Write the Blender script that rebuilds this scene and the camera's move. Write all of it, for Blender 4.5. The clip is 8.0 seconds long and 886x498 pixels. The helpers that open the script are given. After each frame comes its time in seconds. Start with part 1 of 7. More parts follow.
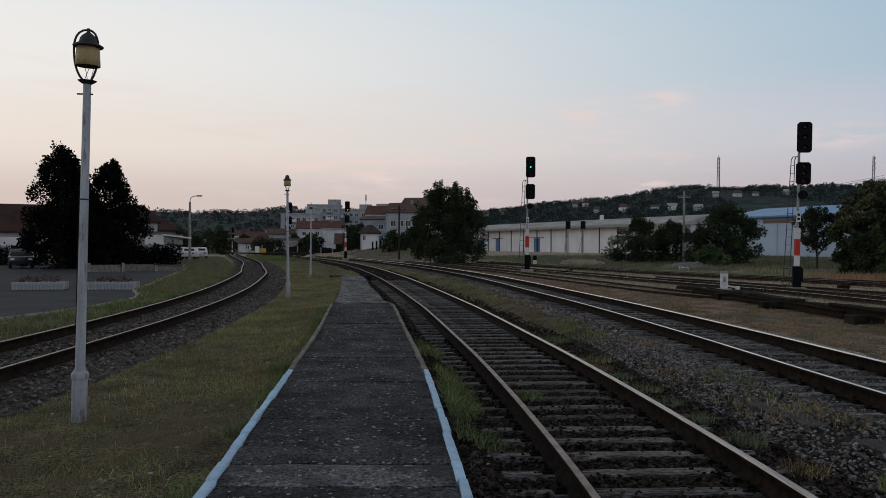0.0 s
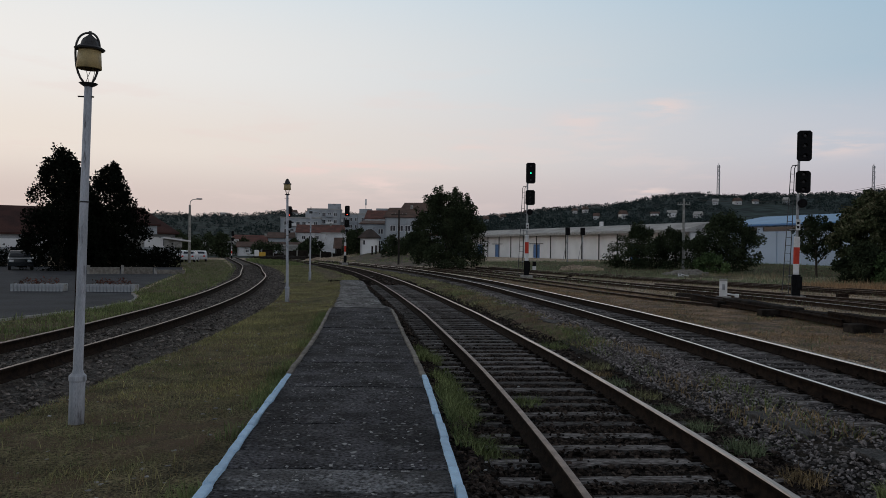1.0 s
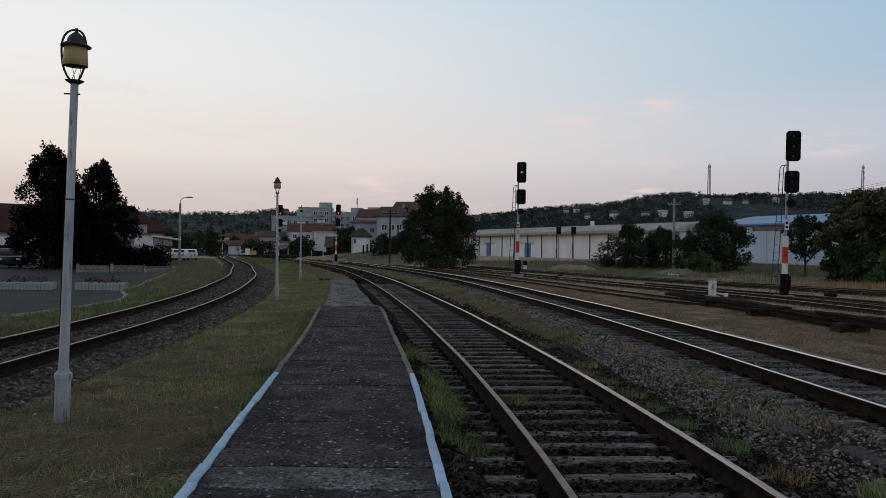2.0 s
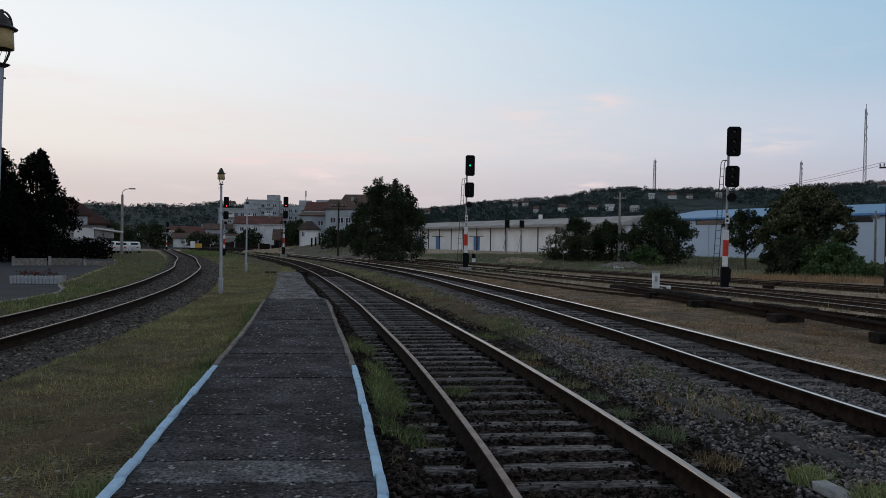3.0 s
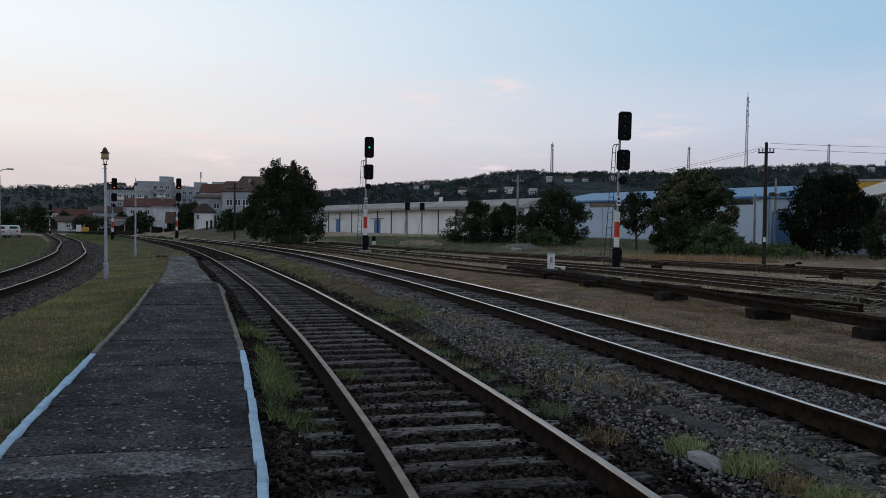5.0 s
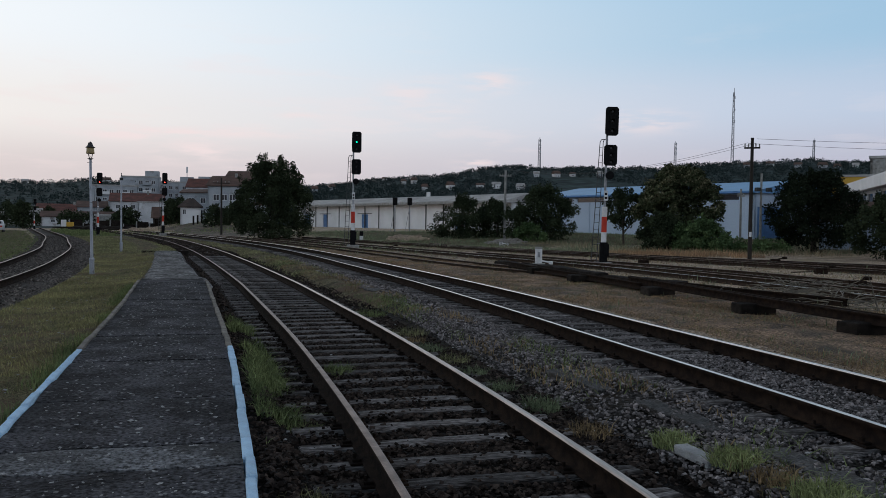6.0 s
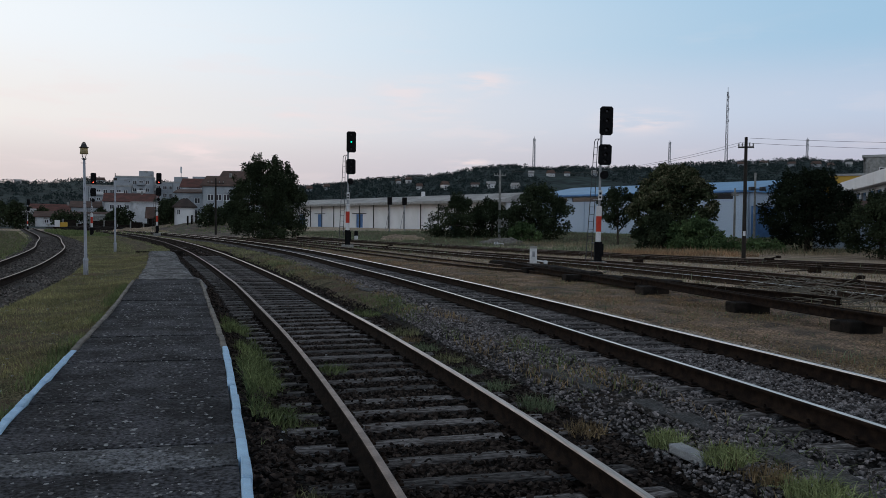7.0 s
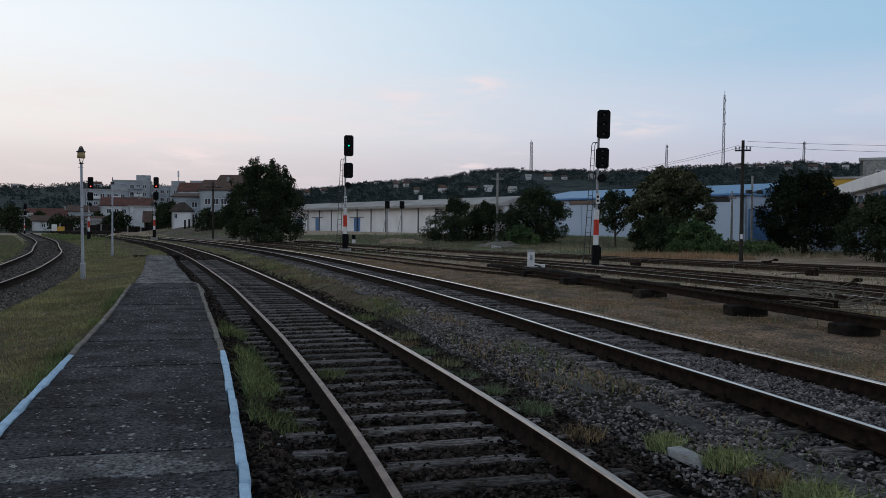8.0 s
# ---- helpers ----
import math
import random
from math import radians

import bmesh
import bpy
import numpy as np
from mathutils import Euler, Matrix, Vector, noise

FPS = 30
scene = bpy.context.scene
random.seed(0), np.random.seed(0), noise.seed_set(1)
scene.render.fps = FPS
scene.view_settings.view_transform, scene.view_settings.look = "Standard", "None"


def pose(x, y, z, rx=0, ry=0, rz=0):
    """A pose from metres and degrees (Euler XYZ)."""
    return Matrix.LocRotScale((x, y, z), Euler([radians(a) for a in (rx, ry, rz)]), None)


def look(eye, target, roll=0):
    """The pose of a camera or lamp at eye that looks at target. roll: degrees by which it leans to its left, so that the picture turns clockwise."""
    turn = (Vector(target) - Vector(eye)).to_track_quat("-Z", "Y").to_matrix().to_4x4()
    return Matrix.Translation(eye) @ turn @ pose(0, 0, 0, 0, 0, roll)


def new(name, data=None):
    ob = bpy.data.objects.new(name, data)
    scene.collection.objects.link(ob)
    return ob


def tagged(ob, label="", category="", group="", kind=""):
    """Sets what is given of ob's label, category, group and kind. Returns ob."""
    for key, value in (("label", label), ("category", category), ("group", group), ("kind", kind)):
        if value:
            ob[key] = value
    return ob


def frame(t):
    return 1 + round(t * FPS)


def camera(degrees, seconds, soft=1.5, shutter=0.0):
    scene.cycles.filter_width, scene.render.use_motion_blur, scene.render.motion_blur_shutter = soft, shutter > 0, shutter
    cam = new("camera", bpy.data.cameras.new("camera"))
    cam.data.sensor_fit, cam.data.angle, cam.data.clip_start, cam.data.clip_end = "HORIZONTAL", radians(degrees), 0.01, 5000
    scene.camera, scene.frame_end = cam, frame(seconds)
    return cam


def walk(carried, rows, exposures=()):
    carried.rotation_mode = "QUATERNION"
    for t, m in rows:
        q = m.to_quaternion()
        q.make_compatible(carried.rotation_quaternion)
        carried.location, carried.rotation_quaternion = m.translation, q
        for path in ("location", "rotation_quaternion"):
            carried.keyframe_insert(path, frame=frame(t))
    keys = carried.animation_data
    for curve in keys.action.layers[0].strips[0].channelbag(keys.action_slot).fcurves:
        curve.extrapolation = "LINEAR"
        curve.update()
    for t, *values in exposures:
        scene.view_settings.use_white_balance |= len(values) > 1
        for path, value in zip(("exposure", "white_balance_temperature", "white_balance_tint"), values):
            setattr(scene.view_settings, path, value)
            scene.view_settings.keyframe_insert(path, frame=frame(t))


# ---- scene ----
PATH = [
    (0, (-0.154, -0.244, 1.788), (-0.147, 1.756, 1.779), 0.2),
    (0.5, (-0.163, -0.253, 1.793), (-0.155, 1.747, 1.791), 0.5),
    (1, (-0.15, -0.247, 1.791), (-0.142, 1.753, 1.795), 0.7),
    (2.5, (-0.066, -0.271, 1.776), (0.007, 1.728, 1.773), 0.9),
    (3, (-0.014, -0.226, 1.761), (0.141, 1.768, 1.748), 0.9),
    (3.5, (0.045, -0.193, 1.752), (0.294, 1.791, 1.728), 0.8),
    (4, (0.091, -0.168, 1.745), (0.408, 1.807, 1.71), 0.8),
    (4.5, (0.109, -0.16, 1.743), (0.476, 1.806, 1.699), 0.8),
    (5, (0.116, -0.16, 1.745), (0.515, 1.799, 1.692), 0.7),
    (6.5, (0.106, -0.168, 1.746), (0.542, 1.782, 1.679), 0.7),
    (7, (0.107, -0.171, 1.75), (0.549, 1.778, 1.684), 0.6),
    (7.5, (0.102, -0.171, 1.75), (0.549, 1.777, 1.689), 0.5),
    (8, (0.103, -0.165, 1.751), (0.551, 1.783, 1.694), 0.5),
]
EXPOSURES = [(0, -0.18, 6320, 9), (1.0, -0.18, 6320, 9), (3.0, -0.05, 5990, 7.4), (4.5, 0.03, 5910, 7), (8, 0.03, 5880, 7)]
cam = camera(58.0, 8.0, soft=0.6)
walk(cam, [(t, look(eye, target, roll)) for t, eye, target, roll in PATH], EXPOSURES)

# ---------------------------------------------------------------- world and light
world = bpy.data.worlds.new("dusk_sky")
scene.world = world
world.use_nodes = True
wn, wl = world.node_tree.nodes, world.node_tree.links
wn.clear()


def ramp_node(nodes, stops, interp="EASE"):
    r = nodes.new("ShaderNodeValToRGB")
    r.color_ramp.interpolation = interp
    while len(r.color_ramp.elements) < len(stops):
        r.color_ramp.elements.new(0.5)
    for e, (p, c) in zip(r.color_ramp.elements, stops):
        e.position, e.color = p, (*c, 1)
    return r


w_out = wn.new("ShaderNodeOutputWorld")
w_bg = wn.new("ShaderNodeBackground")
w_tc = wn.new("ShaderNodeTexCoord")
w_sep = wn.new("ShaderNodeSeparateXYZ")
wl.new(w_tc.outputs["Generated"], w_sep.inputs[0])
# how far the view looks towards the sunset glow
SUN_AZ = -62
w_dot = wn.new("ShaderNodeVectorMath")
w_dot.operation = "DOT_PRODUCT"
w_dot.inputs[1].default_value = (math.sin(radians(SUN_AZ)), math.cos(radians(SUN_AZ)), 0)
wl.new(w_tc.outputs["Generated"], w_dot.inputs[0])
w_side = wn.new("ShaderNodeMapRange")
w_side.interpolation_type = "SMOOTHSTEP"
w_side.inputs["From Min"].default_value, w_side.inputs["From Max"].default_value = -0.35, 0.95
wl.new(w_dot.outputs["Value"], w_side.inputs["Value"])
glow = ramp_node(wn, [(0.0, (0.70, 0.57, 0.55)), (0.05, (0.82, 0.67, 0.61)), (0.12, (1.04, 0.91, 0.80)), (0.22, (1.08, 1.02, 0.96)),
                      (0.38, (0.88, 0.97, 1.02)), (0.62, (0.42, 0.44, 0.48)), (1.0, (0.17, 0.17, 0.18))])
cool = ramp_node(wn, [(0.0, (0.50, 0.47, 0.53)), (0.07, (0.56, 0.53, 0.60)), (0.14, (0.58, 0.63, 0.73)), (0.22, (0.40, 0.57, 0.71)),
                      (0.36, (0.31, 0.54, 0.73)), (0.62, (0.28, 0.30, 0.34)), (1.0, (0.14, 0.14, 0.15))])
wl.new(w_sep.outputs["Z"], glow.inputs[0])
wl.new(w_sep.outputs["Z"], cool.inputs[0])
w_mix = wn.new("ShaderNodeMix")
w_mix.data_type = "RGBA"
wl.new(w_side.outputs[0], w_mix.inputs["Factor"])
wl.new(cool.outputs[0], w_mix.inputs["A"])
wl.new(glow.outputs[0], w_mix.inputs["B"])
# the pale eastern sky behind the walk
w_east = wn.new("ShaderNodeMapRange")
w_east.interpolation_type = "SMOOTHSTEP"
w_east.inputs["From Min"].default_value, w_east.inputs["From Max"].default_value = -0.28, -0.7
wl.new(w_dot.outputs["Value"], w_east.inputs["Value"])
east = ramp_node(wn, [(0.0, (0.62, 0.58, 0.60)), (0.2, (0.92, 0.88, 0.88)), (0.42, (0.72, 0.72, 0.74)), (0.62, (0.36, 0.37, 0.39)), (1.0, (0.15, 0.15, 0.16))])
wl.new(w_sep.outputs["Z"], east.inputs[0])
w_mix0 = wn.new("ShaderNodeMix")
w_mix0.data_type = "RGBA"
wl.new(w_east.outputs[0], w_mix0.inputs["Factor"])
wl.new(w_mix.outputs["Result"], w_mix0.inputs["A"])
wl.new(east.outputs[0], w_mix0.inputs["B"])
# thin pink streaks of cloud
w_map = wn.new("ShaderNodeMapping")
w_map.inputs["Scale"].default_value = (3.2, 3.2, 19)
w_map.inputs["Location"].default_value = (0.35, 0.1, 0.2)
wl.new(w_tc.outputs["Generated"], w_map.inputs[0])
w_noise = wn.new("ShaderNodeTexNoise")
w_noise.inputs["Scale"].default_value, w_noise.inputs["Detail"].default_value, w_noise.inputs["Roughness"].default_value = 1.9, 6, 0.58
wl.new(w_map.outputs[0], w_noise.inputs["Vector"])
w_cl = ramp_node(wn, [(0.52, (0, 0, 0)), (0.66, (1, 1, 1))])
wl.new(w_noise.outputs["Fac"], w_cl.inputs[0])
w_band = ramp_node(wn, [(0.03, (0, 0, 0)), (0.08, (0.9, 0.9, 0.9)), (0.17, (0.6, 0.6, 0.6)), (0.27, (0, 0, 0))])
wl.new(w_sep.outputs["Z"], w_band.inputs[0])
w_mul = wn.new("ShaderNodeMath")
w_mul.operation = "MULTIPLY"
wl.new(w_cl.outputs[0], w_mul.inputs[0])
wl.new(w_band.outputs[0], w_mul.inputs[1])
# small soft clouds: bearing in degrees, height, half width in degrees, half height, strength
w_az = wn.new("ShaderNodeMath")
w_az.operation = "ARCTAN2"
wl.new(w_sep.outputs["X"], w_az.inputs[0])
wl.new(w_sep.outputs["Y"], w_az.inputs[1])


def sky_math(op, a, b=None, c=None):
    m = wn.new("ShaderNodeMath")
    m.operation = op
    for k, v in enumerate((a, b, c)):
        if v is None:
            continue
        if isinstance(v, (int, float)):
            m.inputs[k].default_value = v
        else:
            wl.new(v, m.inputs[k])
    return m.outputs[0]


puffs = None
for az, z, w, h, k in ((15.5, 0.174, 1.7, 0.011, 0.75), (9.8, 0.160, 2.0, 0.013, 0.55), (-6.2, 0.103, 4.0, 0.007, 0.8), (-4.6, 0.080, 2.6, 0.011, 0.75), (26.4, 0.124, 2.4, 0.012, 0.8),
                       (14.7, 0.074, 1.4, 0.007, 0.9), (2.0, 0.128, 1.3, 0.004, 0.6), (-9.8, 0.096, 2.4, 0.006, 0.6), (11.5, 0.135, 2.6, 0.012, 0.35), (-1.0, 0.106, 3.0, 0.006, 0.35)):
    u = sky_math("MULTIPLY", sky_math("SUBTRACT", w_az.outputs[0], radians(az)), 1 / radians(w))
    v = sky_math("MULTIPLY", sky_math("SUBTRACT", w_sep.outputs["Z"], z), 1 / h)
    r2 = sky_math("ADD", sky_math("MULTIPLY", u, u), sky_math("MULTIPLY", v, v))
    g = sky_math("MULTIPLY", sky_math("EXPONENT", sky_math("MULTIPLY", r2, -1.0)), k)
    puffs = g if puffs is None else sky_math("ADD", puffs, g)
w_wisp = wn.new("ShaderNodeTexNoise")
w_wisp.inputs["Scale"].default_value, w_wisp.inputs["Detail"].default_value = 6.0, 6
wl.new(w_map.outputs[0], w_wisp.inputs["Vector"])
w_wr = ramp_node(wn, [(0.36, (0, 0, 0)), (0.62, (1, 1, 1))])
wl.new(w_wisp.outputs["Fac"], w_wr.inputs[0])
puffs = sky_math("MULTIPLY", puffs, w_wr.outputs[0])
w_mix2 = wn.new("ShaderNodeMix")
w_mix2.data_type = "RGBA"
w_mix2.inputs["B"].default_value = (1.0, 0.79, 0.73, 1)
w_thin = wn.new("ShaderNodeMapRange")
w_thin.inputs["To Min"].default_value, w_thin.inputs["To Max"].default_value = 0.35, 0.9
wl.new(w_side.outputs[0], w_thin.inputs["Value"])
w_mul2 = wn.new("ShaderNodeMath")
w_mul2.operation = "MULTIPLY"
wl.new(w_mul.outputs[0], w_mul2.inputs[0])
wl.new(w_thin.outputs[0], w_mul2.inputs[1])
w_streaks = sky_math("MULTIPLY", w_mul2.outputs[0], 0.45)
w_cover = sky_math("MINIMUM", sky_math("ADD", w_streaks, sky_math("MULTIPLY", puffs, 1.0)), 0.85)
wl.new(w_cover, w_mix2.inputs["Factor"])
wl.new(w_mix0.outputs["Result"], w_mix2.inputs["A"])
# the physical sky of a sun at the horizon, laid under the dusk colours
w_sky = wn.new("ShaderNodeTexSky")
w_sky.sky_type, w_sky.sun_disc = "NISHITA", False
w_sky.sun_elevation, w_sky.sun_rotation = radians(3), radians(SUN_AZ)
w_scale = wn.new("ShaderNodeVectorMath")
w_scale.operation = "SCALE"
w_scale.inputs["Scale"].default_value = 0.05
wl.new(w_sky.outputs[0], w_scale.inputs[0])
w_add = wn.new("ShaderNodeMix")
w_add.data_type = "RGBA"
w_add.inputs["Factor"].default_value = 0.08
wl.new(w_mix2.outputs["Result"], w_add.inputs["A"])
wl.new(w_scale.outputs[0], w_add.inputs["B"])
wl.new(w_add.outputs["Result"], w_bg.inputs["Color"])
w_bg.inputs["Strength"].default_value = 1.0
wl.new(w_bg.outputs[0], w_out.inputs[0])

sun = new("sun", bpy.data.lights.new("sun", "SUN"))
sun.data.energy, sun.data.angle, sun.data.color = 0.12, radians(25), (1.0, 0.72, 0.5)
sun.matrix_world = look((0, 0, 50), (-50 * math.sin(radians(SUN_AZ)) * 1.0, -50 * math.cos(radians(SUN_AZ)), 44))

# ---------------------------------------------------------------- materials
MATS = {}


def mat(name, a, b=None, scale=8.0, fine=90.0, rough=0.85, bump=0.3, metal=0.0, random_amount=0.0, stain=None, stain_scale=1.2, stain_at=0.6,
        island=0.0, spec=0.3, fine_amount=0.14, stretch=(1, 1, 1), bump_distance=0.01):
    """A surface with colour variation at two scales, stains and fine relief."""
    if name in MATS:
        return MATS[name]
    m = bpy.data.materials.new(name)
    m.use_nodes = True
    n, l = m.node_tree.nodes, m.node_tree.links
    bsdf = n["Principled BSDF"]
    b = b or tuple(c * 0.7 for c in a)
    tc = n.new("ShaderNodeTexCoord")
    mp = n.new("ShaderNodeMapping")
    mp.inputs["Scale"].default_value = stretch
    l.new(tc.outputs["Object"], mp.inputs[0])
    big = n.new("ShaderNodeTexNoise")
    big.inputs["Scale"].default_value, big.inputs["Detail"].default_value = scale, 6
    l.new(mp.outputs[0], big.inputs["Vector"])
    small = n.new("ShaderNodeTexNoise")
    small.inputs["Scale"].default_value, small.inputs["Detail"].default_value = fine, 3
    l.new(mp.outputs[0], small.inputs["Vector"])
    grit = n.new("ShaderNodeMapRange")
    grit.inputs["From Min"].default_value, grit.inputs["From Max"].default_value = 0.34, 0.66
    l.new(small.outputs["Fac"], grit.inputs["Value"])
    r = ramp_node(n, [(0.32, b), (0.68, a)])
    l.new(big.outputs["Fac"], r.inputs[0])
    mix = n.new("ShaderNodeMix")
    mix.data_type, mix.blend_type = "RGBA", "OVERLAY"
    mix.inputs["Factor"].default_value = fine_amount
    l.new(r.outputs[0], mix.inputs["A"])
    l.new(grit.outputs[0], mix.inputs["B"])
    col = mix.outputs["Result"]
    if stain:
        sn = n.new("ShaderNodeTexNoise")
        sn.inputs["Scale"].default_value, sn.inputs["Detail"].default_value, sn.inputs["Roughness"].default_value = stain_scale, 7, 0.65
        l.new(mp.outputs[0], sn.inputs["Vector"])
        sr = ramp_node(n, [(stain_at - 0.07, (0, 0, 0)), (stain_at + 0.07, (1, 1, 1))])
        l.new(sn.outputs["Fac"], sr.inputs[0])
        m2 = n.new("ShaderNodeMix")
        m2.data_type = "RGBA"
        m2.inputs["B"].default_value = (*stain, 1)
        l.new(sr.outputs[0], m2.inputs["Factor"])
        l.new(col, m2.inputs["A"])
        col = m2.outputs["Result"]
    if random_amount or island:
        src = n.new("ShaderNodeObjectInfo").outputs["Random"] if random_amount else n.new("ShaderNodeNewGeometry").outputs["Random Per Island"]
        amount = random_amount or island
        mr = n.new("ShaderNodeMapRange")
        mr.inputs["To Min"].default_value, mr.inputs["To Max"].default_value = 1 - amount, 1 + amount
        l.new(src, mr.inputs["Value"])
        hsv = n.new("ShaderNodeHueSaturation")
        l.new(mr.outputs[0], hsv.inputs["Value"])
        l.new(col, hsv.inputs["Color"])
        col = hsv.outputs[0]
    l.new(col, bsdf.inputs["Base Color"])
    bsdf.inputs["Roughness"].default_value, bsdf.inputs["Metallic"].default_value = rough, metal
    bsdf.inputs["Specular IOR Level"].default_value = spec
    if bump:
        bp = n.new("ShaderNodeBump")
        bp.inputs["Strength"].default_value, bp.inputs["Distance"].default_value = bump, bump_distance
        l.new(grit.outputs[0], bp.inputs["Height"])
        l.new(bp.outputs[0], bsdf.inputs["Normal"])
    MATS[name] = m
    return m


def lamp_mat(name, color, strength):
    m = bpy.data.materials.new(name)
    m.use_nodes = True
    b = m.node_tree.nodes["Principled BSDF"]
    b.inputs["Base Color"].default_value = (*color, 1)
    b.inputs["Emission Color"].default_value = (*color, 1)
    b.inputs["Emission Strength"].default_value = strength
    return m


def leaf_mat(name, a, b, island=0.45):
    m = mat(name, a, b, scale=0.7, fine=9, rough=0.95, bump=0, island=island, fine_amount=0.2, spec=0.03)
    return m


M_GROUND = mat("dry_earth", (0.50, 0.39, 0.29), (0.26, 0.205, 0.152), scale=0.7, fine=16, bump=1.0, stain=(0.31, 0.255, 0.165), stain_scale=0.5, stain_at=0.56, bump_distance=0.04, fine_amount=0.8)
# Haze of distance painted in as a bluish tint of the base colours.
M_HILL_HAZED = mat("hazed_wooded_hill", (0.036, 0.049, 0.047), (0.026, 0.036, 0.037), scale=0.02, fine=0.12, bump=0, stain=(0.055, 0.062, 0.048), stain_scale=0.012, stain_at=0.66, fine_amount=0.5, spec=0.05)
M_GRASS_SOIL = mat("grassy_soil", (0.175, 0.150, 0.085), (0.070, 0.062, 0.036), scale=2.2, fine=38, bump=1.0, stain=(0.135, 0.094, 0.064), stain_scale=0.9, stain_at=0.54, bump_distance=0.03, fine_amount=0.9, spec=0.08)
M_DRY_GRASS_SOIL = mat("dry_grass_soil", (0.36, 0.235, 0.15), (0.115, 0.084, 0.06), scale=1.4, fine=24, bump=1.0, stain=(0.075, 0.06, 0.042), stain_scale=0.7, stain_at=0.58, bump_distance=0.04, fine_amount=0.85)
M_BED_DARK = mat("oily_track_bed", (0.026, 0.021, 0.019), (0.010, 0.008, 0.007), scale=3, fine=24, bump=1.0, bump_distance=0.05, fine_amount=0.85, spec=0.06)
# Bed darker than its stones, painting shade into the gaps between them.
M_BED_GAP_SHADE = mat("gap_shaded_gravel_bed", (0.060, 0.055, 0.052), (0.022, 0.020, 0.019), scale=4, fine=22, bump=1.0, bump_distance=0.05, stain=(0.055, 0.044, 0.035), stain_scale=0.6, stain_at=0.55, fine_amount=0.85, spec=0.1)
M_STONE_DARK = mat("brown_ballast_stone", (0.058, 0.044, 0.037), (0.014, 0.011, 0.010), scale=12, bump=0.2, island=0.85, spec=0.08)
M_STONE_GREY = mat("grey_ballast_stone", (0.228, 0.206, 0.205), (0.068, 0.060, 0.060), scale=12, bump=0.2, island=0.75)
M_STONE_BROWN = mat("brown_grey_ballast_stone", (0.16, 0.14, 0.128), (0.055, 0.048, 0.043), scale=12, bump=0.2, island=0.65)
M_BED_BROWN = mat("brown_gravel_bed", (0.085, 0.072, 0.062), (0.036, 0.030, 0.027), scale=4, fine=22, bump=1.0, bump_distance=0.05, fine_amount=0.85)
M_SPOIL = mat("brown_spoil", (0.175, 0.135, 0.105), (0.075, 0.060, 0.047), scale=0.8, fine=9, bump=1.0, bump_distance=0.06, stain=(0.085, 0.085, 0.05), stain_scale=0.4, stain_at=0.56, fine_amount=0.8)
M_CLOD = mat("dry_clod", (0.32, 0.22, 0.15), (0.11, 0.08, 0.056), scale=14, bump=0.2, island=0.6)
M_PALE = mat("pale_pebble", (0.34, 0.345, 0.35), (0.20, 0.20, 0.205), scale=20, bump=0, island=0.35)
M_SLEEPER = mat("weathered_sleeper", (0.220, 0.206, 0.204), (0.050, 0.044, 0.042), scale=5, fine=30, bump=0.9, random_amount=0.45, stretch=(0.5, 3, 3), stain=(0.030, 0.024, 0.021), stain_scale=3, stain_at=0.58, fine_amount=0.75, spec=0.10)
M_RUST = mat("rusted_steel", (0.026, 0.017, 0.012), (0.010, 0.007, 0.006), scale=9, fine=120, rough=0.95, bump=0.4, spec=0.08)
M_RUST_OLD = mat("old_brown_rust", (0.058, 0.041, 0.032), (0.026, 0.019, 0.015), scale=9, fine=120, rough=0.95, bump=0.4, spec=0.08)
M_RAIL_TOP = mat("worn_rail_head", (0.95, 0.85, 0.77), (0.74, 0.64, 0.57), scale=6, fine=80, rough=0.30, metal=0.9, bump=0.03, stretch=(6, 0.3, 1))
M_RAIL_MID = mat("browned_rail_head", (0.52, 0.43, 0.37), (0.30, 0.235, 0.195), scale=6, fine=80, rough=0.36, metal=0.85, bump=0.04, stretch=(9, 0.3, 1))
M_RAIL_DULL = mat("dull_rail_head", (0.30, 0.225, 0.185), (0.17, 0.12, 0.095), scale=6, fine=80, rough=0.5, metal=0.6, bump=0.05)
M_ASPHALT = mat("asphalt", (0.056, 0.060, 0.070), (0.040, 0.042, 0.048), scale=0.6, fine=50, bump=0.5, spec=0.12)
M_PLATFORM = mat("dark_platform_concrete", (0.074, 0.074, 0.084), (0.020, 0.020, 0.023), scale=2.2, fine=34, bump=1.0, random_amount=0.16, stain=(0.15, 0.15, 0.155), stain_scale=7, stain_at=0.65, bump_distance=0.02, fine_amount=0.85, spec=0.1)
M_PLATFORM_WORN = mat("worn_platform_concrete", (0.17, 0.175, 0.19), (0.024, 0.024, 0.027), scale=2.6, fine=38, bump=1.0, bump_distance=0.015, fine_amount=0.85)
M_PATH = mat("crumbled_asphalt_path", (0.20, 0.20, 0.205), (0.060, 0.058, 0.060), scale=2.2, fine=11, bump=1.0, bump_distance=0.04, stain=(0.035, 0.032, 0.03), stain_scale=1.3, stain_at=0.58, fine_amount=0.9)
M_KERB = mat("bare_kerb_concrete", (0.25, 0.23, 0.205), (0.14, 0.128, 0.115), scale=6, bump=0.6, random_amount=0.2)
M_KERB_PAINT = mat("bluish_white_kerb_paint", (0.52, 0.74, 0.97), (0.42, 0.61, 0.82), scale=9, bump=0.6, random_amount=0.08, stain=(0.25, 0.24, 0.24), stain_scale=14, stain_at=0.74)
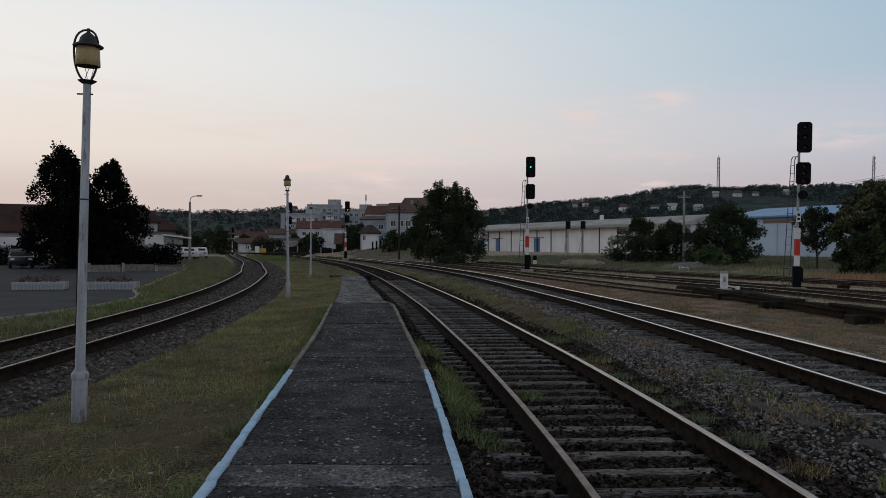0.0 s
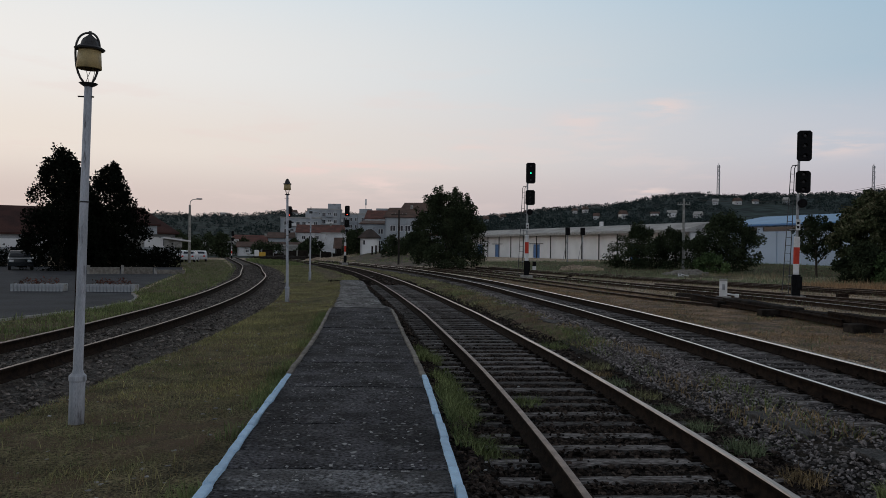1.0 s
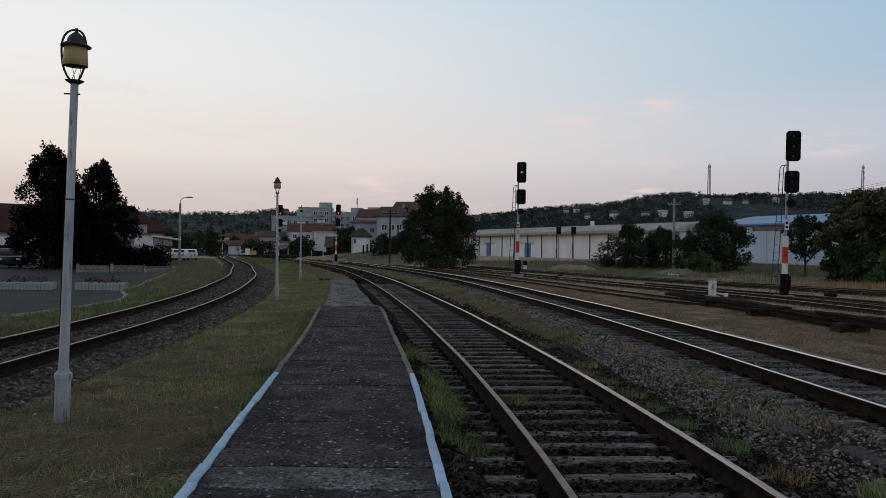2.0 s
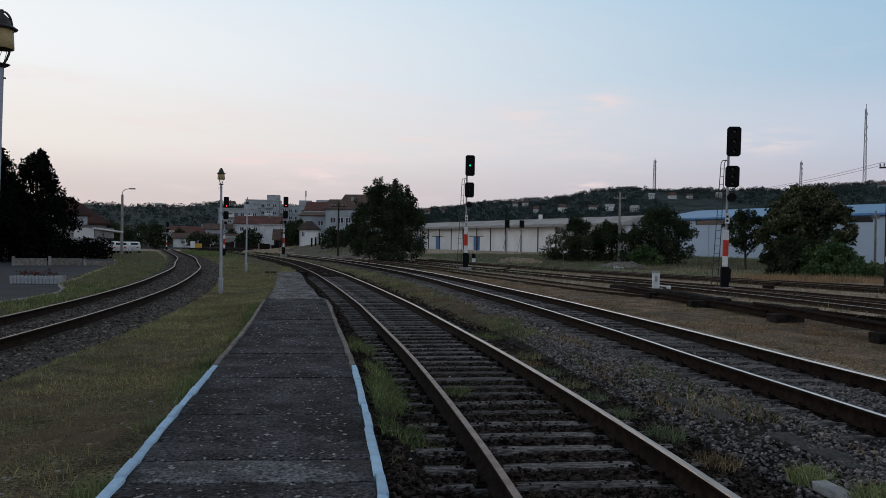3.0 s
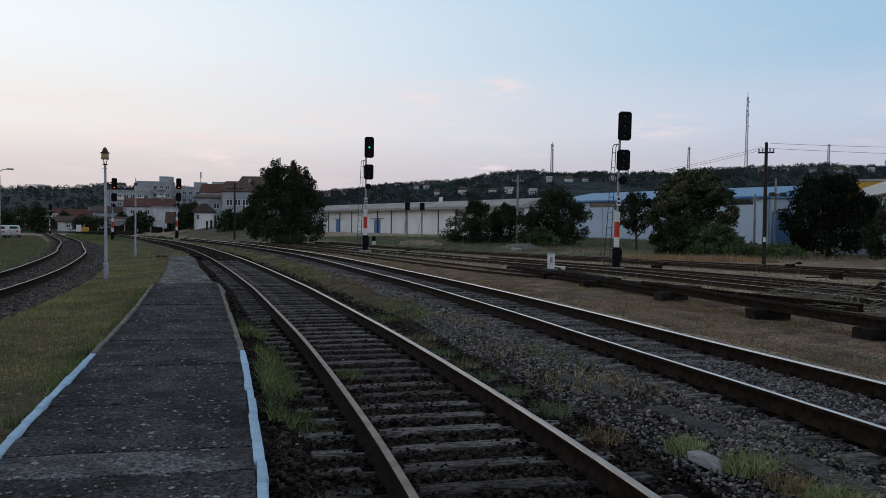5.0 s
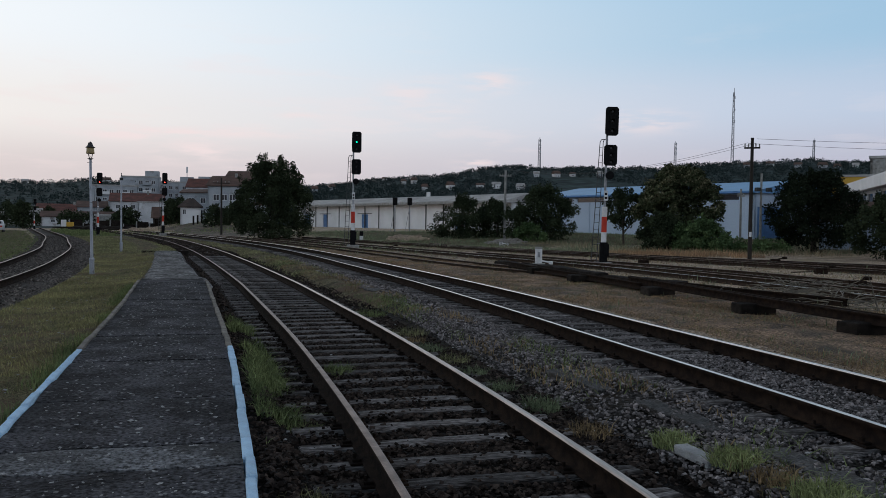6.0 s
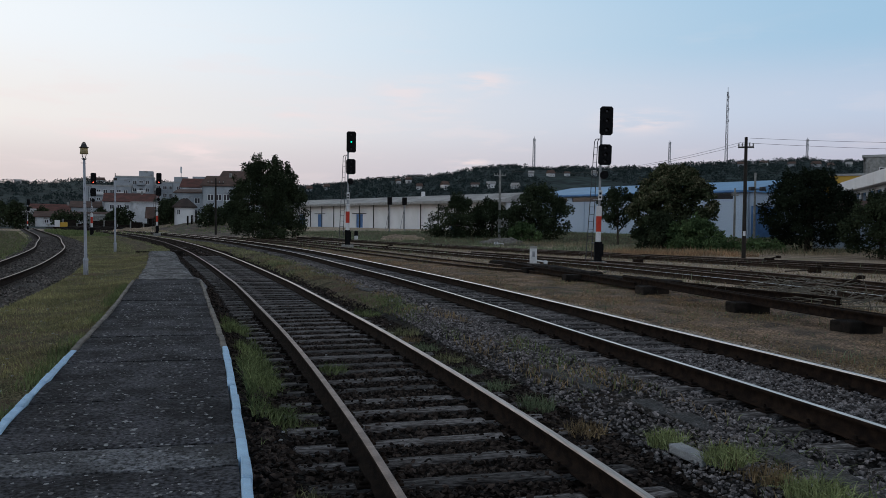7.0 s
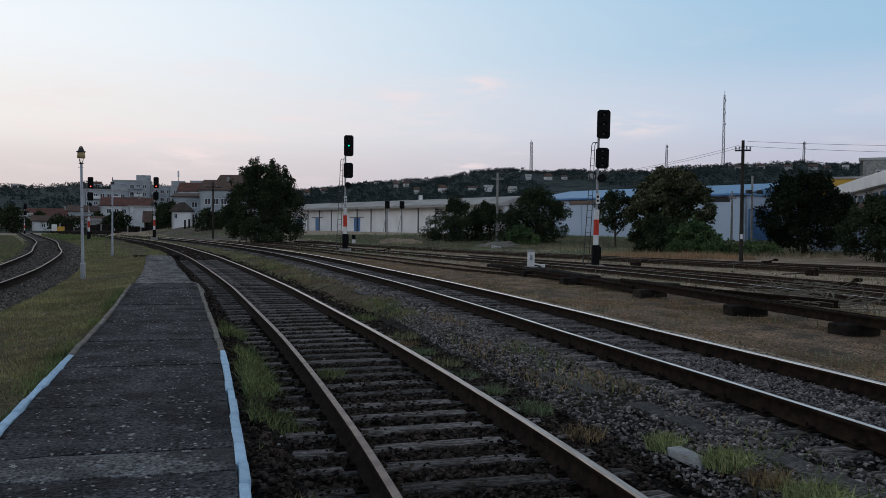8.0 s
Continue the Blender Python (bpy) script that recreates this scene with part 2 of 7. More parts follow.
M_LAMP_POST = mat("flaking_grey_paint", (0.43, 0.45, 0.51), (0.30, 0.32, 0.36), scale=6, bump=0.3, stain=(0.035, 0.026, 0.022), stain_scale=5, stain_at=0.62, rough=0.6, stretch=(2.2, 2.2, 0.35))
M_DARK_METAL = mat("dark_metal", (0.045, 0.045, 0.05), (0.03, 0.03, 0.033), rough=0.55, bump=0.15)
M_SHADE = mat("yellowed_lamp_glass", (0.42, 0.32, 0.15), (0.30, 0.23, 0.12), scale=5, rough=0.45, bump=0.1)
M_BLACK = mat("black_signal_paint", (0.010, 0.010, 0.011), (0.006, 0.006, 0.007), rough=0.7, bump=0.1, spec=0.08)
M_WHITE = mat("white_signal_paint", (0.72, 0.72, 0.74), (0.55, 0.55, 0.56), scale=4, rough=0.6, bump=0.15, stain=(0.25, 0.22, 0.2), stain_scale=5, stain_at=0.7)
M_RED = mat("red_signal_paint", (0.55, 0.045, 0.02), (0.42, 0.03, 0.015), scale=4, rough=0.5, bump=0.1)
M_GALV = mat("galvanised_steel", (0.34, 0.35, 0.37), (0.22, 0.22, 0.24), scale=6, rough=0.5, metal=0.4, bump=0.1)
M_LADDER = mat("grimy_ladder_steel", (0.075, 0.075, 0.082), (0.04, 0.04, 0.044), scale=6, rough=0.6, metal=0.2, bump=0.1)
M_RED_LIGHT = lamp_mat("lit_red_lens", (1.0, 0.05, 0.03), 9)
M_GREEN_LIGHT = lamp_mat("lit_green_lens", (0.03, 0.9, 0.5), 1.4)
M_LENS = mat("dark_lens", (0.02, 0.02, 0.025), rough=0.15, bump=0)
M_CONCRETE = mat("weathered_concrete", (0.34, 0.335, 0.32), (0.21, 0.205, 0.195), scale=3, bump=0.6, stain=(0.10, 0.09, 0.08), stain_scale=2, stain_at=0.63)
M_LID = mat("pale_lid_concrete", (0.40, 0.41, 0.425), (0.27, 0.275, 0.285), scale=7, bump=0.6, stain=(0.16, 0.14, 0.12), stain_scale=5, stain_at=0.62)
M_DUCT = mat("grimy_duct_concrete", (0.085, 0.081, 0.080), (0.042, 0.040, 0.039), scale=5, fine=40, bump=0.8, random_amount=0.25, stain=(0.045, 0.040, 0.036), stain_scale=6, stain_at=0.56, fine_amount=0.7)
M_OLD_BLOCK = mat("dark_timber_block", (0.036, 0.030, 0.026), (0.014, 0.012, 0.011), scale=5, bump=0.8, random_amount=0.3, spec=0.06)
M_POLE_WOOD = mat("tarred_pole_wood", (0.034, 0.028, 0.024), (0.018, 0.015, 0.013), scale=4, bump=0.6, stretch=(6, 6, 0.5))
M_STRAW = leaf_mat("bleached_straw", (0.40, 0.33, 0.22), (0.20, 0.16, 0.10))
M_TUFT = leaf_mat("fresh_tuft_blades", (0.32, 0.355, 0.165), (0.18, 0.21, 0.092))
M_THATCH = leaf_mat("reddish_thatch", (0.44, 0.285, 0.165), (0.23, 0.15, 0.09))
M_TWIG = mat("grey_dead_twigs", (0.19, 0.17, 0.135), (0.09, 0.08, 0.066), scale=4, bump=0.2)
M_BARK = mat("bark", (0.075, 0.058, 0.045), (0.04, 0.032, 0.026), scale=6, bump=0.8, stretch=(3, 3, 0.6))
M_LEAF_DARK = leaf_mat("dark_leaves", (0.052, 0.066, 0.036), (0.023, 0.031, 0.018))
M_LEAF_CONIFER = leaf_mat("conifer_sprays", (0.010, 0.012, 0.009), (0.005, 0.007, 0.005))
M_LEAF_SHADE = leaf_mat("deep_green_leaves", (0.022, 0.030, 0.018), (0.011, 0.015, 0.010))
M_SEED = leaf_mat("pale_seed_clusters", (0.20, 0.19, 0.115), (0.11, 0.105, 0.062))
M_LEAF_MID = leaf_mat("green_leaves", (0.115, 0.165, 0.070), (0.054, 0.084, 0.037))
M_LEAF_OLIVE = leaf_mat("olive_leaves", (0.075, 0.086, 0.045), (0.030, 0.038, 0.020))
# Bluish tint carries the haze over far trees; no haze volume exists.
M_LEAF_HAZED = leaf_mat("hazed_far_leaves", (0.040, 0.056, 0.054), (0.026, 0.037, 0.038), island=0.15)
M_BLADE = leaf_mat("grass_blades", (0.29, 0.285, 0.150), (0.16, 0.160, 0.088))
M_BLADE_YELLOW = leaf_mat("yellow_green_blades", (0.35, 0.325, 0.155), (0.21, 0.195, 0.098))
M_BLADE_GREEN = leaf_mat("green_weed_blades", (0.205, 0.240, 0.105), (0.11, 0.138, 0.062))
M_BLADE_DRY = leaf_mat("dry_grass_blades", (0.31, 0.225, 0.125), (0.16, 0.12, 0.07))
M_BLADE_TALL = leaf_mat("tall_roadside_grass", (0.235, 0.275, 0.165), (0.11, 0.135, 0.078))
M_WALL_WHITE = mat("pale_plaster", (0.78, 0.775, 0.79), (0.69, 0.685, 0.695), scale=0.5, fine=12, bump=0.15, stain=(0.58, 0.56, 0.55), stain_scale=0.6, stain_at=0.68, fine_amount=0.10)
M_WALL_PALE = mat("dingy_pale_plaster", (0.66, 0.66, 0.68), (0.50, 0.50, 0.52), scale=0.4, fine=9, bump=0.1, stain=(0.30, 0.27, 0.25), stain_scale=0.5, stain_at=0.6)
M_WALL_GREY = mat("grey_plaster", (0.40, 0.42, 0.45), (0.29, 0.31, 0.34), scale=0.3, fine=8, bump=0.1, stain=(0.22, 0.21, 0.21), stain_scale=0.4, stain_at=0.62, fine_amount=0.15)
M_WALL_BLUE = mat("pale_blue_sheet_wall", (0.43, 0.52, 0.65), (0.38, 0.46, 0.58), scale=0.3, fine=10, bump=0.1, rough=0.5, fine_amount=0.12)
M_ROOF_RED = mat("red_roof_tiles", (0.062, 0.027, 0.023), (0.034, 0.017, 0.016), scale=0.7, fine=7, bump=0.5, island=0.15)
M_ROOF_TOWN = mat("orange_red_roof_tiles", (0.145, 0.062, 0.050), (0.085, 0.042, 0.036), scale=0.7, fine=7, bump=0.5)
M_ROOF_BROWN = mat("brown_roof_tiles", (0.12, 0.075, 0.06), (0.075, 0.05, 0.042), scale=0.7, fine=7, bump=0.5)
M_ROOF_BLUE = mat("blue_sheet_roof", (0.10, 0.25, 0.48), (0.08, 0.20, 0.40), scale=0.4, fine=10, bump=0.1, rough=0.4)
M_ROOF_DARK = mat("dark_old_roof", (0.075, 0.055, 0.048), (0.04, 0.032, 0.03), scale=0.8, fine=7, bump=0.5)
M_ROOF_GREY = mat("grey_felt_roof", (0.42, 0.41, 0.40), (0.30, 0.29, 0.28), scale=0.4, fine=6, bump=0.3, fine_amount=0.15)
M_BLUE_DOOR = mat("blue_door_paint", (0.09, 0.20, 0.42), (0.07, 0.15, 0.32), scale=2, rough=0.5, bump=0.1)
M_YELLOW = mat("ochre_render", (0.58, 0.36, 0.06), (0.48, 0.29, 0.05), scale=0.5, bump=0.1)
M_PANE = mat("window_glass", (0.03, 0.035, 0.045), rough=0.12, bump=0, spec=0.6)
M_DARK_WOOD = mat("dark_boards", (0.026, 0.021, 0.018), (0.012, 0.010, 0.009), scale=3, bump=0.6, spec=0.06)
M_CAR_DARK = mat("dark_car_paint", (0.03, 0.036, 0.042), rough=0.25, bump=0, spec=0.6)
M_CAR_WHITE = mat("white_car_paint", (0.62, 0.64, 0.68), rough=0.3, bump=0, spec=0.6)
M_TYRE = mat("tyre_rubber", (0.02, 0.02, 0.02), rough=0.9)
M_FLOWER = leaf_mat("red_flowers", (0.20, 0.05, 0.04), (0.06, 0.04, 0.03))
M_WIRE = mat("wire", (0.03, 0.03, 0.03), rough=0.6, bump=0)

# ---------------------------------------------------------------- builders


def thing(name, label, category, at=(0, 0, 0), rz=0.0, group="", kind=""):
    e = new(name)
    e.empty_display_size = 0.2
    e.matrix_world = pose(*at, 0, 0, rz)
    return tagged(e, label, category, group, kind)


def mesh_from(name, bm, materials, smooth=False):
    me = bpy.data.meshes.new(name)
    bm.to_mesh(me)
    bm.free()
    for m in (materials if isinstance(materials, (list, tuple)) else [materials]):
        me.materials.append(m)
    if smooth:
        me.shade_smooth()
    return me


def part(name, bm, material, parent=None, label="", smooth=False):
    ob = new(name, mesh_from(name, bm, material, smooth))
    if parent is not None:
        ob.parent = parent
    if label:
        ob["label"] = label
    return ob


def piece(name, me, parent, m):
    """One more object on a shared mesh, as a part."""
    ob = new(name, me)
    ob.parent = parent
    ob.matrix_basis = m
    return ob


def box(bm, x0, y0, z0, x1, y1, z1, bevel=0.0, m=None):
    r = bmesh.ops.create_cube(bm, size=1)
    vs = r["verts"]
    bmesh.ops.scale(bm, vec=(x1 - x0, y1 - y0, z1 - z0), verts=vs)
    bmesh.ops.translate(bm, vec=((x0 + x1) / 2, (y0 + y1) / 2, (z0 + z1) / 2), verts=vs)
    if bevel:
        es = list({e for v in vs for e in v.link_edges})
        out = bmesh.ops.bevel(bm, geom=es, offset=bevel, segments=2, affect="EDGES", profile=0.5)
        vs = out["verts"]
    if m is not None:
        bmesh.ops.transform(bm, matrix=m, verts=[v for v in vs if v.is_valid])
    return bm


def box_bm(*a, **k):
    return box(bmesh.new(), *a, **k)


def tube(bm, a, b, r0, r1=None, sides=10):
    """A capped round bar from a to b."""
    a, b = Vector(a), Vector(b)
    r1 = r0 if r1 is None else r1
    d = b - a
    r = bmesh.ops.create_cone(bm, cap_ends=True, segments=sides, radius1=r0, radius2=r1, depth=d.length)
    q = d.to_track_quat("Z", "Y").to_matrix().to_4x4()
    bmesh.ops.transform(bm, matrix=Matrix.Translation((a + b) / 2) @ q, verts=r["verts"])
    return bm


def tube_bm(*a, **k):
    return tube(bmesh.new(), *a, **k)


def lathe(profile, sides=20, caps=True):
    """A turned solid from (radius, height) pairs."""
    bm = bmesh.new()
    rings = [[bm.verts.new((r * math.cos(2 * math.pi * i / sides), r * math.sin(2 * math.pi * i / sides), z)) for i in range(sides)] for r, z in profile]
    for p, q in zip(rings, rings[1:]):
        for i in range(sides):
            bm.faces.new((p[i], p[(i + 1) % sides], q[(i + 1) % sides], q[i]))
    if caps:
        bm.faces.new(rings[0][::-1])
        bm.faces.new(rings[-1])
    return bm


def raw_mesh(name, co, faces, material, size):
    """A mesh from numpy arrays: co (n, 3), faces (m, size)."""
    me = bpy.data.meshes.new(name)
    co, faces = np.asarray(co, dtype=np.float32), np.asarray(faces, dtype=np.int32)
    me.vertices.add(len(co))
    me.vertices.foreach_set("co", co.ravel())
    me.loops.add(faces.size)
    me.loops.foreach_set("vertex_index", faces.ravel())
    me.polygons.add(len(faces))
    me.polygons.foreach_set("loop_start", np.arange(0, faces.size, size, dtype=np.int32))
    me.materials.append(material)
    me.update(calc_edges=True)
    me.validate()
    return me


RNG = np.random.default_rng(7)


def smooth01(v, a, b):
    t = np.clip((np.asarray(v, dtype=float) - a) / (b - a), 0, 1)
    return t * t * (3 - 2 * t)


# crest of the hills: bearing in degrees and height angle in degrees
CREST_AZ = [-180, -60, -30, -22, -14, -12, 0, 3, 5.5, 8.7, 13.5, 16.4, 21.6, 27.4, 32, 36, 42, 60, 180]
CREST_EL = [1.8, 2.0, 2.2, 2.2, 2.15, 2.35, 2.25, 2.25, 2.6, 2.9, 3.35, 3.85, 3.7, 3.75, 4.0, 4.1, 3.85, 3.0, 1.8]
FAR = 850.0


def ground_z(x, y):
    """Height of the open ground."""
    x, y = np.asarray(x, dtype=float), np.asarray(y, dtype=float)
    # the platform's track lies lower than its neighbours
    o = x - x_t1(np.clip(y, -33, 150))
    z = -0.07 - 0.14 * smooth01(o, -1.5, -1.25) * smooth01(-o, -2.2, -1.5) * (1 - smooth01(y, 45, 78))
    z = z + 0.78 * smooth01(0.9 * y + 0.55 * x, 55, 105) * smooth01(x + 0.22 * (y - 60), -1, 9)
    z = z + 0.9 * smooth01(y, 105, 140) * smooth01(x + 0.33 * (y - 100), -9, 3) * smooth01(4 - x, 0, 8)
    d = np.hypot(x, y)
    az = np.degrees(np.arctan2(x, y))
    crest = np.tan(np.radians(np.interp(az, CREST_AZ, CREST_EL))) * FAR
    rise = smooth01(d, 230, FAR)
    bumps = 1 + 0.012 * np.sin(az * 1.7 + d * 0.011) + 0.012 * np.sin(az * 0.9 - d * 0.017)
    return z + crest * rise * np.where(d < FAR, bumps, 1 + (bumps - 1) * np.clip(2 - d / FAR, 0, 1)) * (1 - 0.3 * smooth01(d, 900, 2500))


def gz(x, y):
    return float(ground_z(x, y))


def spline(points, step):
    """Points about step apart along a smooth curve through the given ones: x, y and heading."""
    p = np.asarray(points, dtype=float)
    out = []
    for i in range(len(p) - 1):
        p0, p1, p2, p3 = p[max(i - 1, 0)], p[i], p[i + 1], p[min(i + 2, len(p) - 1)]
        if i == 0:
            p0 = 2 * p1 - p2
        if i == len(p) - 2:
            p3 = 2 * p2 - p1
        for t in np.linspace(0, 1, 40, endpoint=False):
            out.append(0.5 * (2 * p1 + (p2 - p0) * t + (2 * p0 - 5 * p1 + 4 * p2 - p3) * t * t + (3 * p1 - p0 - 3 * p2 + p3) * t ** 3))
    out.append(p[-1])
    out = np.array(out)
    s = np.concatenate([[0], np.cumsum(np.hypot(*np.diff(out, axis=0).T))])
    n = max(2, int(s[-1] / step) + 1)
    u = np.linspace(0, s[-1], n)
    x, y = np.interp(u, s, out[:, 0]), np.interp(u, s, out[:, 1])
    k = np.ones(5) / 5
    tx, ty = np.gradient(x), np.gradient(y)
    ln = np.hypot(tx, ty)
    return x, y, tx / ln, ty / ln, u

# ---------------------------------------------------------------- the ground, one sheet to the horizon


def build_ground():
    rings = np.concatenate([np.linspace(0.6, 40, 40), np.linspace(42, 160, 40), np.geomspace(166, 900, 50), np.geomspace(930, 4200, 14)])
    n = 300
    ang = np.linspace(0, 2 * np.pi, n, endpoint=False)
    R, A = np.meshgrid(rings, ang, indexing="ij")
    x, y = R * np.sin(A), R * np.cos(A)
    yc = np.clip(y, -33, 88)
    dug = smooth01(x, x_lt(yc) - 1.3, x_lt(yc) - 0.3) * smooth01(-x, -x_t2(yc) - 1.2, -x_t2(yc) - 0.2) * smooth01(y, -32.5, -31.5) * smooth01(-y, -84, -80)
    co = np.stack([x, y, ground_z(x, y) - 0.16 * dug], -1).reshape(-1, 3)
    co = np.vstack([co, [[0, 0, -0.07]]])
    i, j = np.meshgrid(np.arange(len(rings) - 1), np.arange(n), indexing="ij")
    a, b = i * n + j, i * n + (j + 1) % n
    f = np.stack([a, b, b + n, a + n], -1).reshape(-1, 4)[:, ::-1]
    me = raw_mesh("ground", co, f, M_GROUND, 4)
    me.materials.append(M_HILL_HAZED)
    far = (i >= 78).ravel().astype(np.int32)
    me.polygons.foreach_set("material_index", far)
    me.shade_smooth()
    tagged(new("ground", me), "dry trampled earth rising to dark wooded hills tinted for haze", "ground", kind="structure")



def strip(name, left, right, y0, y1, lift, material, label, category, rows=160, cols=10, ragged=0.12, crown=0.0, kind="structure", bank=0.0, rough=0.018):
    """A strip of ground between two edges x = left(y) and x = right(y), bedded into the sheet at its ragged edges."""
    ys = np.linspace(y0, y1, rows)
    us = np.linspace(0, 1, cols)
    Y, U = np.meshgrid(ys, us, indexing="ij")
    l, r = left(ys), right(ys)
    wob = np.array([noise.noise((y * 0.8, 3.1, 0)) for y in ys]) * ragged
    wob2 = np.array([noise.noise((y * 0.8, 9.4, 0)) for y in ys]) * ragged
    X = (l + wob)[:, None] * (1 - U) + (r + wob2)[:, None] * U
    edge = smooth01(np.minimum(U, 1 - U), 0, 0.14)
    if lift < 0.1:
        edge = edge * smooth01(np.minimum(Y - y0, y1 - Y), 0, 1.6)
    bump = np.array([[noise.noise((x * 1.3, y * 1.3, 0.5)) for x, y in zip(a, b)] for a, b in zip(X, Y)]) * rough
    Z = ground_z(X, Y) - 0.03 + (lift + 0.03 + bump + crown * np.sin(np.pi * U)) * edge + bank * smooth01(X, (r - 2.2)[:, None], (r - 0.9)[:, None])
    co = np.stack([X, Y, Z], -1).reshape(-1, 3)
    i, j = np.meshgrid(np.arange(rows - 1), np.arange(cols - 1), indexing="ij")
    a = i * cols + j
    f = np.stack([a, a + 1, a + cols + 1, a + cols], -1).reshape(-1, 4)
    me = raw_mesh(name, co, f, material, 4)
    me.shade_smooth()
    return tagged(new(name, me), label, category, kind=kind)


def curve_x(points):
    """x as a smooth function of y through (x, y) points."""
    x, y, _, _, _ = spline(points, 0.25)
    o = np.argsort(y)
    return lambda v: np.interp(v, y[o], x[o])


def park_edge(y):
    """The kerb line of the car park."""
    return np.interp(y, [12, 19, 21, 23.6, 26.8, 29, 32, 40, 60, 74], [-11.3, -10.95, -10.5, -10.3, -10.45, -11.2, -12.6, -14.6, -19.5, -24])


# centre lines of the tracks
TRACK_1 = [(1.9, -34), (1.88, -18), (1.85, -6), (1.80, 0), (1.715, 4.75), (1.55, 8), (1.24, 12), (0.84, 16), (0.42, 20), (-0.04, 24), (-1.49, 34.9), (-3.40, 47.5), (-6.04, 61.2), (-9.3, 74.5), (-14.6, 94), (-24, 124), (-38, 160)]
TRACK_2 = [(5.9, -34), (5.85, -18), (5.77, -6), (5.72, -1), (5.66, 5.5), (5.37, 11), (5.16, 15), (4.62, 22), (3.80, 29.4), (2.92, 37), (1.55, 46.2), (-1.0, 59.5), (-3.5, 70.3), (-6.7, 82.3), (-11.6, 99), (-20, 124), (-33, 158)]
TRACK_LEFT = [(-6.1, -34), (-6.3, -16), (-6.45, -4), (-6.55, 4), (-6.64, 11.5), (-6.85, 17.5), (-7.45, 24.5), (-8.55, 32.5), (-10.9, 45.6), (-13.45, 56.5), (-18.6, 77.5), (-28.5, 112), (-38, 145)]
TRACK_3 = [(10.7, 25.5), (8.5, 31.4), (5.9, 45), (3.95, 55), (1.2, 66), (-2.8, 80), (-7.5, 96)]
TRACK_4 = [(16.2, -30), (15.9, 4), (15.7, 14), (15.2, 21), (14.6, 26), (13.9, 30.5), (12.7, 35.5), (10.9, 42), (8.6, 51), (4.6, 66), (0, 80)]
TRACK_5 = [(20, -28), (18.1, 6), (17.9, 16), (17.3, 23.5), (16.0, 30), (13.9, 37), (11.4, 45)]
TRACK_6 = [(29, 12), (24, 27), (20.7, 36.5), (17.0, 45.5), (11.0, 61), (4, 77)]
TRACK_7 = [(36, 17), (30.2, 26), (25.0, 33.5), (22.0, 38.5), (16.5, 50), (12.0, 62)]

# strips of bedding and turf
x_t1, x_t2, x_lt = curve_x(TRACK_1), curve_x(TRACK_2), curve_x(TRACK_LEFT)
strip("ballast_bed", lambda y: x_t1(y) - 1.75, lambda y: x_t1(y) + 1.75, -33, 95, 0.02, M_BED_DARK, "dark oily gravel between weathered sleepers", "track bed", rows=300, cols=20)
strip("ballast_bed", lambda y: x_t2(y) - 2.95, lambda y: x_t2(y) + 1.7, -33, 95, -0.02, M_BED_GAP_SHADE, "grey broken stone ballast bed darkened as shade between stones", "track bed", rows=300, cols=20)
strip("ballast_bed", lambda y: x_lt(y) - 1.7, lambda y: x_lt(y) + 2.6, -33, 130, 0.02, M_BED_BROWN, "grey brown ballast of a siding", "track bed", rows=300)
plat_l = curve_x([(-1.1, -34), (-1.25, -18), (-1.46, -4), (-1.58, 2), (-1.695, 4.7), (-1.90, 7.5), (-2.09, 10.0), (-2.47, 14.8), (-3.05, 20.7), (-3.9, 29.8), (-5.1, 39.7), (-5.4, 42)])
plat_r = curve_x([(0.55, -34), (0.45, -18), (0.30, -4), (0.20, 1), (0.065, 4.5), (-0.115, 7.3), (-0.31, 10.0), (-0.74, 14.5), (-1.26, 19.9), (-1.52, 22.0), (-2.72, 30), (-3.62, 36.5), (-4.2, 41.6), (-4.25, 42)])
build_ground()
strip("grass_verge", lambda y: x_lt(y) + 1.7, lambda y: np.where(y < 41.8, plat_l(np.minimum(y, 41.8)) + 0.9, x_t1(y) - 1.9), -33, 84, 0.075, M_GRASS_SOIL,
      "patchy dry grass verge beside the platform", "grass", rows=340, cols=26, ragged=0.3, bank=0.10)
strip("grass_verge", lambda y: np.where(y < 74, park_edge(y) + 0.1, x_lt(y) - 4.2 - 0.05 * y), lambda y: x_lt(y) - 1.55, 2, 125, 0.05, M_GRASS_SOIL, "weedy verge between siding and car park", "grass", rows=200)
strip("dry_grass_verge", lambda y: x_t2(y) + 1.65, lambda y: np.interp(y, [-33, -5, 25, 45, 60], [13.6, 13.6, 12.5, 7.0, 1.5]), -33, 56, 0.05, M_DRY_GRASS_SOIL,
      "trampled dry grass between the tracks", "dry grass", rows=300, cols=24, ragged=0.25, rough=0.05)
strip("dry_grass_verge", lambda y: np.interp(y, [60, 95], [11, 0]), lambda y: np.interp(y, [30, 60, 95], [70, 62, 48]), 60, 95, 0.06, M_GRASS_SOIL,
      "rough dry grass before the warehouses", "dry grass", rows=80, cols=30, ragged=0.6)


strip("dry_grass_verge", lambda y: x_t1(y) + 1.5, lambda y: x_t2(y) - 1.6, 17, 110, 0.03, M_GRASS_SOIL, "weedy strip between the two main tracks", "grass", rows=150, cols=8, ragged=0.3)
strip("grass_verge", lambda y: x_lt(y) + 1.9, lambda y: x_t1(y) - 1.8, 84, 130, 0.04, M_GRASS_SOIL, "grassy strip where the tracks part", "grass", rows=60, cols=8, ragged=0.4)


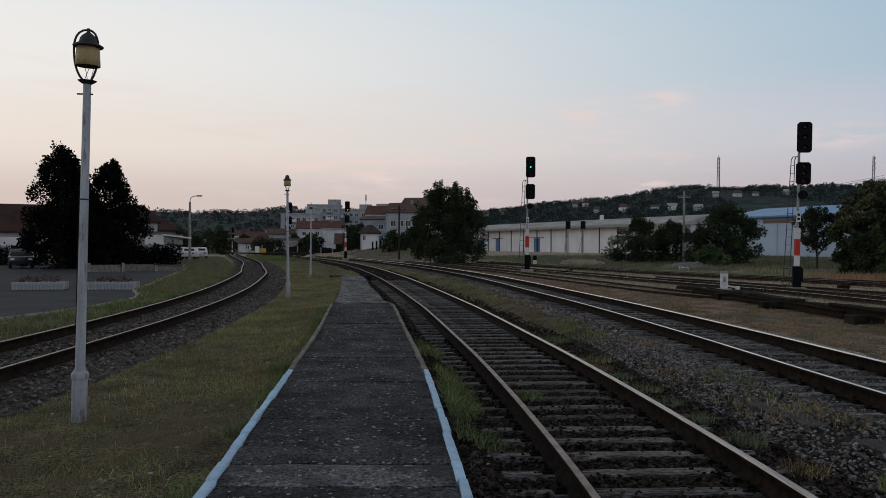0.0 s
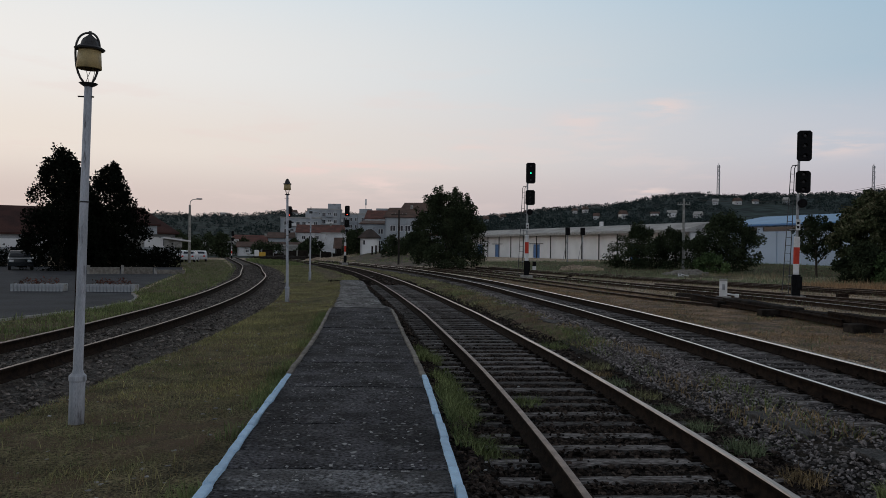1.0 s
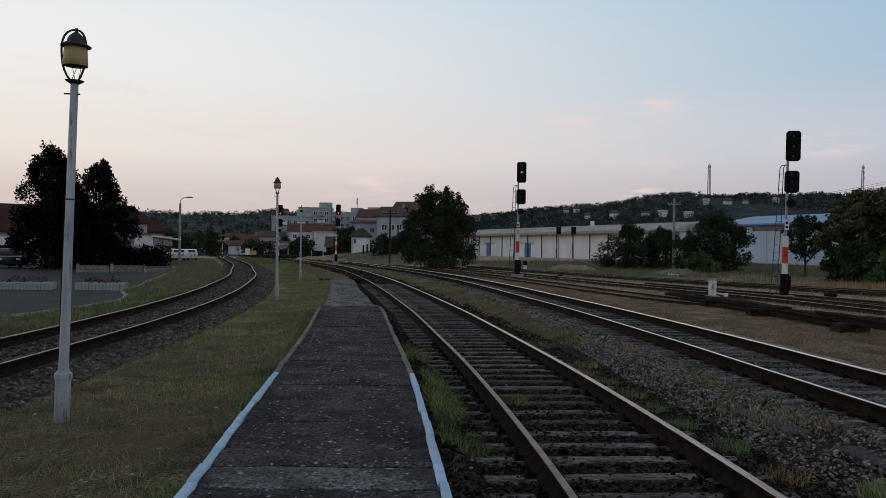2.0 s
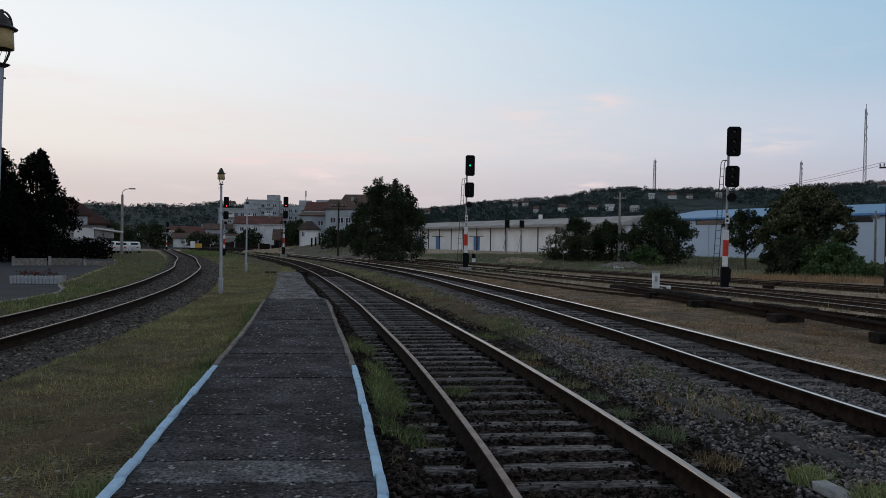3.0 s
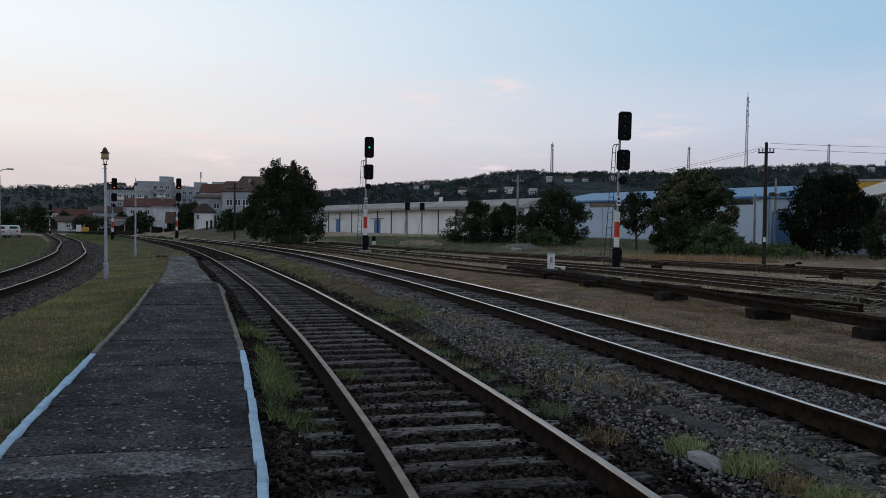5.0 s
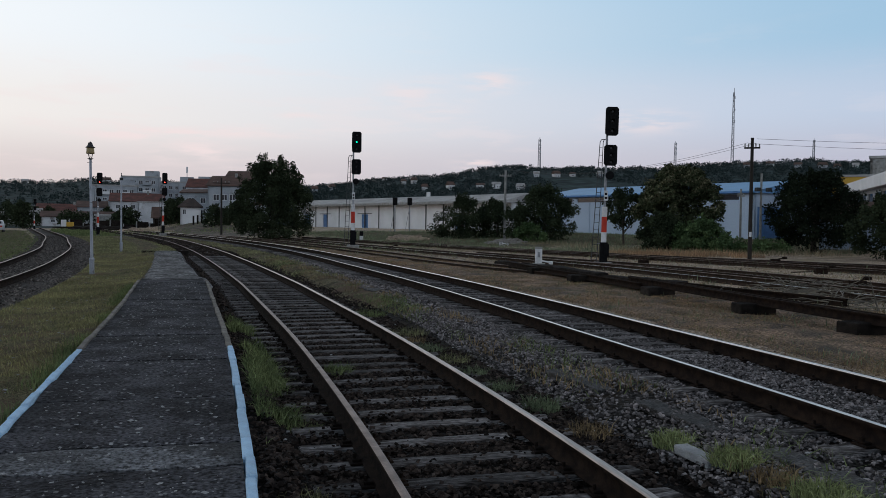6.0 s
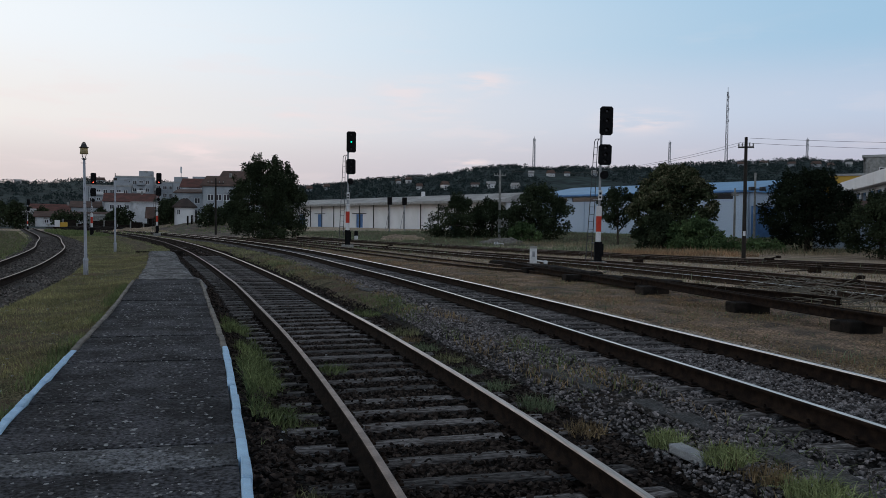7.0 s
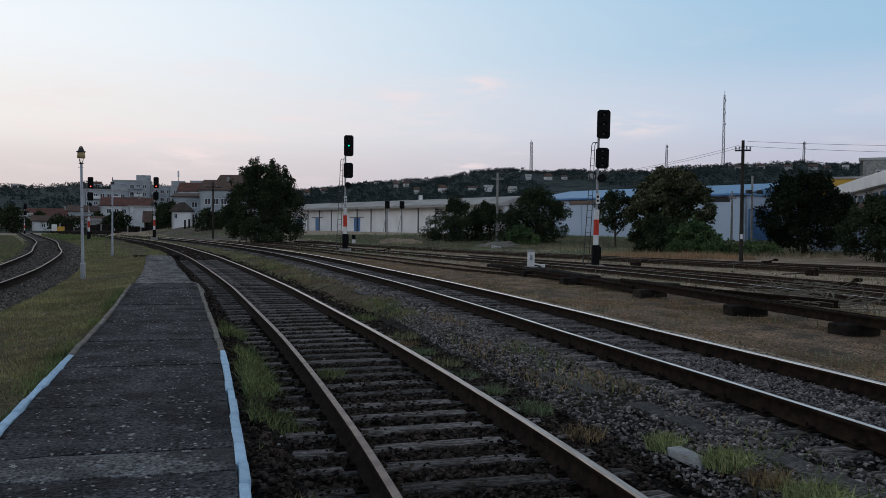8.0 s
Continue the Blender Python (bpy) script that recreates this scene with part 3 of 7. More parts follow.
strip("spoil_bank", lambda y: x_t2(y) + 1.8, lambda y: x_t2(y) + 14, 86, 138, 0.09, M_SPOIL, "brown weedy spoil bank below the hut", "bank", rows=60, cols=16, ragged=0.8, rough=0.12)


# ---------------------------------------------------------------- platform
def build_platform():
    p = thing("platform", "low concrete slab platform with whitened kerbs", "platform", kind="structure")
    top = 0.2
    y = -22.96
    rnd = random.Random(3)
    while y < 21.3:
        worn = 4.9 < y < 5.2
        ln = 0.53 if worn or 5.4 < y < 5.7 else 1.0
        ys = [y + 0.008, y + ln - 0.008]
        bm = bmesh.new()
        nx = 8
        sink = rnd.uniform(-0.010, 0.006)
        rows = []
        for yy in np.linspace(ys[0], ys[1], 5):
            l, r = float(plat_l(yy)) + 0.07, float(plat_r(yy)) - 0.07
            rows.append([bm.verts.new((l + (r - l) * i / nx, yy, top + sink + 0.010 * noise.noise((i * 0.7, yy * 1.5, 2)) - (0.012 if yy in (ys[0], ys[1]) else 0))) for i in range(nx + 1)])
        for a, b in zip(rows, rows[1:]):
            for i in range(nx):
                bm.faces.new((a[i], a[i + 1], b[i + 1], b[i]))
        edge = [e for e in bm.edges if e.is_boundary]
        ext = bmesh.ops.extrude_edge_only(bm, edges=edge)
        for v in ext["geom"]:
            if isinstance(v, bmesh.types.BMVert):
                v.co.z = -0.3
        bmesh.ops.recalc_face_normals(bm, faces=bm.faces)
        part("slab", bm, M_PLATFORM_WORN if worn else M_PLATFORM, p)
        y += ln
    # kerb stones along both edges
    for side, edge in ((1, plat_l), (-1, plat_r)):
        y = -24.1
        while y < 21.0:
            ln = rnd.uniform(0.40, 0.56)
            a, b = Vector((float(edge(y)), y)), Vector((float(edge(y + ln)), y + ln))
            d = b - a
            w = rnd.uniform(0.062, 0.076)
            bm = box_bm(0, 0.004, -0.45, w, d.length - 0.004, 0.0, bevel=0.014)
            for v in bm.verts:
                v.co += Vector((noise.noise(v.co * 9 + Vector((y, side, 0))), 0, noise.noise(v.co * 7 + Vector((0, y, side))))) * 0.009
            painted = y + ln / 2 < (10.05 if side == 1 else 9.7)
            ob = part("kerb_stone", bm, M_KERB_PAINT if painted else M_KERB, p)
            off = rnd.uniform(-0.004, 0.004)
            x0 = a.x + off + (0 if side == 1 else -w)
            ob.matrix_basis = pose(x0, a.y, top + 0.022 + rnd.uniform(-0.008, 0.008), 0, rnd.uniform(-1.5, 1.5), math.degrees(math.atan2(-d.x, d.y)) + rnd.uniform(-0.6, 0.6))
            y += ln
    return p


build_platform()
strip("footpath", lambda y: plat_l(y) - 0.12, lambda y: plat_r(y) + 0.16, 21.32, 41.5, 0.265, M_PATH, "crumbled grey asphalt end of the platform", "path", rows=80, ragged=0.18)
pe = thing("platform_edge", "dark broken concrete step at the platform's end", "step", (-4.95, 42.3, 0), 6, kind="structure")
bm = box_bm(-1.1, -0.12, -0.15, 1.15, 0.16, 0.17, bevel=0.03)
for v in bm.verts:
    v.co += Vector((noise.noise(v.co * 4), noise.noise(v.co * 5), noise.noise(v.co * 6))) * 0.03
part("step_block", bm, M_OLD_BLOCK, pe)


# ---------------------------------------------------------------- tracks
RAIL_HALF = [(0.075, 0.0), (0.075, 0.012), (0.012, 0.030), (0.009, 0.125), (0.036, 0.138), (0.036, 0.164), (0.031, 0.172)]
RAIL_PROFILE = RAIL_HALF + [(-x, z) for x, z in reversed(RAIL_HALF)]


def rail_mesh(x, y, tx, ty, offset, head, lift=0.0, level=True, side=None):
    """A rail swept along a track's centre line."""
    n, m = len(x), len(RAIL_PROFILE)
    nx, ny = ty, -tx
    base = ground_z(x, y) + 0.07 + lift if level else np.full(n, lift)
    co = np.empty((n, m, 3))
    for k, (u, z) in enumerate(RAIL_PROFILE):
        co[:, k, 0] = x + nx * (offset + u)
        co[:, k, 1] = y + ny * (offset + u)
        co[:, k, 2] = base + z
    i, k = np.meshgrid(np.arange(n - 1), np.arange(m), indexing="ij")
    a, b = i * m + k, i * m + (k + 1) % m
    f = np.stack([a, b, b + m, a + m], -1).reshape(-1, 4)
    me = raw_mesh("rail", co.reshape(-1, 3), f, side or M_RUST, 4)
    me.materials.append(head)
    top = ((k == 6) | (k == (5 if offset < 0 else 7))).ravel().astype(np.int32)
    me.polygons.foreach_set("material_index", top)
    return me


def sleeper_mesh(seed, length=2.5, width=0.20):
    bm = box_bm(-length / 2, -width / 2, -0.2, length / 2, width / 2, 0.0, bevel=0.022)
    for v in bm.verts:
        v.co += Vector((noise.noise(v.co * 5 + Vector((seed, 0, 0))) * 0.025, noise.noise(v.co * 6 + Vector((0, seed, 0))) * 0.014, noise.noise(v.co * 5 + Vector((0, 0, seed))) * 0.008))
    return mesh_from("sleeper", bm, M_SLEEPER)


SLEEPERS = [sleeper_mesh(s * 3.7) for s in range(6)]


def clip_mesh():
    bm = box_bm(-0.17, -0.08, 0, 0.17, 0.08, 0.018, bevel=0.004)
    for sx in (-1, 1):
        box(bm, sx * 0.115 - 0.035, -0.045, 0.018, sx * 0.115 + 0.035, 0.045, 0.04, bevel=0.008)
        tube(bm, (sx * 0.13, 0, 0.03), (sx * 0.13, 0, 0.075), 0.014, sides=6)
    return mesh_from("rail_clip", bm, M_RUST)


CLIP = clip_mesh()


def build_track(points, label, heads, spacing, clips_to=0.0, sunk=0.0, keep=1.0, seed=1, to=300, skew=1.0, side=None, rail_lift=0.0, rails=(-0.753, 0.753)):
    t = thing("railway_track", label, "railway track", group="station tracks")
    x, y, tx, ty, u = spline(points, 0.5)
    for off, head in zip(rails, heads):
        ob = new("rail", rail_mesh(x, y, tx, ty, off, head, rail_lift, True, side))
        ob.parent = t
    rnd = random.Random(seed)
    s, made = 0.3, 0
    while s < u[-1] and made < to:
        px, py = np.interp(s, u, x), np.interp(s, u, y)
        ang = math.degrees(math.atan2(-np.interp(s, u, tx), np.interp(s, u, ty)))
        if rnd.random() < keep:
            h = gz(px, py) + 0.07
            piece("sleeper", rnd.choice(SLEEPERS), t, pose(px + rnd.uniform(-0.04, 0.04) * skew, py, h - 0.003 - sunk - rnd.uniform(0, 0.012), 0, 0, ang + rnd.uniform(-1.6, 1.6) * skew))
            made += 1
            if -1 < py < clips_to:
                nx, ny = math.cos(radians(ang)), math.sin(radians(ang))
                for off in rails:
                    piece("rail_clip", CLIP, t, pose(px + nx * off, py + ny * off, h - 0.003 - sunk, 0, 0, ang))
        s += spacing * rnd.uniform(0.94, 1.06)
    return x, y, tx, ty, u


T1 = build_track(TRACK_1, "curving railway track on dark weathered sleepers", (M_RAIL_DULL, M_RAIL_MID), 0.55, clips_to=16, seed=2, to=270, rails=(-0.753, 0.772))
T2 = build_track(TRACK_2, "railway track with bright rails in grey ballast", (M_RAIL_TOP, M_RAIL_TOP), 0.6, clips_to=12, sunk=0.0, seed=3, to=250)
TL = build_track(TRACK_LEFT, "siding track with rusty rails sunk in ballast", (M_RAIL_DULL, M_RAIL_DULL), 0.62, sunk=0.05, seed=4, to=290)
build_track(TRACK_3, "old rusty yard track in dry grass", (M_RAIL_DULL, M_RAIL_DULL), 0.65, sunk=0.055, keep=0.4, seed=5, side=M_RUST_OLD, rail_lift=-0.085)
build_track(TRACK_4, "yard track with worn rails in dry grass", (M_RAIL_TOP, M_RAIL_DULL), 0.65, sunk=0.055, keep=0.4, seed=6, side=M_RUST_OLD, rail_lift=-0.085)
build_track(TRACK_5, "rusty yard siding in dry grass", (M_RAIL_DULL, M_RAIL_DULL), 0.65, sunk=0.055, keep=0.4, seed=7, side=M_RUST_OLD, rail_lift=-0.085)
build_track(TRACK_6, "rusty yard siding in bare earth", (M_RAIL_DULL, M_RAIL_DULL), 0.65, sunk=0.055, keep=0.4, seed=8, side=M_RUST_OLD, rail_lift=-0.085)
build_track(TRACK_7, "rusty yard siding before the trees", (M_RAIL_DULL, M_RAIL_DULL), 0.65, sunk=0.055, keep=0.4, seed=9, side=M_RUST_OLD, rail_lift=-0.085)


# ---------------------------------------------------------------- loose stones
def ico():
    bm = bmesh.new()
    bmesh.ops.create_cube(bm, size=1.3)
    bmesh.ops.triangulate(bm, faces=bm.faces)
    co = np.array([v.co[:] for v in bm.verts])
    f = np.array([[v.index for v in fc.verts] for fc in bm.faces])
    bm.free()
    return co, f


ICO_CO, ICO_F = ico()


def random_turns(n):
    q = RNG.normal(size=(n, 4))
    q /= np.linalg.norm(q, axis=1)[:, None]
    w, x, y, z = q.T
    return np.stack([np.stack([1 - 2 * (y * y + z * z), 2 * (x * y - z * w), 2 * (x * z + y * w)], -1),
                     np.stack([2 * (x * y + z * w), 1 - 2 * (x * x + z * z), 2 * (y * z - x * w)], -1),
                     np.stack([2 * (x * z - y * w), 2 * (y * z + x * w), 1 - 2 * (x * x + y * y)], -1)], 1)


def stones(name, px, py, pz, size, material, label, flat=0.7, category="ballast"):
    n = len(px)
    sc = size[:, None] * RNG.uniform(0.5, 1.35, (n, 3))
    jit = RNG.uniform(0.5, 1.25, (n, 8, 3))
    v = ICO_CO[None, :, :] * jit * sc[:, None, :]
    v = np.einsum("nij,nkj->nki", random_turns(n), v)
    v[:, :, 2] *= flat
    v += np.stack([px, py, pz], -1)[:, None, :]
    f = (ICO_F[None] + (np.arange(n) * 8)[:, None, None]).reshape(-1, 3)
    me = raw_mesh(name, v.reshape(-1, 3), f, material, 3)
    me.shade_flat()
    return tagged(new(name, me), label, category, kind="stuff")


def track_stones(track, s_lo, s_hi, u_lo, u_hi, n, size, material, label, on_top=0.15, lift=-0.04, seed=0):
    x, y, tx, ty, u = track
    s, off = np.interp(RNG.uniform(s_lo, s_hi, n), y, u), RNG.uniform(u_lo, u_hi, n)
    ok = np.abs(np.abs(off) - 0.753) > 0.085
    s, off = s[ok], off[ok]
    cx, cy, dx, dy = (np.interp(s, u, a) for a in (x, y, tx, ty))
    px, py = cx + dy * off, cy - dx * off
    keep = RNG.random(len(px)) < 0.72 + 0.9 * np.array([noise.noise((a * 0.9, b * 0.9, seed)) for a, b in zip(px, py)])
    px, py = px[keep], py[keep]
    sz = RNG.uniform(size[0], size[1], len(px))
    pz = ground_z(px, py) + 0.07 + lift + RNG.uniform(-0.012, 0.012, len(px))
    return stones("ballast_stones", px, py, pz, sz, material, label)


track_stones(T1, 3, 16, -1.65, 1.62, 34000, (0.016, 0.040), M_STONE_DARK, "dark brown oily ballast stones", lift=-0.036)
track_stones(T1, 3, 10, -1.25, 1.25, 1600, (0.012, 0.030), M_STONE_DARK, "dark stones scattered over the sleepers", lift=0.003, seed=23)
track_stones(T1, 16, 44, -1.6, 1.75, 18000, (0.025, 0.045), M_STONE_DARK, "dark brown ballast stones", lift=-0.045)
track_stones(T1, 44, 84, -1.5, 1.6, 6500, (0.05, 0.09), M_STONE_DARK, "dark brown ballast stones farther on", lift=-0.005, seed=6)
track_stones(T2, 3, 16, -2.4, 1.65, 50000, (0.013, 0.029), M_STONE_GREY, "grey broken ballast stones", lift=-0.04, seed=4)
track_stones(T2, 3, 9.5, -0.64, 0.64, 10000, (0.014, 0.028), M_STONE_GREY, "grey ballast stones heaped over the sleepers", lift=0.004, seed=14)
track_stones(T2, 16, 39, -2.0, 1.6, 12000, (0.03, 0.06), M_STONE_GREY, "grey ballast stones", lift=-0.05, seed=4)
track_stones(TL, 8, 41, -1.6, 2.5, 14000, (0.022, 0.048), M_STONE_BROWN, "grey brown siding ballast stones", lift=-0.03, seed=9)
track_stones(TL, 41, 85, -1.6, 2.3, 5000, (0.04, 0.07), M_STONE_BROWN, "grey brown siding ballast stones farther on", lift=-0.03, seed=10)


# ---------------------------------------------------------------- grass and weeds
def short_grass(name, px, py, pz, height, material, label, width=0.004, lean=0.8):
    """Fine short grass, one leaning leaf a place."""
    n = len(px)
    a = RNG.uniform(0, 2 * np.pi, n)
    w = width * RNG.uniform(0.6, 1.5, n)
    dx, dy = np.cos(a) * w, np.sin(a) * w
    la = RNG.uniform(0, 2 * np.pi, n)
    lm = np.abs(RNG.normal(0, lean, n)) * height
    v = np.stack([np.stack([px - dx, py - dy, pz], -1), np.stack([px + dx, py + dy, pz], -1),
                  np.stack([px + np.cos(la) * lm, py + np.sin(la) * lm, pz + height * (1 - 0.3 * np.minimum(1, lm / height))], -1)], 1)
    me = raw_mesh(name, v.reshape(-1, 3), np.arange(n * 3).reshape(-1, 3), material, 3)
    return tagged(new(name, me), label, "grass", kind="stuff")


def blades(name, px, py, pz, height, material, label, width=0.006, lean=0.5, category="grass", kind="stuff"):
    n = len(px)
    a = RNG.uniform(0, 2 * np.pi, n)
    w = width * RNG.uniform(0.6, 1.5, n)
    dx, dy = np.cos(a) * w, np.sin(a) * w
    la = RNG.uniform(0, 2 * np.pi, n)
    lm = np.abs(RNG.normal(0, lean, n)) * height
    lx, ly = np.cos(la) * lm, np.sin(la) * lm
    v = np.empty((n, 5, 3))
    v[:, 0] = np.stack([px - dx, py - dy, pz], -1)
    v[:, 1] = np.stack([px + dx, py + dy, pz], -1)
    v[:, 2] = np.stack([px + dx * 0.7 + lx * 0.35, py + dy * 0.7 + ly * 0.35, pz + height * 0.6], -1)
    v[:, 3] = np.stack([px - dx * 0.7 + lx * 0.35, py - dy * 0.7 + ly * 0.35, pz + height * 0.6], -1)
    v[:, 4] = np.stack([px + lx, py + ly, pz + height * (1 - 0.25 * np.minimum(1, lm / height))], -1)
    b = (np.arange(n) * 5)[:, None]
    f = np.concatenate([b + [0, 1, 2], b + [0, 2, 3], b + [3, 2, 4]])
    me = raw_mesh(name, v.reshape(-1, 3), f, material, 3)
    return tagged(new(name, me), label, category, kind=kind)


def field(n, x0, x1, y0, y1, inside, patch=0.6, scale=0.5, seed=0.0, power=2.0):
    """Places for tufts: denser near y0, patchy by noise."""
    y = y0 + (y1 - y0) * RNG.random(n) ** power
    x = RNG.uniform(0, 1, n)
    lo, hi = x0(y), x1(y)
    x = lo + (hi - lo) * x
    nz = np.array([noise.noise((a * scale, b * scale, seed)) + 0.5 * noise.noise((a * scale * 4, b * scale * 4, seed + 5)) for a, b in zip(x, y)])
    k = nz + RNG.uniform(-0.5, 0.5, n) > inside
    return x[k], y[k]


def verge_z(x, y):
    e = plat_l(np.minimum(y, 41.8))
    return ground_z(x, y) + 0.055 + 0.10 * smooth01(x, e - 1.3, e)


lo, hi = (lambda y: x_lt(y) + 2.0), (lambda y: plat_l(np.minimum(y, 41.8)) - 0.02)
x, y = field(290000, lo, hi, 3.0, 42, -0.08, seed=2, scale=0.7)
short_grass("verge_grass", x, y, verge_z(x, y), RNG.uniform(0.015, 0.06, len(x)), M_BLADE, "short yellowish green grass", width=0.0038)
x, y = field(170000, lo, hi, 3.0, 42, 0.0, seed=8, scale=0.45)
short_grass("verge_dry_grass", x, y, verge_z(x, y), RNG.uniform(0.012, 0.055, len(x)), M_BLADE_DRY, "withered tan grass", width=0.0034, lean=1.2)
x, y = field(60000, lo, hi, 9, 43, 0.0, seed=28, scale=0.3, power=1.2)
short_grass("verge_grass", x, y, verge_z(x, y), RNG.uniform(0.03, 0.09, len(x)), M_BLADE_YELLOW, "yellow green grass along the verge", width=0.007)
x, y = field(9000, lo, hi, 3.5, 40, 0.42, seed=33, scale=1.1, power=1.8)
blades("verge_grass", x, y, verge_z(x, y), RNG.uniform(0.05, 0.16, len(x)), M_BLADE_YELLOW, "taller grass tufts in the verge", width=0.0032, lean=0.7)
x, y = field(26000, lo, lambda y: lo(y) + 1.6, 5, 40, 0.15, seed=35, scale=0.6, power=1.7)
short_grass("verge_grass", x, y, verge_z(x, y), RNG.uniform(0.02, 0.08, len(x)), M_BLADE_GREEN, "green clover along the siding ballast", width=0.006, lean=1.0)
x, y = field(9000, lo, hi, -30, 3, -0.1, seed=29, power=1.0)
blades("verge_grass", x, y, verge_z(x, y), RNG.uniform(0.04, 0.12, len(x)), M_BLADE, "short grass behind the lamp posts", width=0.01, lean=0.8)
# taller grass against the platform kerb
y = 3.5 + 17 * RNG.random(7000) ** 1.3
x = plat_l(y) - np.abs(RNG.normal(0, 0.13, len(y)))
k = np.array([noise.noise((b * 0.9, 1.7, 0)) for b in y]) > -0.15
blades("kerb_grass", x[k], y[k], verge_z(x[k], y[k]), RNG.uniform(0.04, 0.17, k.sum()), M_BLADE_GREEN, "green grass along the kerb", width=0.0042, lean=0.6)
x, y = field(34000, lambda y: x_t1(np.maximum(y, 42)) - 5 - 0.02 * y, lambda y: x_t1(y) - 1.8, 42, 84, -0.2, power=1.2)
blades("verge_grass", x, y, verge_z(x, y), RNG.uniform(0.05, 0.15, len(x)), M_BLADE, "yellowish grass between the tracks", width=0.012, lean=0.8)
x, y = field(52000, lambda y: np.where(y < 74, park_edge(y) + 0.08, x_lt(y) - 4.2 - 0.05 * y), lambda y: x_lt(y) - 1.35, 10, 120, -0.1, power=1.8, scale=0.8)
blades("siding_weeds", x, y, ground_z(x, y) + 0.03, RNG.uniform(0.04, 0.24, len(x)) * RNG.uniform(0.4, 1, len(x)), M_BLADE_GREEN, "green weeds beside the siding", width=0.007, lean=0.9)
# weeds between platform and track, and between the tracks
y = 6.2 + 8.5 * RNG.random(13000)
x = plat_r(y) + 0.14 + 0.42 * RNG.random(13000) ** 1.2
k = np.array([noise.noise((a * 1.6, b * 1.1, 4)) for a, b in zip(x, y)]) + RNG.uniform(-0.3, 0.3, len(y)) > 0.06 - 0.3 * np.exp(-((y - 10.3) / 1.3) ** 2)
blades("trackside_weeds", x[k], y[k], ground_z(x[k], y[k]) + 0.03, RNG.uniform(0.03, 0.15, k.sum()), M_BLADE_GREEN, "lush green weeds between platform and rail", width=0.0045, lean=1.1)
y = 4 + 34 * RNG.random(11000)
x = x_t1(y) + 1.75 + 1.0 * RNG.random(11000)
k = np.array([noise.noise((a * 0.9, b * 0.5, 12)) for a, b in zip(x, y)]) + RNG.uniform(-0.3, 0.3, len(y)) > 0.22
blades("trackside_weeds", x[k], y[k], ground_z(x[k], y[k]) + 0.03, RNG.uniform(0.03, 0.13, k.sum()), M_BLADE_DRY, "dry weeds between the two tracks", width=0.005, lean=1.3)
k = np.array([noise.noise((a * 0.9, b * 0.4, 31)) for a, b in zip(x, y)]) + RNG.uniform(-0.3, 0.3, len(y)) > 0.25
blades("trackside_weeds", x[k], y[k], ground_z(x[k], y[k]) + 0.03, RNG.uniform(0.03, 0.13, k.sum()), M_BLADE_GREEN, "green weeds between the two tracks", width=0.005, lean=1.2)
x, y = field(120000, lambda y: x_t2(y) + 1.7, lambda y: np.interp(y, [-5, 25, 45, 60], [13.6, 12.5, 7.0, 1.5]), 7, 55, -0.15, power=1.7)
short_grass("dry_grass", x, y, ground_z(x, y) + 0.04, RNG.uniform(0.015, 0.075, len(x)), M_BLADE_DRY, "short withered grass between the tracks", width=0.005, lean=1.8)
x, y = field(9000, lambda y: x_t2(y) + 1.6, lambda y: np.interp(y, [-5, 25, 45, 60], [13.6, 12.5, 7.0, 1.5]), 6, 40, -0.2, power=1.7, seed=44)
tx_, ty_ = field(5000, lambda y: x_t2(y) + 1.8, lambda y: np.interp(y, [-5, 25, 45, 60], [13.6, 12.5, 7.0, 1.5]), 8, 45, 0.25, power=1.3, seed=47, scale=0.8)
blades("dry_weeds", tx_, ty_, ground_z(tx_, ty_) + 0.04, RNG.uniform(0.05, 0.17, len(tx_)), M_BLADE_TALL, "thin withered weeds between the tracks", width=0.006, lean=0.8)
px_, py_ = field(52000, lambda y: x_t2(y) + 1.9, lambda y: np.interp(y, [-5, 25, 45, 60], [13.6, 12.0, 7.0, 1.5]), 13, 42, 0.18, power=1.3, seed=81, scale=0.32)
short_grass("dry_thatch", px_, py_, ground_z(px_, py_) + 0.045, RNG.uniform(0.02, 0.08, len(px_)), M_THATCH, "reddish tan dead grass thatch between the tracks", width=0.006, lean=2.0)
px_, py_ = field(20000, lambda y: x_t2(y) + 1.8, lambda y: np.interp(y, [-5, 25, 45], [13.0, 12.0, 7.0]), 6, 26, 0.22, power=1.3, seed=83, scale=0.6)
short_grass("dull_weeds", px_, py_, ground_z(px_, py_) + 0.04, RNG.uniform(0.02, 0.10, len(px_)), M_BLADE_GREEN, "dull low weeds in the dry strip", width=0.004, lean=1.2)
stones("dry_clods", x, y, ground_z(x, y) + 0.055, 0.006 + 0.026 * RNG.random(len(x)) ** 2, M_CLOD, "dry brown clods and stones between the tracks", 0.6, "clods")
x, y = field(26000, lambda y: np.interp(y, [18, 60], [12.5, 3]), lambda y: np.interp(y, [18, 60], [32, 12]), 15, 62, 0.0, power=1.3, seed=3)
blades("yard_grass", x, y, ground_z(x, y) + 0.0, RNG.uniform(0.03, 0.09, len(x)), M_BLADE_DRY, "sparse grass among the yard tracks", width=0.010, lean=1.3)
x, y = field(80000, lambda y: np.interp(y, [40, 58, 95], [24, 11, 0]), lambda y: np.interp(y, [40, 60, 95], [60, 62, 48]), 46, 96, -0.2, power=1.0, scale=0.15, seed=6)
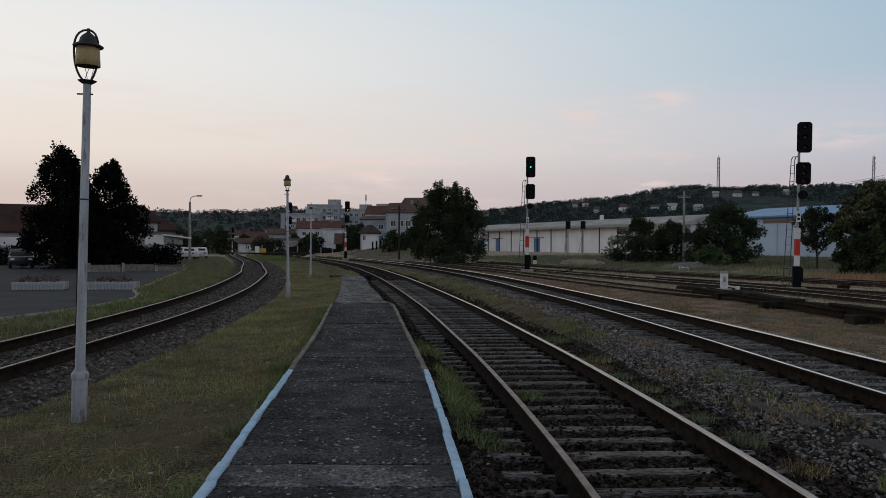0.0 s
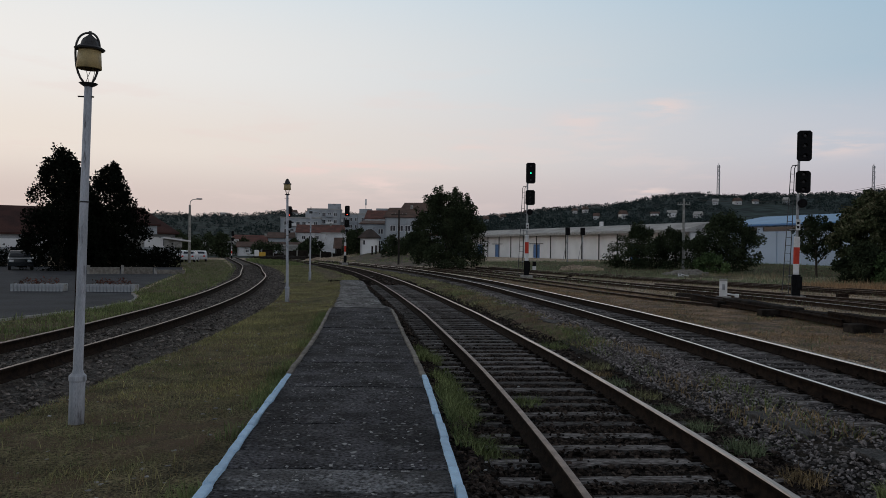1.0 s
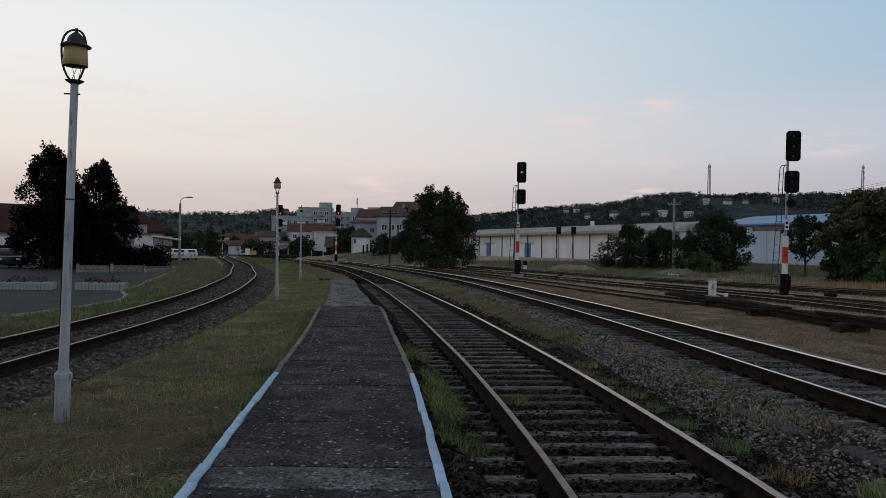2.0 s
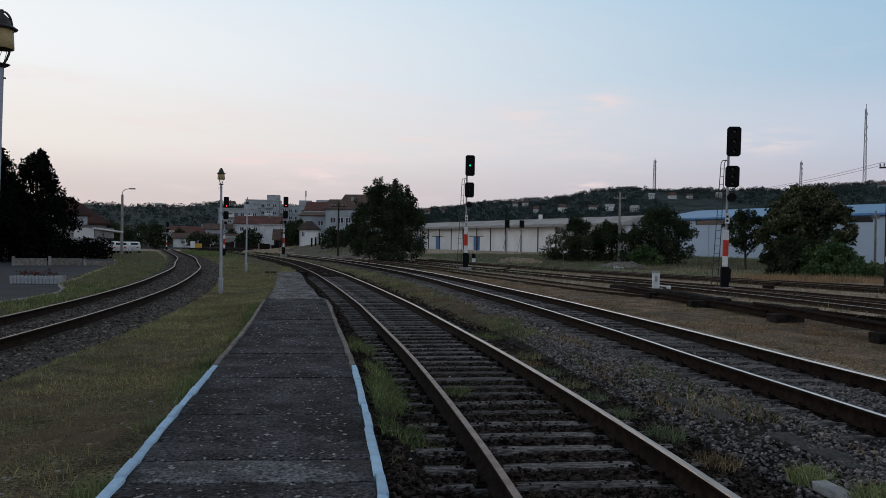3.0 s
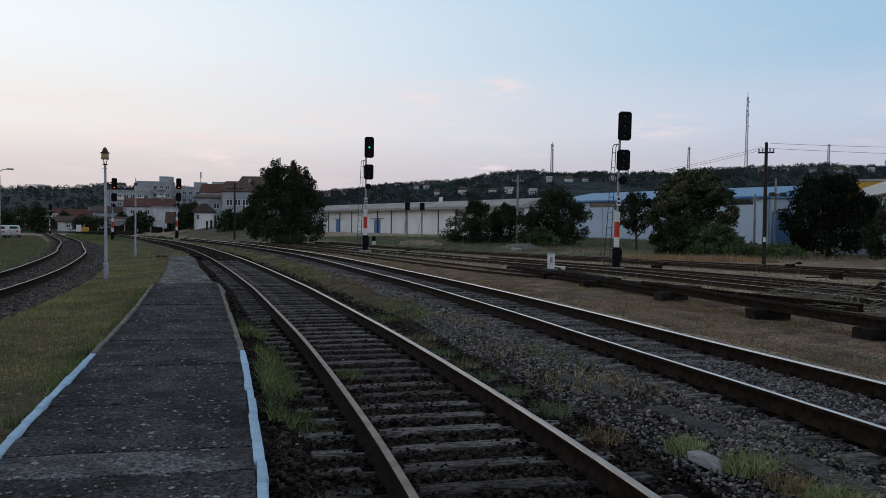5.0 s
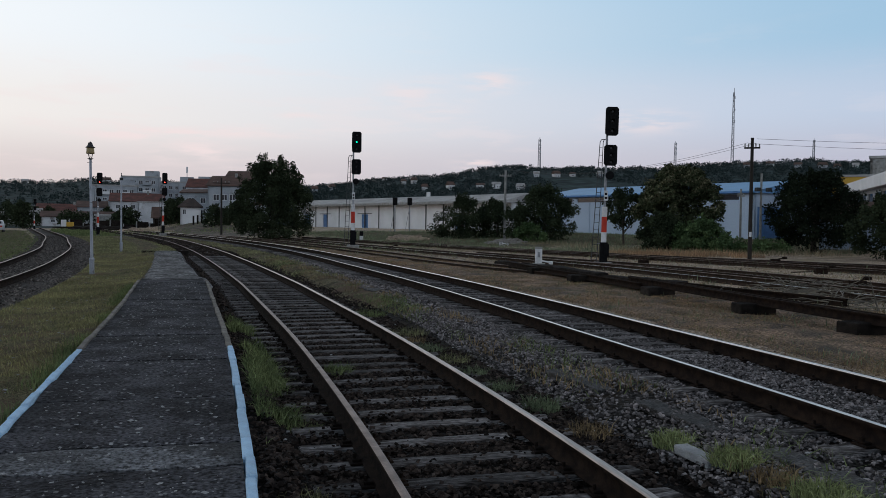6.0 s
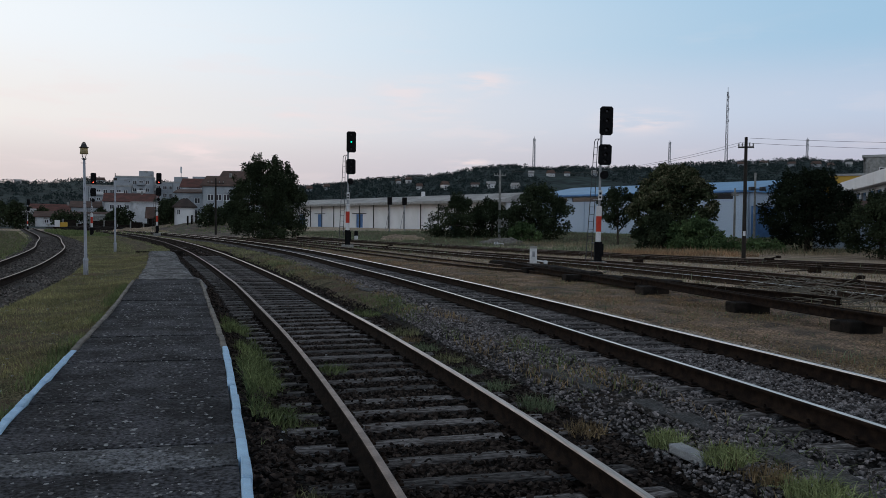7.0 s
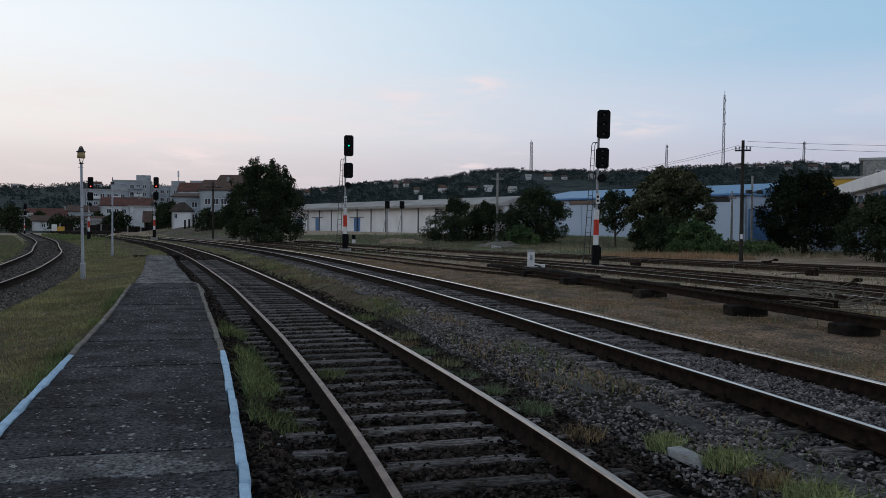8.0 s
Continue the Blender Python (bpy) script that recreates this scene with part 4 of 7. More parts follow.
short_grass("tall_grass", x, y, ground_z(x, y), RNG.uniform(0.10, 0.45, len(x)) * RNG.uniform(0.4, 1, len(x)), M_BLADE_TALL, "tall rough grass before trees and warehouses", width=0.020, lean=0.6)
x, y = field(30000, lambda y: np.full_like(y, 20.0), lambda y: np.full_like(y, 62.0), 43, 62, 0.25, power=1.0, scale=0.16, seed=16)
short_grass("tall_dry_grass", x, y, ground_z(x, y), RNG.uniform(0.15, 0.65, len(x)) * RNG.uniform(0.5, 1, len(x)), M_STRAW, "tall straw coloured grass before the trees", width=0.016, lean=0.5)


x, y = field(16000, lambda y: np.full_like(y, 20.5), lambda y: np.full_like(y, 29.0), 41.5, 47.5, 0.1, power=1.0, scale=0.4, seed=18)
short_grass("tall_dry_grass", x, y, ground_z(x, y), RNG.uniform(0.1, 0.6, len(x)) * RNG.uniform(0.4, 1, len(x)), M_THATCH, "reddish straw patch before the leafy tree", width=0.012, lean=0.6)
x, y = field(16000, lambda y: x_t1(y) + 1.5, lambda y: x_t2(y) - 1.6, 26, 105, 0.0, power=1.3, scale=0.3, seed=21)
blades("trackside_grass", x, y, ground_z(x, y) + 0.02, RNG.uniform(0.04, 0.13, len(x)), M_BLADE, "yellow green grass between the main tracks", width=0.012, lean=1.1)
x, y = field(7000, lambda y: x_t2(y) + 1.6, lambda y: x_t2(y) + 6 + 0.1 * y, 45, 110, 0.05, power=1.1, scale=0.2, seed=23)
blades("yard_grass", x, y, ground_z(x, y), RNG.uniform(0.05, 0.18, len(x)), M_BLADE_TALL, "rough grass beyond the main tracks", width=0.025, lean=0.6)
x, y = field(9000, lambda y: x_lt(y) + 1.9, lambda y: x_t1(y) - 1.8, 84, 130, 0.0, power=1.0, scale=0.2, seed=25)
blades("verge_grass", x, y, ground_z(x, y) + 0.02, RNG.uniform(0.1, 0.35, len(x)), M_BLADE_GREEN, "green grass where the tracks part", width=0.03, lean=0.6)

x, y = field(9000, lambda y: np.interp(y, [98, 140], [-24, -34]), lambda y: np.interp(y, [98, 140], [6, 2]), 98, 142, -0.1, power=1.0, scale=0.12, seed=61)
blades("rough_grass", x, y, ground_z(x, y), RNG.uniform(0.1, 0.35, len(x)), M_BLADE_GREEN, "rough dark grass below the hut", width=0.04, lean=1.0)


def tuft(x, y, r, h, n, material, label):
    a, d = RNG.uniform(0, 2 * np.pi, n), r * np.sqrt(RNG.random(n))
    px, py = x + d * np.cos(a) , y + d * np.sin(a)
    ob = blades("weed_tuft", px - x, py - y, np.zeros(n) - 0.02, h * RNG.uniform(0.35, 0.95, n), material, label, width=0.0035, lean=1.0, category="weed", kind="")
    ob.location = (x, y, gz(x, y) + 0.03)
    ob["group"] = "weed tufts by the tracks"


for x, y, r, h, n, m, lab in (
        (3.50, 6.02, 0.17, 0.17, 620, M_TUFT, "bright green weed tuft in ballast"),
        (3.66, 5.33, 0.20, 0.19, 620, M_TUFT, "yellow green weed tuft beside a concrete lid"),
        (3.74, 4.42, 0.21, 0.20, 640, M_TUFT, "green weed tuft in ballast"),
        (2.88, 7.62, 0.18, 0.24, 300, M_BLADE_TALL, "pale dry weed tuft in dark gravel"),
        (3.0, 6.62, 0.20, 0.20, 240, M_BLADE_DRY, "withered weed tuft in dark gravel"),
        (0.98, 9.9, 0.17, 0.22, 300, M_BLADE_GREEN, "green weed tuft between the sleepers"),
        (0.40, 7.3, 0.26, 0.10, 280, M_BLADE, "flat yellow green weeds beside the rail"),
        (-0.5, 4.0, 0.01, 0.01, 8, M_BLADE, "tiny weed in a slab joint"),
        (3.70, 4.85, 0.16, 0.16, 260, M_BLADE_DRY, "withered weed tuft beside a concrete lid"),
        (2.6, 10.5, 0.25, 0.2, 260, M_BLADE, "yellow green weed tuft between tracks"),
        (2.5, 13.2, 0.3, 0.22, 260, M_BLADE, "yellow green weed tuft between tracks"),
        (2.74, 8.6, 0.16, 0.20, 220, M_BLADE_TALL, "pale thin weed tuft in dark gravel"),
        (2.66, 9.6, 0.18, 0.18, 220, M_BLADE_TALL, "pale thin weed tuft in dark gravel"),
        (2.50, 11.5, 0.20, 0.20, 240, M_BLADE_TALL, "pale thin weed tuft between tracks"),
        (2.38, 12.4, 0.20, 0.18, 220, M_BLADE_DRY, "withered weed tuft between tracks"),
        (2.2, 16.0, 0.3, 0.25, 260, M_BLADE_GREEN, "green weed tuft between tracks"),
        (0.35, 5.2, 0.2, 0.1, 180, M_BLADE, "low weeds beside the platform")):
    tuft(x, y, r, h, n, m, lab)

# pale pebbles and litter on platform, verge and ballast
n = 2600
y = 3.5 + 17 * RNG.random(n) ** 1.4
x = plat_l(y) + 0.2 + RNG.random(n) * (plat_r(y) - plat_l(y) - 0.4)
stones("pebbles", x, y, np.full(n, 0.207), 0.004 + 0.020 * RNG.random(n) ** 3, M_PALE, "pale pebbles and lichen scattered on the platform", 0.25, "pebbles")
n = 330
y = 4 + 30 * RNG.random(n) ** 1.5
x = lo(y) + RNG.random(n) * (hi(y) - lo(y))
stones("pebbles", x, y, verge_z(x, y) + 0.02, RNG.uniform(0.012, 0.035, n), M_PALE, "pale leaves and pebbles in the verge", 0.4, "pebbles")
n = 130
y = 4 + 14 * RNG.random(n)
x = x_t1(y) - 1.5 + RNG.random(n) * 6
stones("pebbles", x, y, ground_z(x, y) + 0.05, RNG.uniform(0.012, 0.03, n), M_PALE, "pale pebbles in the ballast", 0.5, "pebbles")

# ---------------------------------------------------------------- platform lamps


def platform_lamp(x, y, h, lean, head=True):
    t = thing("platform_lamp", "grey flaking platform lamp post with a hooded yellowed shade" if head else "slim grey lamp post without its shade", "lamp post", (x, y, gz(x, y)), group="platform lamps")
    s = h
    part("post", lathe([(0.075, -0.1), (0.074, 0.52), (0.068, 0.56), (0.048, 0.62), (0.042, s * 0.5), (0.037, s - 0.54)], 16), M_LAMP_POST, t, smooth=True)
    part("collar", lathe([(0.078, 0.50), (0.085, 0.52), (0.085, 0.56), (0.062, 0.585)], 16), M_LAMP_POST, t)
    if head:
        z = s - 0.545
        part("head_ring", lathe([(0.042, z - 0.02), (0.075, z), (0.092, z + 0.014), (0.042, z + 0.022)], 18), M_DARK_METAL, t)
        for a, q in (((0.35, 0.72), (math.pi + 0.25, 1.0)) if y < 12 else ((0.35, 0.55), (math.pi + 0.35, 0.55))):
            pts = [Vector((math.cos(a) * r * q, math.sin(a) * r * q, z + zz)) for r, zz in ((0.042, 0.017), (0.076, 0.063), (0.101, 0.118), (0.118, 0.176), (0.126, 0.235), (0.131, 0.302), (0.132, 0.361), (0.124, 0.412), (0.108, 0.458), (0.084, 0.491), (0.050, 0.514), (0.000, 0.525))]
            bm = bmesh.new()
            for p, q in zip(pts, pts[1:]):
                tube(bm, p, q, 0.011, sides=8)
            part("bow", bm, M_DARK_METAL, t)
        sh = part("shade", lathe([(0.116, z + 0.159), (0.121, z + 0.163), (0.108, z + 0.361), (0.102, z + 0.361), (0.111, z + 0.166)], 24, caps=False), M_SHADE, t, "yellowed glass lamp shade", smooth=True)
        part("cap", lathe([(0.139, z + 0.349), (0.147, z + 0.361), (0.113, z + 0.382), (0.088, z + 0.399), (0.080, z + 0.433), (0.063, z + 0.462), (0.029, z + 0.491), (0.015, z + 0.504), (0.015, z + 0.538)], 24), M_DARK_METAL, t, "dark pressed metal hood")
        bm = bmesh.new()
        for a, k in ((0.2, 0.05), (1.9, -0.04), (4.1, 0.03)):
            p = [Vector((0.03 * math.cos(a), 0.03 * math.sin(a), z + 0.017)), Vector((k, 0.06 * math.sin(a), z + 0.112)), Vector((0.07 * math.cos(a + 0.8), 0.05, z + 0.206))]
            for q, r in zip(p, p[1:]):
                tube(bm, q, r, 0.003, sides=5)
        part("loose_wire", bm, M_WIRE, t)
        part("pin", tube_bm((-0.10, 0, z - 0.12), (0.06, 0, z - 0.12), 0.008, sides=6), M_RUST, t)
    else:
        part("bracket", box_bm(-0.09, -0.05, s - 0.74, 0.09, 0.05, s - 0.6, bevel=0.02), M_DARK_METAL, t)
        part("arm", tube_bm((0, 0, s - 0.62), (0.0, 0, s - 0.35), 0.02), M_DARK_METAL, t)
    for zz, w in ((2.3, 0.012),):
        part("band", lathe([(0.043, zz), (0.047, zz + 0.004), (0.047, zz + w), (0.043, zz + w + 0.004)], 14), M_DARK_METAL, t)
    if head and y < 12:
        part("cable_strip", box_bm(-0.056, -0.012, 0.95, -0.038, 0.012, 2.45, bevel=0.004), M_RUST, t, "rusty cable cover")
    t.rotation_euler = (0, radians(lean), radians(0))
    return t


platform_lamp(-3.785, 7.8, 4.03, 1.35)
platform_lamp(-5.25, 26.6, 4.22, -0.6)
platform_lamp(-7.45, 44.8, 4.6, 0.2, head=False)


# ---------------------------------------------------------------- light signals
def octagon_plate(bm, x0, x1, z0, z1, y0, y1, cut):
    pts = [(x0 + cut, z0), (x1 - cut, z0), (x1, z0 + cut), (x1, z1 - cut), (x1 - cut, z1), (x0 + cut, z1), (x0, z1 - cut), (x0, z0 + cut)]
    f = [bm.verts.new((x, y0, z)) for x, z in pts]
    b = [bm.verts.new((x, y1, z)) for x, z in pts]
    bm.faces.new(f)
    bm.faces.new(b[::-1])
    for i in range(8):
        bm.faces.new((f[i], b[i], b[(i + 1) % 8], f[(i + 1) % 8]))
    bmesh.ops.recalc_face_normals(bm, faces=bm.faces)
    return bm


def light_signal(x, y, z, h, lit, lean, face, label):
    """A railway colour light signal of height h: two black heads on a banded mast with a ladder."""
    t = thing("light_signal", label, "railway signal", (x, y, z), face, group="light signals")
    s = h / 7.3
    part("foundation", box_bm(-0.38 * s, -0.35 * s, -0.25, 0.38 * s, 0.35 * s, 0.14, bevel=0.03), M_CONCRETE, t)
    b = part("base", box_bm(-0.17 * s, -0.15 * s, 0.05, 0.17 * s, 0.15 * s, 1.06 * s, bevel=0.02), M_BLACK, t)
    part("base_box", box_bm(0.02 * s, -0.20 * s, 0.42 * s, 0.23 * s, -0.15 * s, 0.98 * s, bevel=0.012), M_BLACK, b)
    for z0, z1, m, lab in ((1.06, 1.52, M_WHITE, "white mast band"), (1.52, 2.24, M_RED, "red mast band"), (2.24, 2.70, M_WHITE, "white mast band")):
        part("mast_band", tube_bm((0, 0, z0 * s), (0, 0, z1 * s), 0.125 * s, sides=16), m, t, lab)
    part("pole", tube_bm((0, 0, 2.70 * s), (0, 0, 7.0 * s), 0.055 * s, sides=12), M_GALV, t)
    pl = part("number_plate", box_bm(-0.07 * s, -0.10 * s, 2.98 * s, 0.11 * s, -0.08 * s, 3.45 * s, bevel=0.004), M_WHITE, t)
    for k in range(2):
        part("plate_bar", box_bm(-0.03 * s, -0.106 * s, (3.06 + k * 0.18) * s, 0.07 * s, -0.102 * s, (3.16 + k * 0.18) * s), M_BLACK, pl)
    for x0, x1, z0, z1, count, name in ((-0.10, 0.50, 5.98, 7.3, 3, "upper"), (-0.12, 0.48, 4.60, 5.56, 3, "lower")):
        bm = octagon_plate(bmesh.new(), x0 * s, x1 * s, z0 * s, z1 * s, -0.10 * s, -0.02 * s, 0.09 * s)
        hd = part("signal_head", bm, M_BLACK, t, "black signal head with hooded lenses")
        part("housing", box_bm((x0 + 0.12) * s, -0.02 * s, (z0 + 0.08) * s, (x1 - 0.12) * s, 0.2 * s, (z1 - 0.08) * s, bevel=0.02), M_BLACK, hd)
        cx = (x0 + x1) / 2 * s
        for k in range(count):
            zc = (z0 + (z1 - z0) * (k + 0.5) / count) * s
            on = lit and name == "upper" and k == (0 if lit == "red" else 1)
            bm = bmesh.new()
            bmesh.ops.create_cone(bm, cap_ends=True, segments=16, radius1=(0.05 if on else 0.085) * s, radius2=(0.042 if on else 0.05) * s, depth=0.03, matrix=Matrix.Translation((cx, -0.118 * s, zc)) @ Matrix.Rotation(radians(90), 4, "X"))
            part("lens", bm, (M_RED_LIGHT if lit == "red" else M_GREEN_LIGHT) if on else M_LENS, hd, f"lit {lit} lens" if on else "")
            bm = bmesh.new()
            n = 9
            ring = [[bm.verts.new((cx + r * s * math.cos(math.pi * i / (n - 1)), yy * s, zc + r * s * math.sin(math.pi * i / (n - 1)))) for i in range(n)] for r, yy in ((0.105, -0.1), (0.10, -0.30), (0.092, -0.30), (0.097, -0.1))]
            for p, q in zip(ring, ring[1:]):
                for i in range(n - 1):
                    bm.faces.new((p[i], p[i + 1], q[i + 1], q[i]))
            part("hood", bm, M_BLACK, hd)
    part("small_lamp", tube_bm((0.16 * s, -0.22 * s, 4.15 * s), (0.16 * s, 0.06 * s, 4.15 * s), 0.19 * s, sides=18), M_BLACK, t)
    part("small_lamp_arm", tube_bm((0, 0, 4.15 * s), (0.16 * s, 0.0, 4.15 * s), 0.03 * s, sides=8), M_BLACK, t)
    # ladder
    lad = thing("ladder", "", "", (0, 0, 0))
    lad.parent = t
    for dx in (0, 0.26):
        bm = bmesh.new()
        pts = [Vector(((-0.55 + dx) * s, 0.05 * s, 0.0)), Vector(((-0.42 + dx * 0.85) * s, 0.05 * s, 2.9 * s)), Vector(((-0.30 + dx * 0.55) * s, 0.05 * s, 5.68 * s)), Vector(((-0.24 + dx * 0.5) * s, 0.05 * s, 5.80 * s)), Vector((0, 0.02 * s, 5.82 * s))]
        for p, q in zip(pts, pts[1:]):
            tube(bm, p, q, 0.018 * s, sides=8)
        part("stile", bm, M_LADDER, lad)
    for k in range(16):
        zz = (0.25 + k * 0.345) * s
        f = zz / (5.68 * s)
        xa, xb = (-0.55 + 0.25 * f) * s, (-0.29 + 0.14 * f) * s
        part("rung", tube_bm((xa, 0.05 * s, zz), (xb, 0.05 * s, zz), 0.011 * s, sides=6), M_LADDER, lad)
    for zz in (1.0, 3.0):
        part("bracket", tube_bm((-0.3 * s, 0.05 * s, zz * s), (0, 0, zz * s), 0.02 * s, sides=6), M_GALV, t)
    t.rotation_euler = (0, radians(lean), radians(face))
    return t


light_signal(5.85, 54.9, 0.02, 7.9, "green", 0.0, -5, "black twin-head light signal showing green on a banded mast")
light_signal(15.0, 33.7, -0.08, 7.15, "", 0.8, -14, "unlit black twin-head light signal on a leaning banded mast")
light_signal(-10.9, 90.5, 0.15, 6.6, "red", 0.2, 3, "black twin-head light signal showing red between the tracks")
light_signal(-17.0, 88.2, -0.06, 6.55, "red", 0.0, 6, "black twin-head light signal showing red beside the siding")
light_signal(-33.5, 128, -0.06, 4.6, "", 0.0, 8, "small far light signal on a black and white post")


def dwarf_signal(x, y, h, label, dark=False):
    t = thing("track_marker", label, "track marker", (x, y, gz(x, y)), -15, group="track markers")
    part("foot", box_bm(-0.26, -0.2, -0.1, 0.30, 0.2, 0.10, bevel=0.03), M_CONCRETE, t)
    part("post", box_bm(-0.15, -0.12, 0.09, 0.15, 0.12, h, bevel=0.025), M_WHITE, t)
    part("cap", box_bm(-0.155, -0.125, h - 0.08, 0.155, 0.125, h + (0.35 if dark else 0.02), bevel=0.02), M_BLACK if dark else M_CONCRETE, t)
    if not dark:
        part("face_plate", box_bm(-0.05, -0.14, h * 0.45, 0.06, -0.12, h * 0.75, bevel=0.005), M_GALV, t)
        part("crank", tube_bm((0.15, -0.05, 0.2), (0.55, -0.05, 0.14), 0.035, sides=8), M_WHITE, t)
        part("weight", box_bm(0.45, -0.1, 0.05, 0.62, 0.05, 0.2, bevel=0.03), M_WHITE, t)
    return t


dwarf_signal(11.75, 33.2, 0.80, "white painted switch marker box in dry grass")
dwarf_signal(8.3, 71.0, 0.5, "small black and white track marker", dark=True)
dwarf_signal(18.0, 60.0, 0.35, "small white track marker in grass")


# ---------------------------------------------------------------- stored rails on blocks beside the yard
def straight_rail(name, a, b, label, lift, tilt=0.0):
    x = np.linspace(a[0], b[0], 14)
    y = np.linspace(a[1], b[1], 14)
    d = np.array([b[0] - a[0], b[1] - a[1]])
    d = d / np.hypot(*d)
    bow = 0.05 * np.sin(np.linspace(0, 9, 14))
    ob = new(name, rail_mesh(x + bow, y, np.full(14, d[0]), np.full(14, d[1]), 0, M_RUST, lift, level=False))
    return tagged(ob, label, "rail", group="stored rails")


for k, (a, b, z) in enumerate((((9.90, 5.5), (9.82, 20.2), 0.16), ((10.08, 5.2), (10.02, 20.6), 0.16),
                               ((9.75, 19.3), (9.5, 31.0), 0.05), ((9.95, 19.0), (9.8, 31.8), 0.04), ((10.2, 19.5), (10.1, 30.5), 0.04), ((11.1, 20.5), (12.5, 15.0), 0.02))):
    straight_rail("stored_rail", a, b, "rusty rail stored on timber blocks" if k < 2 else "rusty rail lying in dry grass", z)


def timber_block(x, y, rz, w=0.62, d=0.44, h=0.26):
    bm = box_bm(-w / 2, -d / 2, -0.05, w / 2, d / 2, h - 0.05, bevel=0.025)
    for v in bm.verts:
        v.co += Vector((noise.noise(v.co * 6 + Vector((x, 0, 0))), noise.noise(v.co * 6 + Vector((0, y, 0))), noise.noise(v.co * 5))) * 0.025
    ob = new("timber_block", mesh_from("timber_block", bm, M_OLD_BLOCK))
    ob.matrix_world = pose(x, y, gz(x, y) + 0.05, 0, 0, rz)
    return tagged(ob, "dark weathered timber block under the stored rails", "timber block", group="timber blocks")


for x, y, rz, w in ((9.82, 18.5, 4, 0.75), (9.8, 14.35, -6, 0.75), (9.82, 11.3, 5, 0.7), (9.8, 8.5, -3, 0.8), (9.82, 6.0, 2, 0.8), (9.8, 27.0, 8, 1.2), (9.8, 23.0, -5, 1.2)):
    timber_block(x, y, rz, w)


def old_beam(x, y, rz, ln, h):
    bm = box_bm(-h * 0.66, -ln / 2, -0.1, h * 0.66, ln / 2, h, bevel=0.04)
    bmesh.ops.subdivide_edges(bm, edges=[e for e in bm.edges if e.calc_length() > 1], cuts=12)
    for v in bm.verts:
        v.co += Vector((noise.noise(v.co * 2 + Vector((x, y, 0))), 0, noise.noise(v.co * 1.5 + Vector((y, 0, x))))) * 0.06
    ob = new("old_beam", mesh_from("old_beam", bm, M_DARK_WOOD))
    ob.matrix_world = pose(x, y, gz(x, y), 0, 0, rz)
    tagged(ob, "blackened old timber beam lying in dry grass", "timber beam", group="old beams")


for x, y, rz, ln, h in ((9.75, 29.6, 3, 5.4, 0.28), (9.95, 24.9, 1, 5.0, 0.36), (10.6, 21.6, 28, 3.6, 0.30)):
    old_beam(x, y, rz, ln, h)


def brush_pile(x, y, r, n, seed):
    rnd = random.Random(seed)
    bm = bmesh.new()
    for _ in range(n):
        a = Vector((rnd.gauss(0, r), rnd.gauss(0, r * 0.6), rnd.uniform(0.0, 0.14)))
        d = Vector((rnd.gauss(0, 1), rnd.gauss(0, 0.6), rnd.uniform(-0.05, 0.10))).normalized() * rnd.uniform(0.4, 1.3)
        mid = a + d * 0.5 + Vector((0, 0, rnd.uniform(-0.06, 0.1)))
        tube(bm, a, mid, 0.016, 0.011, 5)
        tube(bm, mid, a + d, 0.011, 0.004, 5)
    ob = part("brushwood", bm, M_TWIG)
    ob.location = (x, y, gz(x, y) + 0.04)
    tagged(ob, "heap of dry cut branches beside the rails", "brushwood", kind="stuff")


for bx, by, br, bn, bs in ((14.4, 19.2, 0.9, 32, 8), (13.6, 15.9, 0.8, 20, 9), (16.2, 21.0, 0.7, 40, 10), (19.5, 57.5, 1.0, 60, 11)):
    brush_pile(bx, by, br, bn, bs)
brush_pile(12.9, 17.6, 1.0, 45, 4)
brush_pile(12.0, 14.8, 0.8, 24, 6)


def point_lever(x, y, rz):
    """A ground lever of a set of points: box, weight arm and rod."""
    t = thing("point_lever", "black iron ground lever box beside the yard rails", "point lever", (x, y, gz(x, y)), rz, group="point levers")
    part("box", box_bm(-0.22, -0.16, -0.05, 0.22, 0.16, 0.24, bevel=0.03), M_RUST, t)
    part("weight", lathe([(0.06, 0.0), (0.13, 0.02), (0.13, 0.10), (0.06, 0.12)], 14), M_RUST, t).location = (0.42, 0, 0.24)
    part("arm", tube_bm((0, 0, 0.2), (0.42, 0, 0.32), 0.025, sides=8), M_RUST, t)
    part("rod", tube_bm((-1.1, 0.05, 0.04), (-0.2, 0.05, 0.08), 0.022, sides=8), M_RUST, t)


for x, y, rz in ((21.3, 27.2, -20), (17.4, 20.5, 15), (16.9, 33.5, -12), (24.6, 34.8, -25), (8.0, 52.0, -10)):
    point_lever(x, y, rz)

# straw and litter among the yard tracks
x, y = field(60000, lambda y: np.interp(y, [12, 60], [12.2, 4]), lambda y: np.interp(y, [12, 60], [34, 14]), 12, 62, 0.12, power=1.5, seed=53, scale=0.35)
short_grass("yard_straw", x, y, ground_z(x, y) + 0.0, RNG.uniform(0.03, 0.13, len(x)), M_STRAW, "pale straw and dead weeds among the yard tracks", width=0.009, lean=1.5)
x, y = field(9000, lambda y: np.interp(y, [12, 60], [12.2, 4]), lambda y: np.interp(y, [12, 60], [34, 14]), 13, 60, 0.3, power=1.5, seed=57, scale=0.5)
blades("yard_weeds", x, y, ground_z(x, y), RNG.uniform(0.08, 0.30, len(x)), M_BLADE_TALL, "thin greenish weeds among the yard tracks", width=0.007, lean=0.8)
